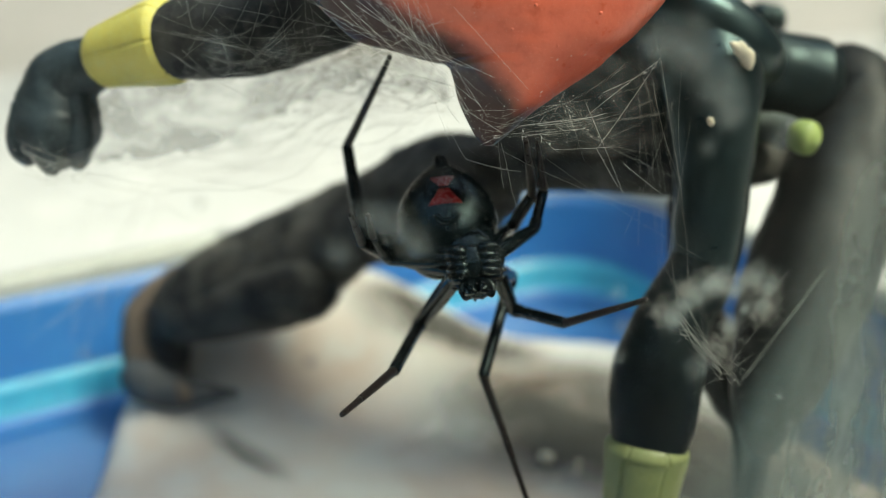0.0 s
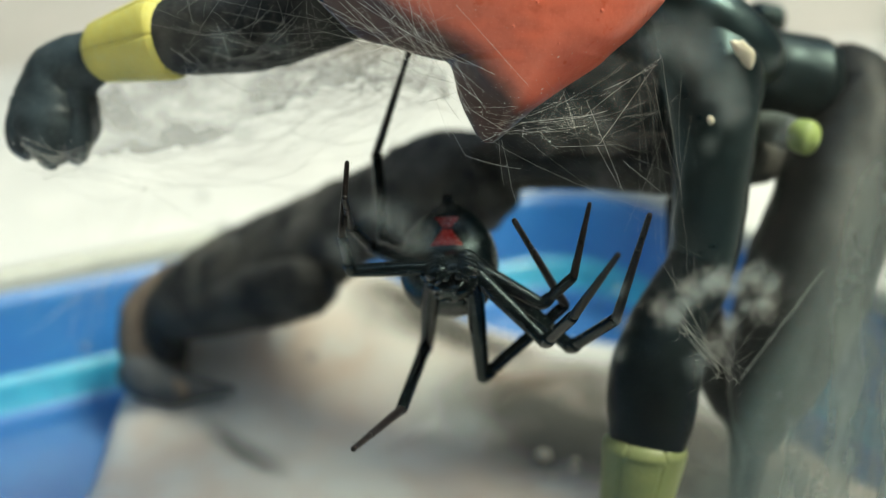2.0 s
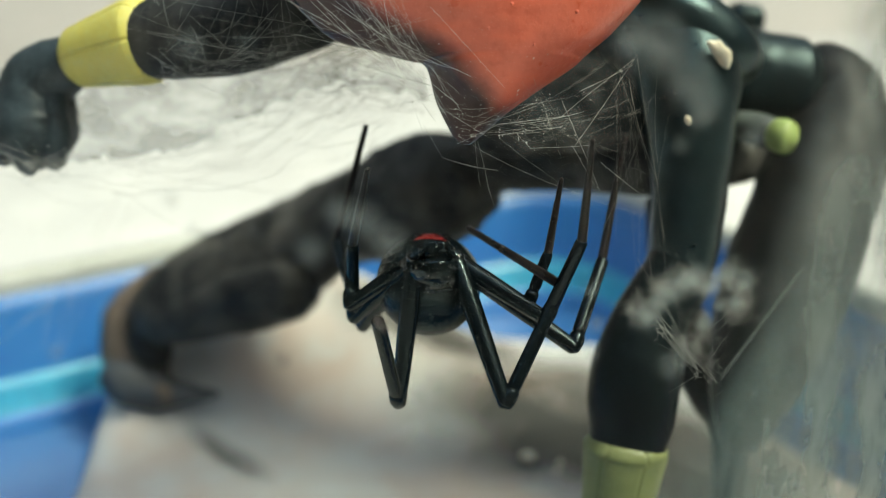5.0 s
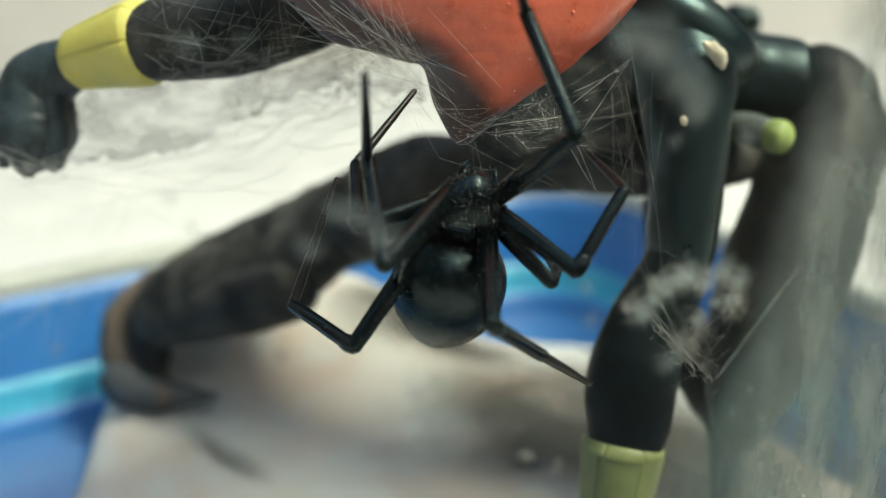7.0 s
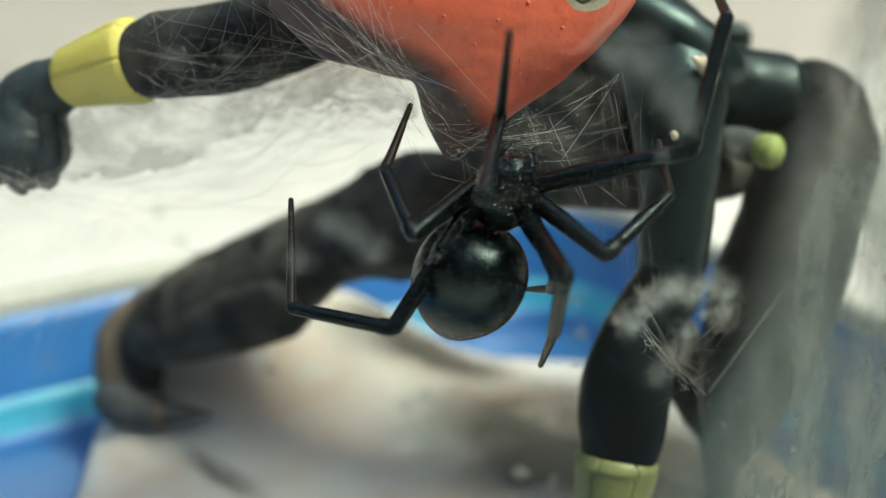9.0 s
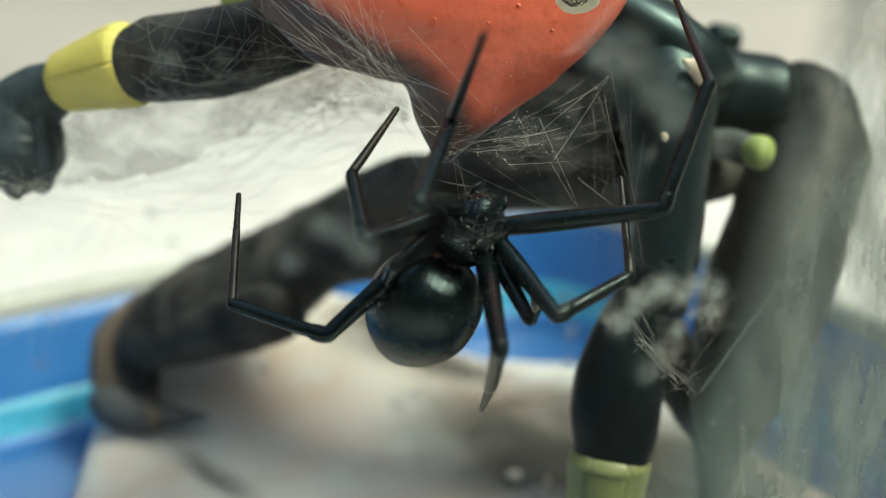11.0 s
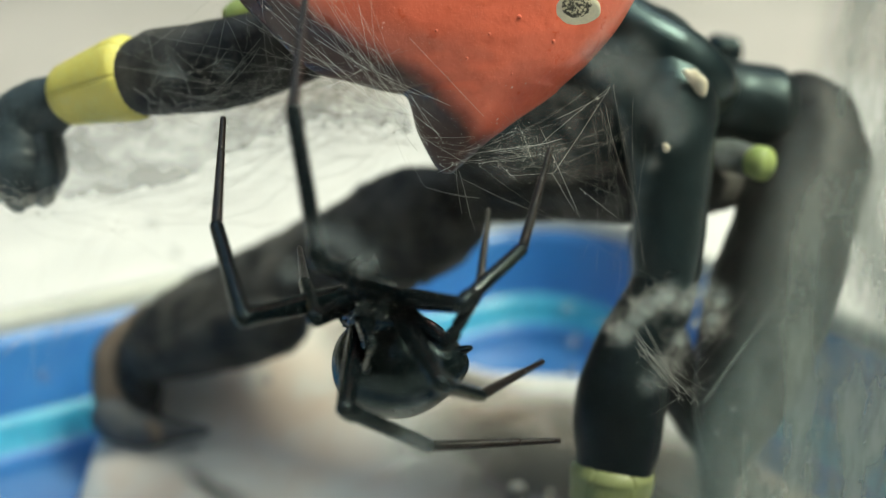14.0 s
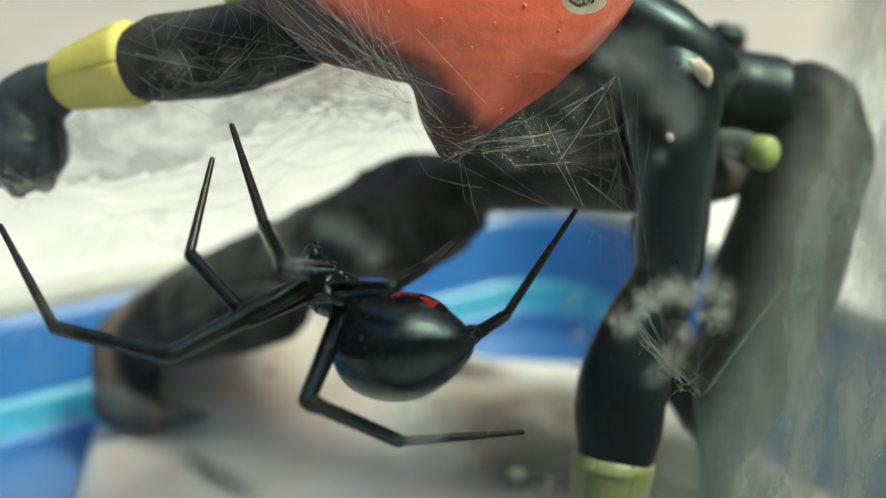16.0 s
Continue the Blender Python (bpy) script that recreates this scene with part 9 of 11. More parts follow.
    walk(child(legs[2, 1], "femur"), [
        (0, pose(0.00145, 0.00035, -0.00030, -18.9, -2.1, -36.0)), (0.25, pose(0.00145, 0.00035, -0.00030, -41.9, 8.5, -42.6)), (0.5, pose(0.00145, 0.00035, -0.00030, -70.6, 16.1, -54.6)),
        (0.75, pose(0.00145, 0.00035, -0.00030, -67.9, 19.0, -51.6)), (1, pose(0.00145, 0.00035, -0.00030, -60.2, 19.3, -48.6)), (1.25, pose(0.00145, 0.00035, -0.00030, -41.3, 16.0, -44.4)),
        (1.5, pose(0.00145, 0.00035, -0.00030, -23.0, 12.1, -41.9)), (1.75, pose(0.00145, 0.00035, -0.00030, -39.1, 12.7, -42.3)), (2, pose(0.00145, 0.00035, -0.00030, -55.2, 13.5, -43.2)),
        (2.25, pose(0.00145, 0.00035, -0.00030, -57.1, 14.6, -44.8)), (2.5, pose(0.00145, 0.00035, -0.00030, -59.1, 15.5, -46.4)),
        (2.75, pose(0.00145, 0.00035, -0.00030, -57.8, 17.5, -49.7)), (3, pose(0.00145, 0.00035, -0.00030, -56.6, 19.4, -52.9)), (3.25, pose(0.00145, 0.00035, -0.00030, -49.9, 19.4, -52.8)),
        (3.5, pose(0.00145, 0.00035, -0.00030, -43.2, 19.2, -52.6)), (3.75, pose(0.00145, 0.00035, -0.00030, -52.5, 19.0, -52.4)), (4, pose(0.00145, 0.00035, -0.00030, -61.8, 18.7, -51.9)),
        (4.417, pose(0.00145, 0.00035, -0.00030, -60.5, 19.4, -53.2)), (4.833, pose(0.00145, 0.00035, -0.00030, -57.2, 21.2, -56.4)),
        (5.25, pose(0.00145, 0.00035, -0.00030, -52.9, 23.9, -60.5)), (5.667, pose(0.00145, 0.00035, -0.00030, -48.7, 26.8, -64.5)),
        (6.083, pose(0.00145, 0.00035, -0.00030, -45.7, 29.2, -67.4)), (6.5, pose(0.00145, 0.00035, -0.00030, -44.5, 30.1, -68.5)),
        (6.75, pose(0.00145, 0.00035, -0.00030, -43.2, 32.4, -71.1)), (7, pose(0.00145, 0.00035, -0.00030, -42.7, 35.0, -74.0)), (7.25, pose(0.00145, 0.00035, -0.00030, -46.9, 36.3, -75.5)),
        (7.5, pose(0.00145, 0.00035, -0.00030, -51.3, 37.4, -77.1)), (7.75, pose(0.00145, 0.00035, -0.00030, -65.9, 35.5, -73.2)), (8, pose(0.00145, 0.00035, -0.00030, -80.1, 34.3, -68.6)),
        (8.25, pose(0.00145, 0.00035, -0.00030, -79.7, 34.7, -71.6)), (8.5, pose(0.00145, 0.00035, -0.00030, -79.2, 35.2, -74.7)),
        (8.75, pose(0.00145, 0.00035, -0.00030, -56.9, 33.3, -69.1)), (9, pose(0.00145, 0.00035, -0.00030, -35.6, 30.1, -65.1)), (9.417, pose(0.00145, 0.00035, -0.00030, -35.7, 30.4, -65.3)),
        (9.833, pose(0.00145, 0.00035, -0.00030, -35.9, 31.1, -65.9)), (10.25, pose(0.00145, 0.00035, -0.00030, -36.2, 32.0, -66.7)),
        (10.667, pose(0.00145, 0.00035, -0.00030, -36.5, 33.0, -67.5)), (11.083, pose(0.00145, 0.00035, -0.00030, -36.8, 33.7, -68.2)),
        (11.5, pose(0.00145, 0.00035, -0.00030, -36.9, 33.9, -68.4)), (11.75, pose(0.00145, 0.00035, -0.00030, -38.9, 32.5, -67.1)),
        (12, pose(0.00145, 0.00035, -0.00030, -41.4, 31.4, -66.0)), (12.25, pose(0.00145, 0.00035, -0.00030, -38.9, 29.8, -64.4)),
        (12.5, pose(0.00145, 0.00035, -0.00030, -37.3, 28.1, -62.9)), (12.75, pose(0.00145, 0.00035, -0.00030, -31.7, 25.3, -60.7)),
        (13, pose(0.00145, 0.00035, -0.00030, -28.3, 22.1, -58.7)), (13.25, pose(0.00145, 0.00035, -0.00030, -31.5, 20.0, -57.4)),
        (13.5, pose(0.00145, 0.00035, -0.00030, -35.0, 18.3, -56.2)), (13.625, pose(0.00145, 0.00035, -0.00030, -41.3, 21.3, -58.7)),
        (13.75, pose(0.00145, 0.00035, -0.00030, -47.9, 24.0, -61.7)), (13.875, pose(0.00145, 0.00035, -0.00030, -54.9, 26.5, -65.1)),
        (14, pose(0.00145, 0.00035, -0.00030, -62.3, 28.6, -69.0)), (14.125, pose(0.00145, 0.00035, -0.00030, -90.2, 36.1, -104.0)),
        (14.25, pose(0.00145, 0.00035, -0.00030, -115.2, 28.9, -140.4)), (14.375, pose(0.00145, 0.00035, -0.00030, -69.8, -1.2, 108.1)),
        (14.5, pose(0.00145, 0.00035, -0.00030, -55.8, -3.7, 98.0)), (14.75, pose(0.00145, 0.00035, -0.00030, -66.1, -2.9, 109.0)),
        (15, pose(0.00145, 0.00035, -0.00030, -75.3, -0.1, 120.4)), (15.25, pose(0.00145, 0.00035, -0.00030, -75.4, -0.2, 120.3)),
        (15.5, pose(0.00145, 0.00035, -0.00030, -75.5, -0.2, 120.2)), (15.75, pose(0.00145, 0.00035, -0.00030, -76.2, -0.3, 119.9)),
        (16, pose(0.00145, 0.00035, -0.00030, -77.0, -0.3, 119.7)),
    ])
    walk(child(legs[2, 1], "tibia"), [
        (0, pose(0.00268, 0.00249, 0.00689, -38.5, 163.0, -34.1)), (0.25, pose(0.00550, 0.00352, 0.00529, -37.0, 174.1, -26.1)), (0.5, pose(0.00770, 0.00393, 0.00213, -46.9, -179.2, -19.3)),
        (0.75, pose(0.00755, 0.00399, 0.00240, -51.1, 174.0, -12.5)), (1, pose(0.00722, 0.00377, 0.00327, 124.1, 15.0, 172.7)), (1.25, pose(0.00609, 0.00283, 0.00519, 133.5, 13.3, 175.0)),
        (1.5, pose(0.00453, 0.00157, 0.00654, 137.7, 14.4, 173.8)), (1.75, pose(0.00564, 0.00302, 0.00546, 142.5, 12.9, 175.1)), (2, pose(0.00646, 0.00421, 0.00392, 143.6, 13.7, 174.5)),
        (2.25, pose(0.00668, 0.00415, 0.00369, 153.4, 12.5, 175.3)), (2.5, pose(0.00689, 0.00409, 0.00346, 163.1, 11.3, 175.7)), (2.75, pose(0.00714, 0.00359, 0.00357, 165.2, 12.9, 175.3)),
        (3, pose(0.00735, 0.00307, 0.00365, 167.0, 14.7, 174.8)), (3.25, pose(0.00706, 0.00257, 0.00432, 172.3, 16.7, 174.4)), (3.5, pose(0.00669, 0.00206, 0.00493, 177.4, 19.2, 174.2)),
        (3.75, pose(0.00715, 0.00284, 0.00407, 167.7, 18.4, 174.3)), (4, pose(0.00743, 0.00357, 0.00310, 157.1, 19.0, 174.1)), (4.417, pose(0.00749, 0.00332, 0.00323, 156.1, 18.6, 174.3)),
        (4.833, pose(0.00759, 0.00265, 0.00354, 153.4, 18.0, 174.6)), (5.25, pose(0.00764, 0.00172, 0.00389, 149.0, 18.0, 174.6)),
        (5.667, pose(0.00758, 0.00077, 0.00417, 144.0, 18.8, 174.0)), (6.083, pose(0.00747, 0.00005, 0.00433, 139.9, 20.1, 173.0)),
        (6.5, pose(0.00741, -0.00023, 0.00438, 138.2, 20.7, 172.4)), (6.75, pose(0.00734, -0.00077, 0.00437, 128.5, 20.7, 172.4)), (7, pose(0.00729, -0.00131, 0.00428, 118.7, 20.9, 172.1)),
        (7.25, pose(0.00759, -0.00124, 0.00389, 119.8, 18.8, 176.0)), (7.5, pose(0.00788, -0.00114, 0.00348, 120.8, 16.9, 179.5)),
        (7.75, pose(0.00861, 0.00063, 0.00223, 121.1, 16.0, -179.0)), (8, pose(0.00869, 0.00240, 0.00078, 119.7, 17.8, 177.8)), (8.25, pose(0.00879, 0.00197, 0.00082, 124.7, 19.0, 175.8)),
        (8.5, pose(0.00887, 0.00153, 0.00086, 129.8, 20.2, 174.1)), (8.75, pose(0.00821, 0.00050, 0.00317, 130.0, 20.4, 173.9)), (9, pose(0.00677, -0.00060, 0.00504, 126.0, 25.7, 166.5)),
        (9.417, pose(0.00678, -0.00064, 0.00502, 126.4, 25.9, 166.2)), (9.833, pose(0.00682, -0.00074, 0.00497, 127.4, 26.4, 165.4)),
        (10.25, pose(0.00686, -0.00086, 0.00490, 128.8, 27.1, 164.4)), (10.667, pose(0.00690, -0.00099, 0.00482, 130.1, 27.9, 163.4)),
        (11.083, pose(0.00693, -0.00109, 0.00477, 131.1, 28.5, 162.6)), (11.5, pose(0.00694, -0.00113, 0.00474, 131.5, 28.7, 162.3)),
        (11.75, pose(0.00709, -0.00071, 0.00469, 126.6, 24.7, 167.8)), (12, pose(0.00725, -0.00031, 0.00456, 120.0, 22.2, 171.9)),
        (12.25, pose(0.00703, -0.00024, 0.00483, 125.6, 25.7, 166.0)), (12.5, pose(0.00685, -0.00009, 0.00503, 130.9, 29.7, 160.3)),
        (12.75, pose(0.00629, -0.00011, 0.00554, 141.3, 30.7, 159.2)), (13, pose(0.00583, 0.00007, 0.00590, 150.8, 31.8, 158.4)), (13.25, pose(0.00599, 0.00062, 0.00579, 152.5, 33.1, 157.5)),
        (13.5, pose(0.00616, 0.00115, 0.00561, 154.0, 34.7, 156.6)), (13.625, pose(0.00681, 0.00118, 0.00502, 160.7, 30.5, 158.6)),
        (13.75, pose(0.00740, 0.00120, 0.00435, 166.7, 26.1, 160.1)), (13.875, pose(0.00791, 0.00120, 0.00361, 172.2, 21.5, 161.0)), (14, pose(0.00834, 0.00118, 0.00280, 177.2, 16.8, 161.5)),
        (14.125, pose(0.00883, -0.00147, -0.00032, -160.6, -12.4, 157.2)), (14.25, pose(0.00704, -0.00395, -0.00313, -136.0, -40.7, 138.1)),
        (14.375, pose(-0.00531, -0.00192, 0.00232, -50.9, -47.7, 64.4)), (14.5, pose(-0.00474, -0.00080, 0.00396, -34.0, -32.3, 39.9)),
        (14.75, pose(-0.00507, -0.00206, 0.00278, -37.8, -40.5, 50.0)), (15, pose(-0.00489, -0.00337, 0.00162, -42.6, -48.0, 61.9)),
        (15.25, pose(-0.00490, -0.00336, 0.00161, -42.8, -48.0, 61.9)), (15.5, pose(-0.00490, -0.00336, 0.00160, -42.9, -48.2, 61.9)),
        (15.75, pose(-0.00494, -0.00334, 0.00151, -43.3, -48.1, 61.8)), (16, pose(-0.00498, -0.00332, 0.00141, -43.9, -48.1, 61.8)),
    ])
    walk(child(legs[2, 1], "metatarsus"), [
        (0, pose(0.00607, 0.00494, 0.00217, -20.4, 133.6, -27.8)), (0.25, pose(0.00764, 0.00669, 0.00029, -12.5, 170.4, -18.0)), (0.5, pose(0.00916, 0.00829, -0.00218, -14.5, -153.1, -8.5)),
        (0.75, pose(0.00901, 0.00869, -0.00153, -19.2, -155.2, 3.8)), (1, pose(0.00879, 0.00883, -0.00014, 156.0, -17.3, -167.7)),
        (1.25, pose(0.00748, 0.00730, 0.00097, 177.3, 14.9, -175.2)), (1.5, pose(0.00614, 0.00566, 0.00203, -158.0, 46.9, -168.9)),
        (1.75, pose(0.00707, 0.00675, 0.00059, -177.8, 36.2, -172.0)), (2, pose(0.00802, 0.00781, -0.00101, 166.2, 24.6, -170.6)),
        (2.25, pose(0.00813, 0.00686, -0.00181, 168.0, 17.1, -168.8)), (2.5, pose(0.00821, 0.00582, -0.00245, 169.4, 9.7, -167.3)),
        (2.75, pose(0.00862, 0.00508, -0.00237, 171.8, 8.8, -167.1)), (3, pose(0.00903, 0.00434, -0.00229, 174.2, 7.8, -167.0)), (3.25, pose(0.00893, 0.00324, -0.00166, 172.6, 16.2, -168.0)),
        (3.5, pose(0.00878, 0.00214, -0.00101, 171.2, 24.6, -169.3)), (3.75, pose(0.00921, 0.00398, -0.00177, 159.4, 21.9, -168.5)),
        (4, pose(0.00956, 0.00582, -0.00238, 148.1, 19.2, -167.1)), (4.417, pose(0.00957, 0.00567, -0.00223, 149.8, 17.3, -165.9)),
        (4.833, pose(0.00959, 0.00530, -0.00182, 153.8, 12.1, -163.0)), (5.25, pose(0.00960, 0.00480, -0.00124, 158.8, 4.9, -159.8)),
        (5.667, pose(0.00960, 0.00428, -0.00065, 163.4, -2.5, -157.3)), (6.083, pose(0.00960, 0.00388, -0.00019, 166.5, -8.0, -155.8)),
        (6.5, pose(0.00960, 0.00372, -0.00001, 167.7, -10.1, -155.3)), (6.75, pose(0.00937, 0.00393, 0.00070, 166.7, -11.5, -155.0)),
        (7, pose(0.00912, 0.00402, 0.00145, 165.8, -12.6, -154.7)), (7.25, pose(0.00898, 0.00414, 0.00092, 170.0, -11.3, -155.0)), (7.5, pose(0.00886, 0.00427, 0.00039, 174.1, -9.6, -155.2)),
        (7.75, pose(0.00942, 0.00604, -0.00090, 171.6, -7.5, -155.5)), (8, pose(0.00985, 0.00783, -0.00220, 168.7, -5.5, -155.9)),
        (8.25, pose(0.01034, 0.00705, -0.00257, 158.1, -12.4, -153.8)), (8.5, pose(0.01075, 0.00621, -0.00292, 146.3, -17.7, -150.9)),
        (8.75, pose(0.01013, 0.00514, -0.00063, 153.2, -9.3, -155.9)), (9, pose(0.00952, 0.00399, 0.00171, 158.6, 0.3, -160.2)), (9.417, pose(0.00958, 0.00390, 0.00166, 156.3, -0.6, -159.9)),
        (9.833, pose(0.00972, 0.00368, 0.00154, 150.3, -2.7, -158.8)), (10.25, pose(0.00991, 0.00338, 0.00138, 142.0, -5.4, -157.0)),
        (10.667, pose(0.01009, 0.00308, 0.00123, 133.6, -7.8, -154.8)), (11.083, pose(0.01023, 0.00285, 0.00112, 127.3, -9.3, -153.0)),
        (11.5, pose(0.01028, 0.00276, 0.00108, 124.9, -9.8, -152.3)), (11.75, pose(0.00969, 0.00390, 0.00128, 140.7, -9.7, -152.5)),
        (12, pose(0.00920, 0.00492, 0.00165, 156.1, -9.4, -152.6)), (12.25, pose(0.00981, 0.00435, 0.00153, 132.6, -10.8, -151.6)),
        (12.5, pose(0.01038, 0.00371, 0.00145, 109.8, -8.2, -156.0)), (12.75, pose(0.01003, 0.00268, 0.00132, 121.9, -1.6, -169.6)), (13, pose(0.00966, 0.00187, 0.00123, 134.5, 6.3, -179.6)),
        (13.25, pose(0.00992, 0.00215, 0.00111, 140.9, 7.3, 179.5)), (13.5, pose(0.01021, 0.00240, 0.00095, 147.3, 8.3, 178.8)), (13.625, pose(0.01039, 0.00203, -0.00010, 147.4, 8.6, 178.5)),
        (13.75, pose(0.01043, 0.00165, -0.00116, 147.8, 9.0, 178.3)), (13.875, pose(0.01036, 0.00127, -0.00220, 148.5, 9.4, 178.0)), (14, pose(0.01016, 0.00089, -0.00322, 149.6, 9.7, 177.8)),
        (14.125, pose(0.00684, -0.00291, -0.00613, 157.3, -14.2, -170.3)), (14.25, pose(0.00192, -0.00523, -0.00657, 136.0, -49.3, -144.0)),
        (14.375, pose(-0.01099, -0.00246, 0.00500, 76.7, -57.3, -86.4)), (14.5, pose(-0.00914, 0.00011, 0.00837, 40.6, -55.5, -71.1)),
        (14.75, pose(-0.01010, -0.00206, 0.00656, 59.0, -52.6, -77.4)), (15, pose(-0.01027, -0.00440, 0.00473, 73.7, -47.9, -79.0)),
        (15.25, pose(-0.01029, -0.00438, 0.00471, 73.8, -48.1, -79.2)), (15.5, pose(-0.01031, -0.00437, 0.00468, 74.0, -48.2, -79.3)),
        (15.75, pose(-0.01036, -0.00431, 0.00457, 74.7, -48.5, -79.8)), (16, pose(-0.01042, -0.00425, 0.00444, 75.5, -48.7, -80.4)),
    ])
    walk(child(legs[3, 1], "femur"), [
        (0, pose(0.00145, -0.00025, -0.00030, -6.7, 47.6, -45.4)), (0.25, pose(0.00145, -0.00025, -0.00030, -5.3, 49.7, -40.5)), (0.5, pose(0.00145, -0.00025, -0.00030, -3.7, 52.2, -36.0)),
        (0.75, pose(0.00145, -0.00025, -0.00030, 2.5, 52.7, -20.1)), (1, pose(0.00145, -0.00025, -0.00030, 9.3, 47.4, -6.8)), (1.25, pose(0.00145, -0.00025, -0.00030, 6.1, 46.6, -7.0)),
        (1.5, pose(0.00145, -0.00025, -0.00030, 3.0, 45.6, -7.1)), (1.75, pose(0.00145, -0.00025, -0.00030, -14.0, 52.9, -8.2)), (2, pose(0.00145, -0.00025, -0.00030, -35.1, 60.4, -14.4)),
        (2.25, pose(0.00145, -0.00025, -0.00030, -33.4, 56.5, -9.3)), (2.5, pose(0.00145, -0.00025, -0.00030, -32.4, 52.6, -4.9)),
        (2.75, pose(0.00145, -0.00025, -0.00030, -18.6, 49.5, -2.6)), (3, pose(0.00145, -0.00025, -0.00030, -5.9, 46.1, -1.5)), (3.25, pose(0.00145, -0.00025, -0.00030, -17.1, 52.5, -3.5)),
        (3.5, pose(0.00145, -0.00025, -0.00030, -30.6, 58.6, -8.3)), (3.75, pose(0.00145, -0.00025, -0.00030, -31.8, 60.9, -11.1)), (4, pose(0.00145, -0.00025, -0.00030, -33.5, 63.2, -14.3)),
        (4.417, pose(0.00145, -0.00025, -0.00030, -29.4, 62.4, -13.1)), (4.833, pose(0.00145, -0.00025, -0.00030, -19.1, 59.9, -10.8)),
        (5.25, pose(0.00145, -0.00025, -0.00030, -6.2, 56.1, -9.2)), (5.667, pose(0.00145, -0.00025, -0.00030, 5.4, 52.2, -9.1)), (6.083, pose(0.00145, -0.00025, -0.00030, 13.1, 49.5, -9.8)),
        (6.5, pose(0.00145, -0.00025, -0.00030, 15.9, 48.5, -10.2)), (6.75, pose(0.00145, -0.00025, -0.00030, 19.4, 55.0, -6.9)), (7, pose(0.00145, -0.00025, -0.00030, 23.5, 61.3, -2.2)),
        (7.25, pose(0.00145, -0.00025, -0.00030, 31.5, 67.4, 5.1)), (7.5, pose(0.00145, -0.00025, -0.00030, 44.6, 72.9, 17.8)), (7.75, pose(0.00145, -0.00025, -0.00030, 20.3, 61.4, -0.9)),
        (8, pose(0.00145, -0.00025, -0.00030, 8.8, 48.1, -6.8)), (8.25, pose(0.00145, -0.00025, -0.00030, 13.3, 50.7, -6.1)), (8.5, pose(0.00145, -0.00025, -0.00030, 18.2, 53.1, -5.0)),
        (8.75, pose(0.00145, -0.00025, -0.00030, 20.3, 47.8, -7.9)), (9, pose(0.00145, -0.00025, -0.00030, 22.7, 42.7, -10.7)), (9.417, pose(0.00145, -0.00025, -0.00030, 22.4, 43.6, -10.2)),
        (9.833, pose(0.00145, -0.00025, -0.00030, 21.4, 45.8, -9.0)), (10.25, pose(0.00145, -0.00025, -0.00030, 20.3, 48.7, -7.3)),
        (10.667, pose(0.00145, -0.00025, -0.00030, 19.1, 51.7, -5.7)), (11.083, pose(0.00145, -0.00025, -0.00030, 18.3, 53.9, -4.4)),
        (11.5, pose(0.00145, -0.00025, -0.00030, 18.0, 54.8, -3.9)), (11.75, pose(0.00145, -0.00025, -0.00030, 21.1, 61.6, 0.7)), (12, pose(0.00145, -0.00025, -0.00030, 27.3, 68.4, 7.9)),
        (12.25, pose(0.00145, -0.00025, -0.00030, 8.5, 49.8, -3.7)), (12.5, pose(0.00145, -0.00025, -0.00030, -5.7, 34.6, -4.2)), (12.75, pose(0.00145, -0.00025, -0.00030, 5.0, 43.2, -4.3)),
        (13, pose(0.00145, -0.00025, -0.00030, 19.2, 49.9, -2.2)), (13.25, pose(0.00145, -0.00025, -0.00030, 25.9, 54.3, 0.8)), (13.5, pose(0.00145, -0.00025, -0.00030, 33.9, 58.0, 4.6)),
        (13.625, pose(0.00145, -0.00025, -0.00030, 28.8, 56.7, 3.1)), (13.75, pose(0.00145, -0.00025, -0.00030, 23.6, 55.6, 2.2)),
        (13.875, pose(0.00145, -0.00025, -0.00030, 18.5, 55.1, 1.8)), (14, pose(0.00145, -0.00025, -0.00030, 13.8, 55.1, 1.9)), (14.125, pose(0.00145, -0.00025, -0.00030, 45.9, 69.9, 20.0)),
        (14.25, pose(0.00145, -0.00025, -0.00030, 106.7, 73.3, 63.1)), (14.375, pose(0.00145, -0.00025, -0.00030, 149.5, 67.4, 85.3)),
        (14.5, pose(0.00145, -0.00025, -0.00030, 174.8, 62.6, 88.9)), (14.75, pose(0.00145, -0.00025, -0.00030, 156.4, 60.7, 90.0)),
        (15, pose(0.00145, -0.00025, -0.00030, 138.1, 59.2, 91.8)), (15.25, pose(0.00145, -0.00025, -0.00030, 141.5, 56.8, 95.6)),
        (15.5, pose(0.00145, -0.00025, -0.00030, 144.5, 54.4, 98.9)), (15.75, pose(0.00145, -0.00025, -0.00030, 148.4, 52.7, 100.8)),
        (16, pose(0.00145, -0.00025, -0.00030, 152.1, 51.0, 102.4)),
    ])
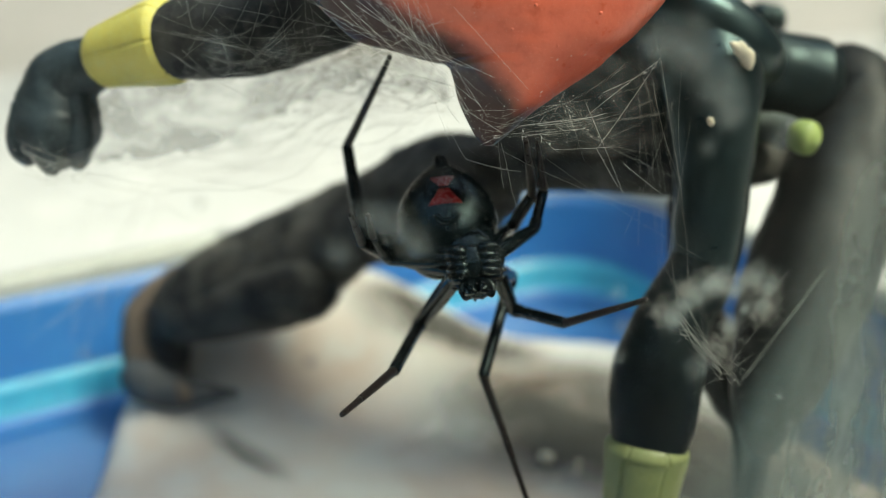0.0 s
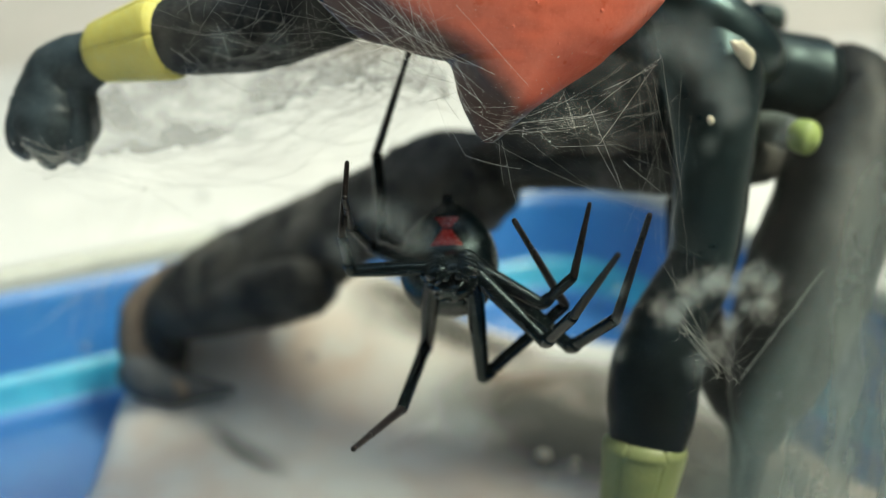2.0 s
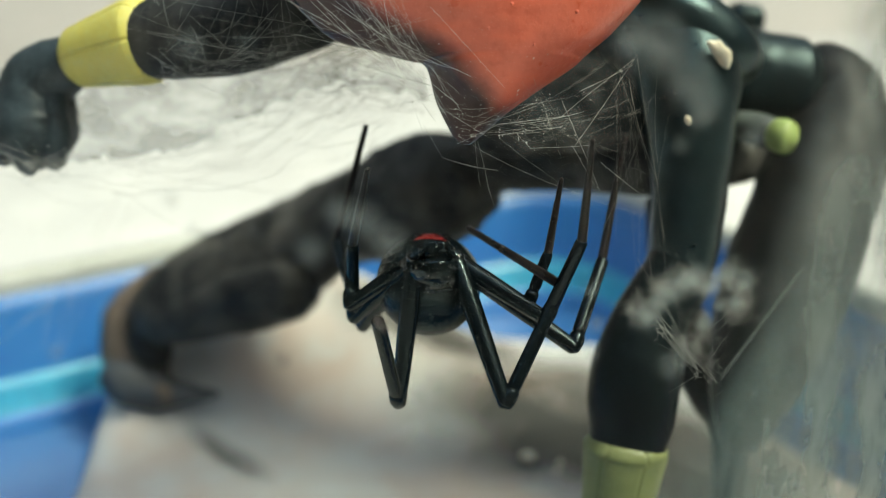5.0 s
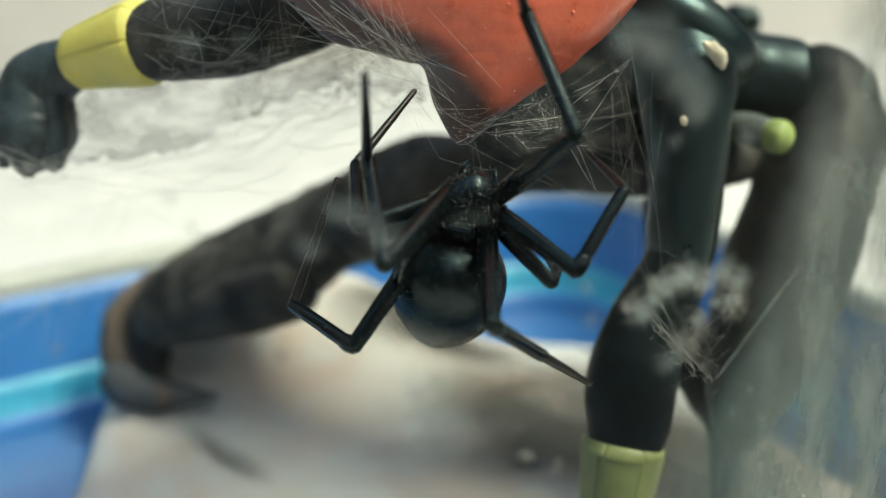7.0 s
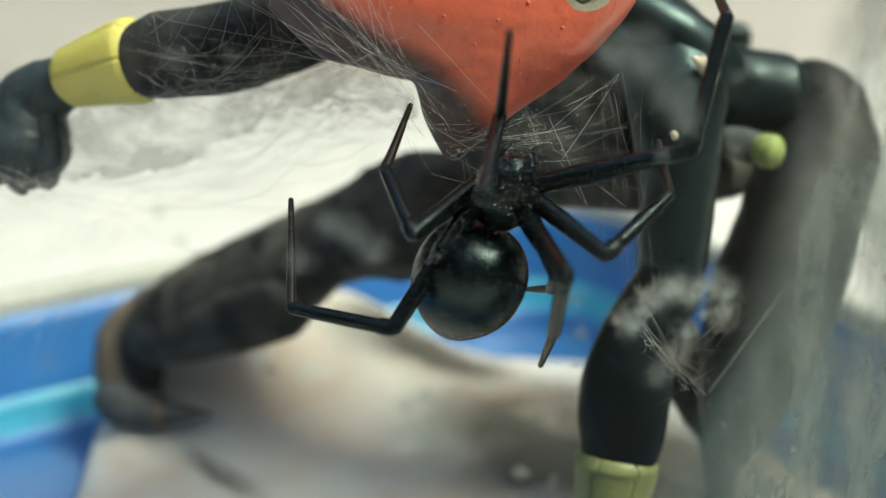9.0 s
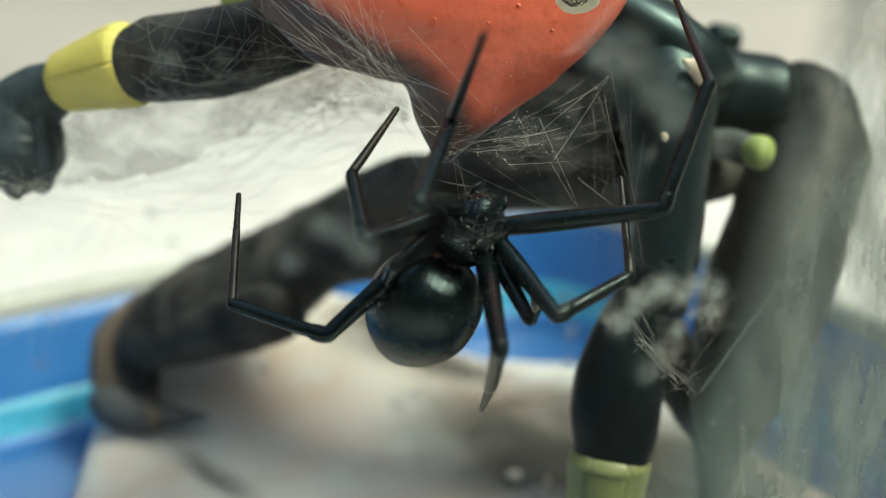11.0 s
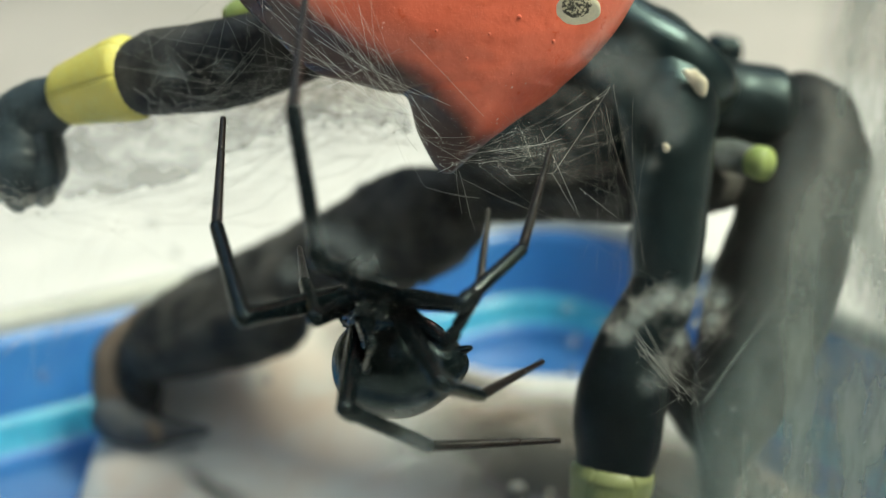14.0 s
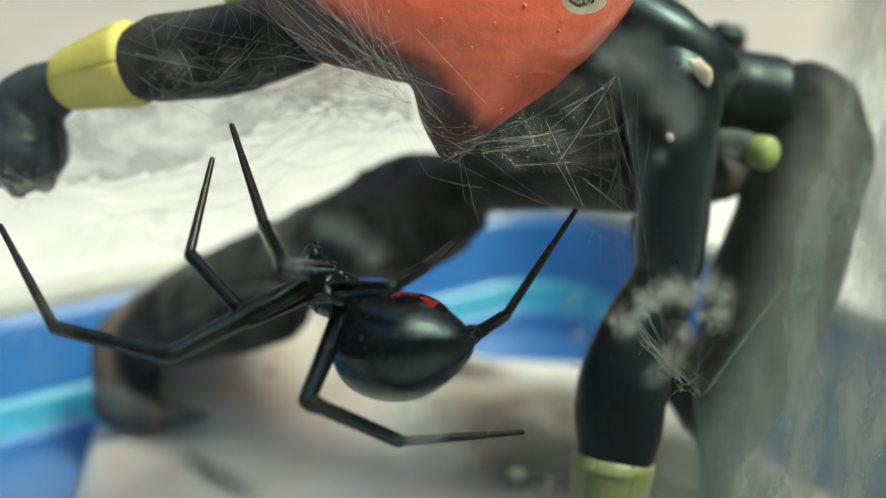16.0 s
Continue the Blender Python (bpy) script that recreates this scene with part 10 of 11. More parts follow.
    walk(child(legs[3, 1], "tibia"), [
        (0, pose(0.00504, -0.00289, 0.00372, 17.9, 150.7, -32.5)), (0.25, pose(0.00527, -0.00279, 0.00356, 31.7, 137.1, -28.5)), (0.5, pose(0.00551, -0.00272, 0.00337, 77.0, 118.1, 4.5)),
        (0.75, pose(0.00584, -0.00214, 0.00333, 41.3, 128.0, -25.6)), (1, pose(0.00566, -0.00173, 0.00371, -169.9, 34.9, 141.1)),
        (1.25, pose(0.00567, -0.00141, 0.00380, -173.1, 34.9, 141.1)), (1.5, pose(0.00566, -0.00110, 0.00389, -176.5, 35.5, 141.1)),
        (1.75, pose(0.00626, 0.00053, 0.00321, 167.1, 24.8, 142.2)), (2, pose(0.00644, 0.00203, 0.00213, 146.7, 19.1, 144.8)), (2.25, pose(0.00611, 0.00233, 0.00247, 151.6, 17.9, 145.5)),
        (2.5, pose(0.00573, 0.00261, 0.00278, 155.7, 17.1, 146.0)), (2.75, pose(0.00586, 0.00147, 0.00339, 163.2, 24.4, 143.0)), (3, pose(0.00577, 0.00025, 0.00384, 167.1, 34.5, 140.0)),
        (3.25, pose(0.00610, 0.00123, 0.00319, 162.3, 18.2, 144.9)), (3.5, pose(0.00625, 0.00214, 0.00239, 152.7, 5.4, 150.3)), (3.75, pose(0.00643, 0.00200, 0.00218, 149.9, 5.8, 150.1)),
        (4, pose(0.00660, 0.00186, 0.00195, 146.8, 6.5, 149.7)), (4.417, pose(0.00663, 0.00157, 0.00213, 149.4, 6.5, 149.6)), (4.833, pose(0.00663, 0.00076, 0.00255, 154.6, 7.0, 149.4)),
        (5.25, pose(0.00644, -0.00040, 0.00303, 158.3, 9.3, 148.4)), (5.667, pose(0.00602, -0.00156, 0.00336, 159.5, 14.4, 146.4)),
        (6.083, pose(0.00560, -0.00235, 0.00349, 159.9, 20.5, 144.0)), (6.5, pose(0.00541, -0.00263, 0.00352, 160.1, 23.5, 142.8)),
        (6.75, pose(0.00581, -0.00279, 0.00295, 167.6, 15.2, 145.4)), (7, pose(0.00618, -0.00283, 0.00234, 175.0, 7.0, 146.6)), (7.25, pose(0.00644, -0.00295, 0.00167, 174.7, 6.3, 146.7)),
        (7.5, pose(0.00663, -0.00301, 0.00096, 174.2, 7.1, 146.6)), (7.75, pose(0.00636, -0.00241, 0.00240, 180.0, 2.5, 146.8)), (8, pose(0.00572, -0.00169, 0.00366, -174.9, 3.4, 146.9)),
        (8.25, pose(0.00580, -0.00210, 0.00340, -166.1, 8.4, 147.7)), (8.5, pose(0.00582, -0.00251, 0.00313, -157.0, 12.6, 149.2)),
        (8.75, pose(0.00529, -0.00288, 0.00348, -159.9, 15.0, 150.1)), (9, pose(0.00471, -0.00323, 0.00377, -162.6, 18.8, 151.5)),
        (9.417, pose(0.00481, -0.00317, 0.00372, -164.5, 17.9, 151.2)), (9.833, pose(0.00506, -0.00304, 0.00360, -169.1, 15.7, 150.7)),
        (10.25, pose(0.00538, -0.00285, 0.00341, -175.0, 13.2, 150.3)), (10.667, pose(0.00568, -0.00265, 0.00322, 179.3, 11.0, 150.2)),
        (11.083, pose(0.00589, -0.00249, 0.00305, 174.9, 9.6, 150.3)), (11.5, pose(0.00598, -0.00242, 0.00299, 173.2, 9.1, 150.3)),
        (11.75, pose(0.00640, -0.00235, 0.00236, 176.7, 5.2, 150.7)), (12, pose(0.00674, -0.00229, 0.00166, 179.4, 3.1, 150.8)),
        (12.25, pose(0.00592, -0.00143, 0.00353, -170.6, 15.4, 151.7)), (12.5, pose(0.00487, 0.00010, 0.00462, -156.6, 34.6, 157.9)),
        (12.75, pose(0.00549, -0.00107, 0.00406, -166.6, 37.0, 158.9)), (13, pose(0.00570, -0.00239, 0.00335, -174.0, 45.5, 160.8)),
        (13.25, pose(0.00587, -0.00281, 0.00285, -168.8, 46.6, 161.0)), (13.5, pose(0.00592, -0.00325, 0.00234, -162.7, 49.2, 162.0)),
        (13.625, pose(0.00600, -0.00290, 0.00259, -177.5, 41.1, 160.0)), (13.75, pose(0.00608, -0.00247, 0.00280, 167.3, 33.8, 160.9)),
        (13.875, pose(0.00617, -0.00201, 0.00296, 152.9, 29.3, 162.8)), (14, pose(0.00627, -0.00153, 0.00303, 140.5, 27.7, 164.0)),
        (14.125, pose(0.00661, -0.00296, 0.00114, 161.4, 9.1, 174.7)), (14.25, pose(0.00582, -0.00433, -0.00080, 167.9, -14.7, -178.8)),
        (14.375, pose(0.00409, -0.00526, -0.00229, 162.7, -38.5, -171.8)), (14.5, pose(0.00190, -0.00556, -0.00305, 141.5, -58.4, -156.1)),
        (14.75, pose(0.00385, -0.00504, -0.00299, 150.4, -58.6, -155.9)), (15, pose(0.00558, -0.00396, -0.00259, 162.5, -57.2, -157.0)),
        (15.25, pose(0.00555, -0.00380, -0.00287, 157.8, -62.9, -152.9)), (15.5, pose(0.00551, -0.00363, -0.00315, 151.3, -68.2, -146.8)),
        (15.75, pose(0.00530, -0.00365, -0.00340, 154.0, -67.7, -147.4)), (16, pose(0.00508, -0.00367, -0.00364, 157.3, -67.1, -148.1)),
    ])
    walk(child(legs[3, 1], "metatarsus"), [
        (0, pose(0.00595, -0.00492, 0.00040, 21.3, 169.5, -35.3)), (0.25, pose(0.00631, -0.00574, 0.00107, 24.9, 176.5, -39.1)), (0.5, pose(0.00660, -0.00654, 0.00294, 29.5, -179.3, -41.7)),
        (0.75, pose(0.00683, -0.00554, 0.00149, 17.1, -165.7, -38.0)), (1, pose(0.00697, -0.00369, 0.00048, -177.8, -25.9, 148.9)),
        (1.25, pose(0.00714, -0.00321, 0.00054, -162.2, -18.4, 150.4)), (1.5, pose(0.00731, -0.00274, 0.00064, -147.1, -11.1, 153.9)),
        (1.75, pose(0.00809, 0.00023, -0.00033, -150.3, 4.0, 163.1)), (2, pose(0.00860, 0.00320, -0.00103, -153.9, 21.7, 172.6)),
        (2.25, pose(0.00808, 0.00329, -0.00088, -169.6, 20.3, 172.1)), (2.5, pose(0.00754, 0.00337, -0.00071, 174.8, 18.5, 172.0)),
        (2.75, pose(0.00782, 0.00144, -0.00009, -170.2, 22.5, 172.2)), (3, pose(0.00803, -0.00049, 0.00062, -155.1, 26.4, 173.5)),
        (3.25, pose(0.00777, 0.00155, -0.00043, -154.4, 30.8, 175.9)), (3.5, pose(0.00745, 0.00357, -0.00115, -155.5, 35.0, 178.2)),
        (3.75, pose(0.00774, 0.00356, -0.00126, -178.9, 24.1, 175.4)), (4, pose(0.00803, 0.00356, -0.00137, 159.8, 12.8, 177.4)),
        (4.417, pose(0.00799, 0.00312, -0.00130, 160.9, 11.6, 177.8)), (4.833, pose(0.00789, 0.00201, -0.00104, 163.7, 8.8, 178.8)),
        (5.25, pose(0.00773, 0.00055, -0.00064, 167.2, 5.0, 179.7)), (5.667, pose(0.00757, -0.00090, -0.00027, 170.6, 1.2, -179.5)),
        (6.083, pose(0.00747, -0.00201, -0.00002, 173.2, -1.8, -179.1)), (6.5, pose(0.00743, -0.00246, 0.00007, 174.2, -3.0, -178.9)),
        (6.75, pose(0.00714, -0.00266, -0.00082, 176.6, -6.5, -178.7)), (7, pose(0.00676, -0.00281, -0.00146, 179.4, -8.2, -178.6)),
        (7.25, pose(0.00700, -0.00288, -0.00229, -179.8, -6.4, -178.6)), (7.5, pose(0.00724, -0.00294, -0.00284, -179.2, -3.7, -178.6)),
        (7.75, pose(0.00650, -0.00250, -0.00160, -179.1, -2.7, -178.6)), (8, pose(0.00573, -0.00210, -0.00013, -178.9, -1.4, -178.5)),
        (8.25, pose(0.00577, -0.00322, -0.00044, -175.7, -2.2, -178.6)), (8.5, pose(0.00572, -0.00424, -0.00040, -171.6, -3.4, -178.7)),
        (8.75, pose(0.00545, -0.00456, -0.00015, -166.8, -7.2, -179.4)), (9, pose(0.00520, -0.00480, 0.00028, -161.5, -10.3, 179.7)),
        (9.417, pose(0.00533, -0.00468, 0.00005, -163.7, -10.5, 179.6)), (9.833, pose(0.00562, -0.00422, -0.00019, -168.9, -9.8, 179.8)),
        (10.25, pose(0.00600, -0.00360, -0.00047, -175.6, -8.6, 179.9)), (10.667, pose(0.00637, -0.00298, -0.00071, 177.7, -7.4, 180.0)),
        (11.083, pose(0.00665, -0.00251, -0.00087, 172.8, -6.4, 179.9)), (11.5, pose(0.00673, -0.00232, -0.00080, 171.0, -5.6, 179.8)),
        (11.75, pose(0.00683, -0.00233, -0.00162, 175.8, -2.8, 179.4)), (12, pose(0.00694, -0.00236, -0.00218, -178.7, -0.2, 179.4)),
        (12.25, pose(0.00653, -0.00250, -0.00028, -172.0, 2.7, 179.6)), (12.5, pose(0.00619, -0.00214, 0.00162, -164.6, 4.9, -179.9)),
        (12.75, pose(0.00734, -0.00278, 0.00095, -170.1, 5.4, -179.8)), (13, pose(0.00825, -0.00372, 0.00056, -172.9, 9.0, -179.3)),
        (13.25, pose(0.00831, -0.00447, 0.00016, -166.1, 11.9, -178.7)), (13.5, pose(0.00831, -0.00527, -0.00015, -158.9, 14.6, -177.9)),
        (13.625, pose(0.00841, -0.00396, -0.00042, -172.8, 7.5, -179.7)), (13.75, pose(0.00842, -0.00236, -0.00044, 173.4, 1.9, -179.7)),
        (13.875, pose(0.00838, -0.00078, -0.00015, 159.7, -0.2, -179.2)), (14, pose(0.00835, 0.00052, 0.00030, 146.9, 0.3, -179.4)),
        (14.125, pose(0.00732, -0.00174, -0.00261, 148.8, -2.3, -177.9)), (14.25, pose(0.00481, -0.00351, -0.00458, 151.5, -5.7, -175.8)),
        (14.375, pose(0.00157, -0.00441, -0.00528, 153.5, -11.9, -172.6)), (14.5, pose(-0.00155, -0.00437, -0.00469, 152.0, -21.3, -167.6)),
        (14.75, pose(0.00033, -0.00446, -0.00481, 156.9, -24.6, -165.9)), (15, pose(0.00215, -0.00410, -0.00465, 163.9, -26.6, -165.0)),
        (15.25, pose(0.00193, -0.00395, -0.00456, 154.4, -43.8, -157.1)), (15.5, pose(0.00173, -0.00380, -0.00445, 136.1, -59.1, -140.3)),
        (15.75, pose(0.00155, -0.00397, -0.00476, 131.8, -62.6, -132.8)), (16, pose(0.00137, -0.00415, -0.00508, 125.5, -65.8, -123.5)),
    ])
    walk(child(legs[4, 1], "femur"), [
        (0, pose(0.00145, -0.00085, -0.00030, 7.4, 23.3, -41.0)), (0.25, pose(0.00145, -0.00085, -0.00030, 8.5, 24.8, -39.0)), (0.5, pose(0.00145, -0.00085, -0.00030, 9.8, 25.6, -37.1)),
        (0.75, pose(0.00145, -0.00085, -0.00030, 9.0, 37.8, -21.3)), (1, pose(0.00145, -0.00085, -0.00030, 10.6, 45.5, -6.4)), (1.25, pose(0.00145, -0.00085, -0.00030, 0.0, 43.4, -6.7)),
        (1.5, pose(0.00145, -0.00085, -0.00030, -10.0, 40.8, -6.4)), (1.75, pose(0.00145, -0.00085, -0.00030, -13.5, 42.2, -6.8)), (2, pose(0.00145, -0.00085, -0.00030, -17.0, 43.7, -7.4)),
        (2.25, pose(0.00145, -0.00085, -0.00030, -13.4, 49.3, -9.6)), (2.5, pose(0.00145, -0.00085, -0.00030, -9.8, 54.9, -11.4)),
        (2.75, pose(0.00145, -0.00085, -0.00030, -9.1, 56.4, -11.9)), (3, pose(0.00145, -0.00085, -0.00030, -8.4, 57.9, -12.3)), (3.25, pose(0.00145, -0.00085, -0.00030, -5.8, 52.9, -11.2)),
        (3.5, pose(0.00145, -0.00085, -0.00030, -3.7, 47.9, -10.6)), (3.75, pose(0.00145, -0.00085, -0.00030, -19.6, 61.6, -15.4)), (4, pose(0.00145, -0.00085, -0.00030, -50.7, 72.9, -35.7)),
        (4.417, pose(0.00145, -0.00085, -0.00030, -40.4, 70.1, -26.8)), (4.833, pose(0.00145, -0.00085, -0.00030, -21.7, 59.9, -12.5)),
        (5.25, pose(0.00145, -0.00085, -0.00030, -7.0, 41.8, -5.2)), (5.667, pose(0.00145, -0.00085, -0.00030, 2.4, 23.2, -4.3)), (6.083, pose(0.00145, -0.00085, -0.00030, 7.6, 11.5, -5.3)),
        (6.5, pose(0.00145, -0.00085, -0.00030, 9.4, 7.6, -5.9)), (6.75, pose(0.00145, -0.00085, -0.00030, 15.1, 8.6, -5.7)), (7, pose(0.00145, -0.00085, -0.00030, 20.7, 9.9, -5.3)),
        (7.25, pose(0.00145, -0.00085, -0.00030, 21.4, 10.3, -5.1)), (7.5, pose(0.00145, -0.00085, -0.00030, 22.2, 10.9, -4.9)), (7.75, pose(0.00145, -0.00085, -0.00030, 18.0, 10.2, -5.1)),
        (8, pose(0.00145, -0.00085, -0.00030, 13.9, 9.2, -5.4)), (8.25, pose(0.00145, -0.00085, -0.00030, 14.7, 13.5, -4.3)), (8.5, pose(0.00145, -0.00085, -0.00030, 16.0, 17.9, -3.1)),
        (8.75, pose(0.00145, -0.00085, -0.00030, 10.0, 17.0, -3.3)), (9, pose(0.00145, -0.00085, -0.00030, 4.1, 15.9, -3.4)), (9.417, pose(0.00145, -0.00085, -0.00030, 4.8, 15.9, -3.4)),
        (9.833, pose(0.00145, -0.00085, -0.00030, 6.8, 16.0, -3.4)), (10.25, pose(0.00145, -0.00085, -0.00030, 9.3, 16.1, -3.4)),
        (10.667, pose(0.00145, -0.00085, -0.00030, 11.8, 16.3, -3.4)), (11.083, pose(0.00145, -0.00085, -0.00030, 13.7, 16.4, -3.3)),
        (11.5, pose(0.00145, -0.00085, -0.00030, 14.5, 16.4, -3.3)), (11.75, pose(0.00145, -0.00085, -0.00030, 13.2, 16.5, -3.3)), (12, pose(0.00145, -0.00085, -0.00030, 12.0, 16.9, -3.2)),
        (12.25, pose(0.00145, -0.00085, -0.00030, 8.6, 13.6, -3.8)), (12.5, pose(0.00145, -0.00085, -0.00030, 4.9, 10.7, -4.2)), (12.75, pose(0.00145, -0.00085, -0.00030, 5.2, 7.4, -4.5)),
        (13, pose(0.00145, -0.00085, -0.00030, 4.8, 4.7, -4.7)), (13.25, pose(0.00145, -0.00085, -0.00030, 1.3, 2.1, -4.9)), (13.5, pose(0.00145, -0.00085, -0.00030, -2.3, -0.4, -4.8)),
        (13.625, pose(0.00145, -0.00085, -0.00030, -3.2, 9.6, -5.3)), (13.75, pose(0.00145, -0.00085, -0.00030, -3.8, 19.7, -6.0)),
        (13.875, pose(0.00145, -0.00085, -0.00030, -4.4, 30.0, -6.8)), (14, pose(0.00145, -0.00085, -0.00030, -4.9, 40.2, -7.8)), (14.125, pose(0.00145, -0.00085, -0.00030, 29.8, 66.8, 2.0)),
        (14.25, pose(0.00145, -0.00085, -0.00030, 120.8, 71.4, 48.5)), (14.375, pose(0.00145, -0.00085, -0.00030, 159.1, 74.9, 38.4)),
        (14.5, pose(0.00145, -0.00085, -0.00030, 43.8, 87.4, -109.7)), (14.75, pose(0.00145, -0.00085, -0.00030, 127.0, 87.8, -16.6)),
        (15, pose(0.00145, -0.00085, -0.00030, 150.5, 85.5, 17.4)), (15.25, pose(0.00145, -0.00085, -0.00030, 155.1, 84.7, 22.1)),
        (15.5, pose(0.00145, -0.00085, -0.00030, 158.4, 83.9, 25.5)), (15.75, pose(0.00145, -0.00085, -0.00030, 158.9, 83.4, 27.4)),
        (16, pose(0.00145, -0.00085, -0.00030, 159.1, 82.9, 28.9)),
    ])
    walk(child(legs[4, 1], "tibia"), [
        (0, pose(0.00365, -0.00455, 0.00917, -3.7, 167.7, -34.9)), (0.25, pose(0.00385, -0.00476, 0.00903, -3.9, 167.2, -36.2)), (0.5, pose(0.00391, -0.00493, 0.00895, -3.7, 163.6, -38.0)),
        (0.75, pose(0.00672, -0.00465, 0.00782, -9.7, 179.3, -26.6)), (1, pose(0.00848, -0.00357, 0.00687, 159.9, -1.3, 163.3)), (1.25, pose(0.00854, -0.00169, 0.00726, 158.4, -1.7, 163.4)),
        (1.5, pose(0.00830, 0.00020, 0.00746, 155.5, 0.2, 162.6)), (1.75, pose(0.00848, 0.00075, 0.00719, 147.7, 4.9, 160.1)), (2, pose(0.00866, 0.00128, 0.00689, 139.4, 9.0, 157.0)),
        (2.25, pose(0.00941, 0.00026, 0.00630, 159.2, 24.1, 147.7)), (2.5, pose(0.01002, -0.00078, 0.00560, 177.7, 43.1, 143.1)), (2.75, pose(0.01016, -0.00101, 0.00538, 177.4, 43.3, 143.1)),
        (3, pose(0.01029, -0.00123, 0.00517, 177.1, 43.5, 143.1)), (3.25, pose(0.00975, -0.00143, 0.00594, 158.1, 28.8, 147.1)), (3.5, pose(0.00915, -0.00160, 0.00666, 139.0, 17.2, 154.8)),
        (3.75, pose(0.01068, 0.00022, 0.00437, 159.8, 26.1, 149.1)), (4, pose(0.01126, 0.00201, 0.00164, 175.6, 43.3, 144.6)), (4.417, pose(0.01114, 0.00180, 0.00240, 179.7, 40.6, 144.7)),
        (4.833, pose(0.01044, 0.00110, 0.00454, -173.5, 33.9, 144.3)), (5.25, pose(0.00842, -0.00020, 0.00739, -172.7, 29.9, 143.7)),
        (5.667, pose(0.00550, -0.00158, 0.00925, -175.2, 33.7, 144.2)), (6.083, pose(0.00336, -0.00242, 0.00980, -174.6, 40.8, 145.0)),
        (6.5, pose(0.00262, -0.00268, 0.00987, -173.2, 44.4, 145.5)), (6.75, pose(0.00267, -0.00369, 0.00963, -177.3, 42.4, 145.3)), (7, pose(0.00277, -0.00467, 0.00928, 178.8, 40.5, 145.2)),
        (7.25, pose(0.00284, -0.00479, 0.00922, 177.9, 40.5, 145.2)), (7.5, pose(0.00293, -0.00492, 0.00916, 177.0, 40.6, 145.2)),
        (7.75, pose(0.00290, -0.00421, 0.00944, 178.7, 42.5, 145.1)), (8, pose(0.00282, -0.00349, 0.00967, -179.6, 44.8, 145.1)),
        (8.25, pose(0.00360, -0.00365, 0.00948, -172.7, 38.0, 144.5)), (8.5, pose(0.00436, -0.00388, 0.00921, -166.4, 31.3, 143.0)),
        (8.75, pose(0.00433, -0.00283, 0.00949, -161.4, 33.9, 143.9)), (9, pose(0.00423, -0.00176, 0.00968, -156.1, 37.1, 145.4)),
        (9.417, pose(0.00423, -0.00190, 0.00967, -156.7, 36.8, 145.2)), (9.833, pose(0.00422, -0.00224, 0.00963, -158.2, 35.9, 144.8)),
        (10.25, pose(0.00420, -0.00269, 0.00956, -160.0, 34.9, 144.3)), (10.667, pose(0.00417, -0.00314, 0.00947, -161.8, 34.0, 144.0)),
        (11.083, pose(0.00415, -0.00348, 0.00939, -163.2, 33.4, 143.7)), (11.5, pose(0.00414, -0.00361, 0.00936, -163.7, 33.2, 143.6)),
        (11.75, pose(0.00418, -0.00338, 0.00941, -164.9, 34.3, 144.0)), (12, pose(0.00427, -0.00317, 0.00944, -165.6, 35.8, 144.5)),
        (12.25, pose(0.00375, -0.00256, 0.00970, -164.3, 42.3, 146.7)), (12.5, pose(0.00330, -0.00187, 0.00988, -161.9, 49.0, 149.7)),
        (12.75, pose(0.00270, -0.00190, 0.00997, -159.8, 51.7, 151.1)), (13, pose(0.00222, -0.00178, 0.01003, -155.9, 55.1, 153.5)),
        (13.25, pose(0.00180, -0.00111, 0.01009, -148.9, 57.7, 155.9)), (13.5, pose(0.00141, -0.00042, 0.01009, -141.0, 60.1, 159.2)),
        (13.625, pose(0.00322, -0.00044, 0.00994, -146.7, 51.7, 148.3)), (13.75, pose(0.00501, -0.00052, 0.00947, -147.8, 43.6, 140.6)),
        (13.875, pose(0.00669, -0.00067, 0.00868, -146.3, 36.3, 134.4)), (14, pose(0.00820, -0.00087, 0.00762, -143.2, 30.0, 129.1)),
        (14.125, pose(0.00991, -0.00574, 0.00326, -128.6, 7.1, 106.2)), (14.25, pose(0.00479, -0.01055, -0.00200, -109.7, -6.9, 81.4)),
        (14.375, pose(-0.00359, -0.00959, -0.00284, -99.6, -9.3, 72.2)), (14.5, pose(-0.00786, -0.00548, 0.00004, -89.7, -9.2, 73.2)),
        (14.75, pose(-0.00691, -0.00703, -0.00054, -94.5, -8.8, 85.7)), (15, pose(-0.00563, -0.00843, -0.00101, -99.5, -7.2, 98.0)),
        (15.25, pose(-0.00561, -0.00844, -0.00117, -99.8, -7.4, 96.8)), (15.5, pose(-0.00557, -0.00845, -0.00133, -100.0, -7.6, 95.7)),
        (15.75, pose(-0.00539, -0.00861, -0.00142, -100.0, -7.5, 96.4)), (16, pose(-0.00519, -0.00876, -0.00150, -100.0, -7.4, 97.2)),
    ])
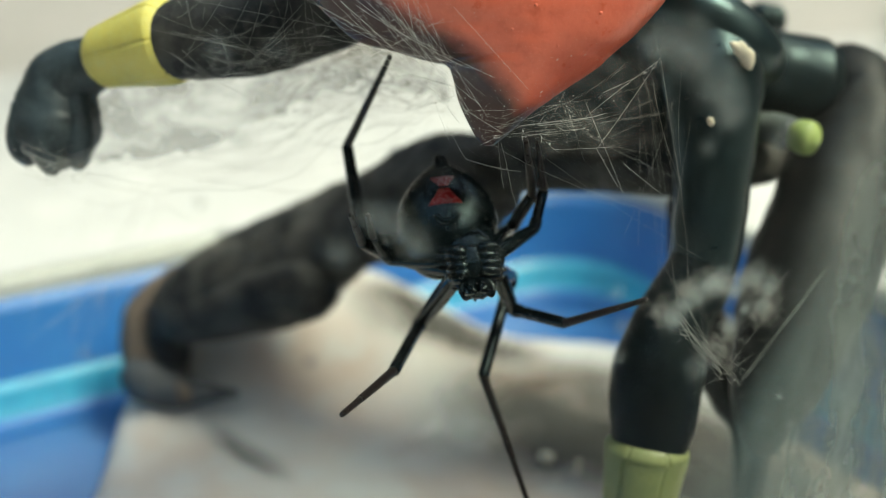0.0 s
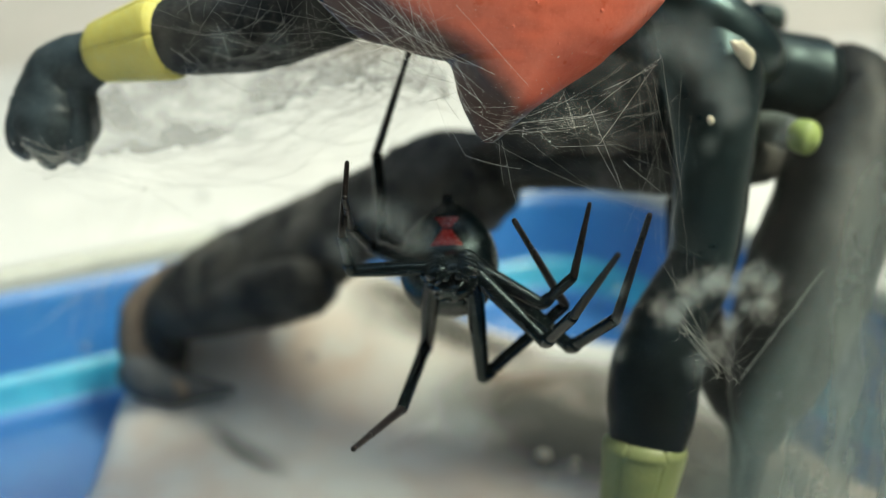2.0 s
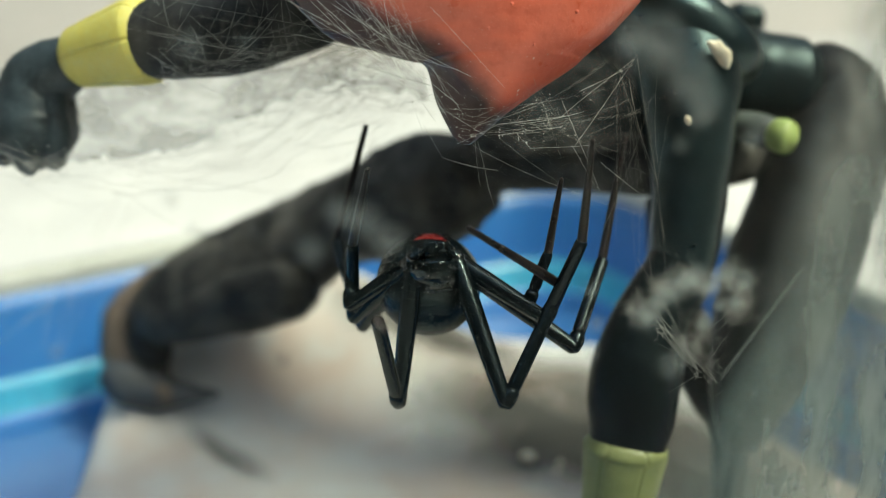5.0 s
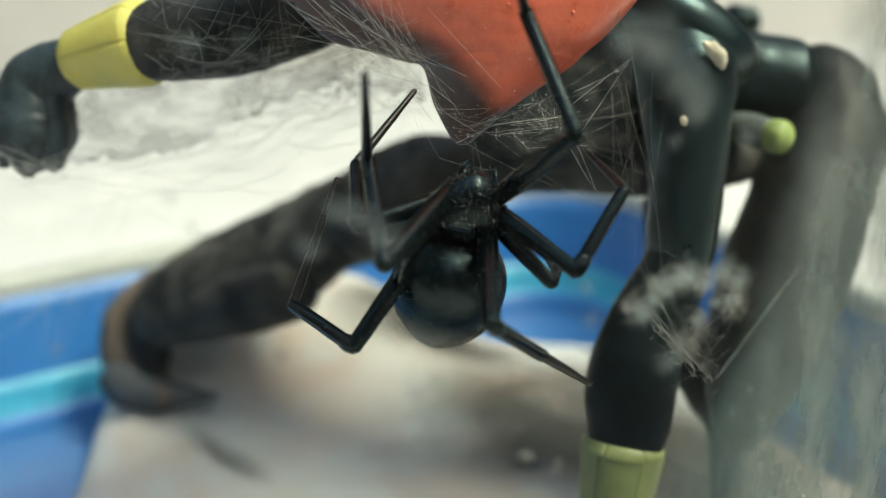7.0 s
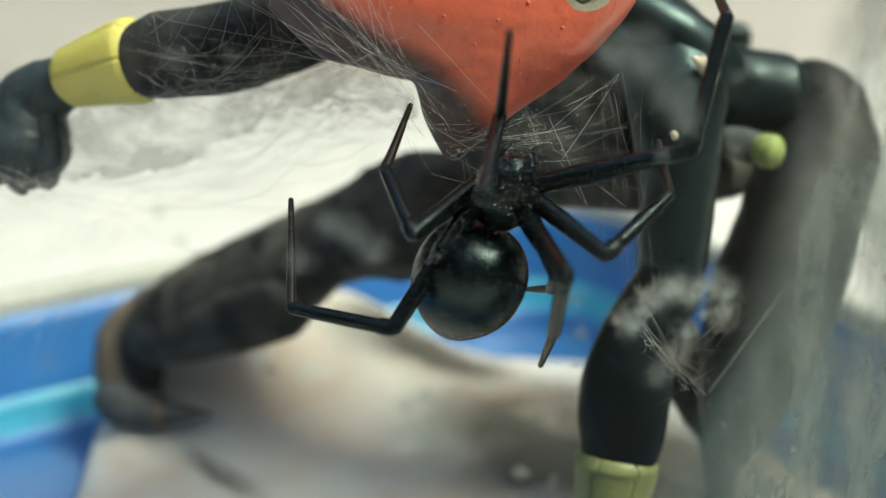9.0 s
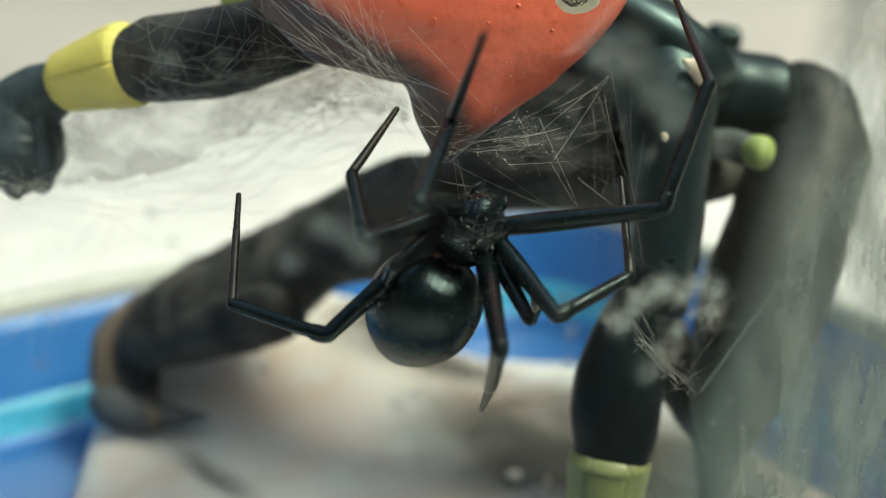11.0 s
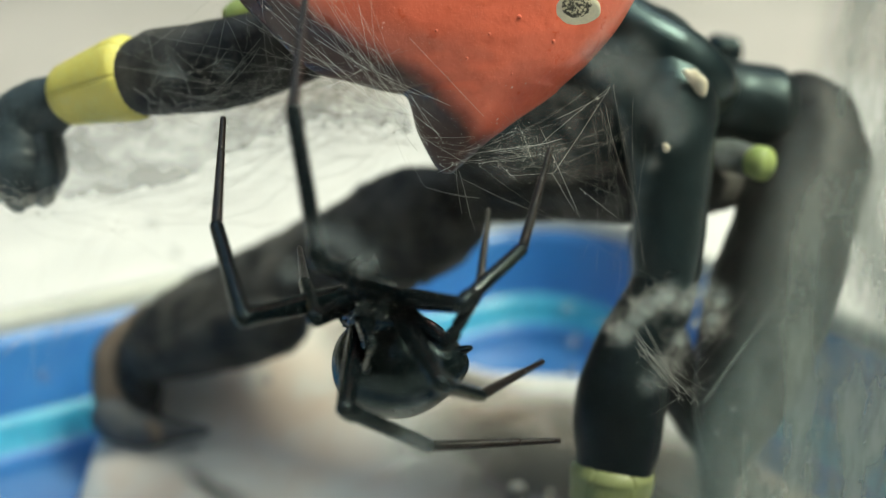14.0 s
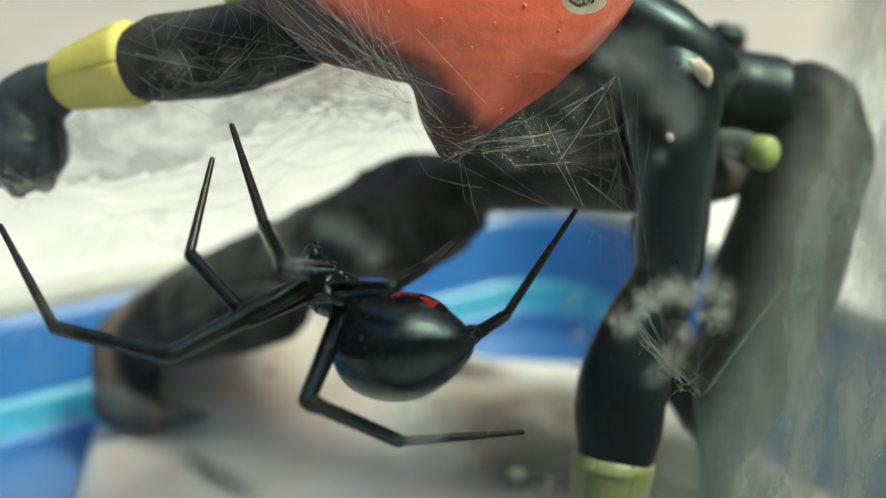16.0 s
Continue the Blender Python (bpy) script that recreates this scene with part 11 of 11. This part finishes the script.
    walk(child(legs[4, 1], "metatarsus"), [
        (0, pose(0.00522, -0.00505, 0.00195, 7.8, 179.3, -36.5)), (0.25, pose(0.00547, -0.00532, 0.00183, 8.6, 178.7, -36.8)), (0.5, pose(0.00585, -0.00584, 0.00186, 10.1, 178.5, -37.2)),
        (0.75, pose(0.00736, -0.00357, 0.00053, -6.2, -171.6, -27.4)), (1, pose(0.00905, -0.00109, -0.00008, 155.2, -13.9, 164.7)),
        (1.25, pose(0.00913, 0.00098, 0.00039, 155.6, -15.6, 165.5)), (1.5, pose(0.00924, 0.00312, 0.00072, 155.9, -17.6, 166.4)), (1.75, pose(0.01033, 0.00429, 0.00096, 163.4, -5.3, 161.8)),
        (2, pose(0.01135, 0.00537, 0.00134, 169.4, 7.8, 158.6)), (2.25, pose(0.01320, 0.00097, -0.00001, -179.9, 3.5, 159.0)), (2.5, pose(0.01423, -0.00358, 0.00020, -172.0, 3.4, 159.0)),
        (2.75, pose(0.01441, -0.00379, 0.00000, -163.4, 8.3, 160.1)), (3, pose(0.01459, -0.00399, -0.00019, -154.6, 12.9, 161.9)),
        (3.25, pose(0.01403, -0.00092, -0.00008, -171.6, 5.8, 159.7)), (3.5, pose(0.01271, 0.00208, 0.00132, 167.7, 3.4, 159.8)), (3.75, pose(0.01462, 0.00084, -0.00187, 172.9, -0.3, 160.4)),
        (4, pose(0.01571, -0.00046, -0.00373, 176.6, 0.7, 160.3)), (4.417, pose(0.01510, -0.00094, -0.00322, 177.6, 2.6, 160.3)),
        (4.833, pose(0.01329, -0.00197, -0.00156, -179.2, 9.3, 160.2)), (5.25, pose(0.01081, -0.00312, 0.00103, -174.3, 18.4, 160.7)),
        (5.667, pose(0.00846, -0.00448, 0.00312, -170.1, 26.5, 161.9)), (6.083, pose(0.00690, -0.00575, 0.00422, -166.7, 32.4, 163.3)),
        (6.5, pose(0.00635, -0.00632, 0.00462, -165.3, 34.6, 163.9)), (6.75, pose(0.00656, -0.00682, 0.00417, -167.1, 34.9, 164.0)),
        (7, pose(0.00681, -0.00728, 0.00366, -168.9, 35.2, 164.1)), (7.25, pose(0.00694, -0.00731, 0.00360, -168.2, 34.6, 163.9)),
        (7.5, pose(0.00710, -0.00734, 0.00354, -167.3, 34.0, 163.8)), (7.75, pose(0.00710, -0.00692, 0.00398, -166.9, 33.1, 163.5)),
        (8, pose(0.00707, -0.00651, 0.00442, -166.4, 32.3, 163.3)), (8.25, pose(0.00673, -0.00705, 0.00370, -162.6, 30.3, 162.7)),
        (8.5, pose(0.00627, -0.00746, 0.00317, -159.1, 28.2, 161.9)), (8.75, pose(0.00610, -0.00704, 0.00367, -158.6, 23.9, 160.0)),
        (9, pose(0.00589, -0.00654, 0.00428, -157.6, 19.6, 158.1)), (9.417, pose(0.00590, -0.00662, 0.00422, -157.8, 19.7, 158.2)),
        (9.833, pose(0.00593, -0.00681, 0.00406, -158.3, 20.1, 158.3)), (10.25, pose(0.00596, -0.00707, 0.00386, -158.8, 20.5, 158.5)),
        (10.667, pose(0.00600, -0.00732, 0.00364, -159.4, 21.0, 158.7)), (11.083, pose(0.00603, -0.00751, 0.00348, -159.9, 21.4, 158.9)),
        (11.5, pose(0.00601, -0.00753, 0.00350, -160.0, 21.6, 159.0)), (11.75, pose(0.00630, -0.00731, 0.00351, -161.7, 23.4, 159.6)),
        (12, pose(0.00662, -0.00709, 0.00364, -163.0, 25.5, 160.4)), (12.25, pose(0.00666, -0.00686, 0.00443, -163.7, 26.5, 160.7)),
        (12.5, pose(0.00672, -0.00654, 0.00527, -163.8, 28.3, 161.3)), (12.75, pose(0.00624, -0.00677, 0.00567, -163.3, 29.2, 161.6)),
        (13, pose(0.00583, -0.00696, 0.00616, -161.4, 30.8, 162.2)), (13.25, pose(0.00512, -0.00679, 0.00670, -153.6, 32.6, 163.0)),
        (13.5, pose(0.00442, -0.00655, 0.00723, -145.6, 34.2, 164.2)), (13.625, pose(0.00522, -0.00645, 0.00611, -149.6, 28.9, 160.3)),
        (13.75, pose(0.00584, -0.00631, 0.00493, -152.7, 23.4, 156.9)), (13.875, pose(0.00630, -0.00614, 0.00372, -155.0, 17.7, 153.9)),
        (14, pose(0.00663, -0.00593, 0.00253, -156.5, 11.8, 151.1)), (14.125, pose(0.00452, -0.00790, -0.00133, -154.4, -0.7, 145.4)),
        (14.25, pose(-0.00205, -0.00922, -0.00447, -172.9, 11.0, 148.9)), (14.375, pose(-0.01047, -0.00717, -0.00405, 175.5, 43.8, 149.7)),
        (14.5, pose(-0.01494, -0.00335, 0.00008, -174.1, 35.7, 149.6)), (14.75, pose(-0.01426, -0.00639, -0.00112, 175.2, 12.7, 149.4)),
        (15, pose(-0.01288, -0.00930, -0.00223, 174.4, -11.2, 151.5)), (15.25, pose(-0.01287, -0.00915, -0.00242, 173.0, -6.2, 150.9)),
        (15.5, pose(-0.01284, -0.00900, -0.00261, 171.6, -1.1, 150.3)), (15.75, pose(-0.01265, -0.00926, -0.00270, 172.9, 1.8, 149.9)),
        (16, pose(-0.01244, -0.00952, -0.00277, 174.1, 4.7, 149.5)),
    ])


motions()
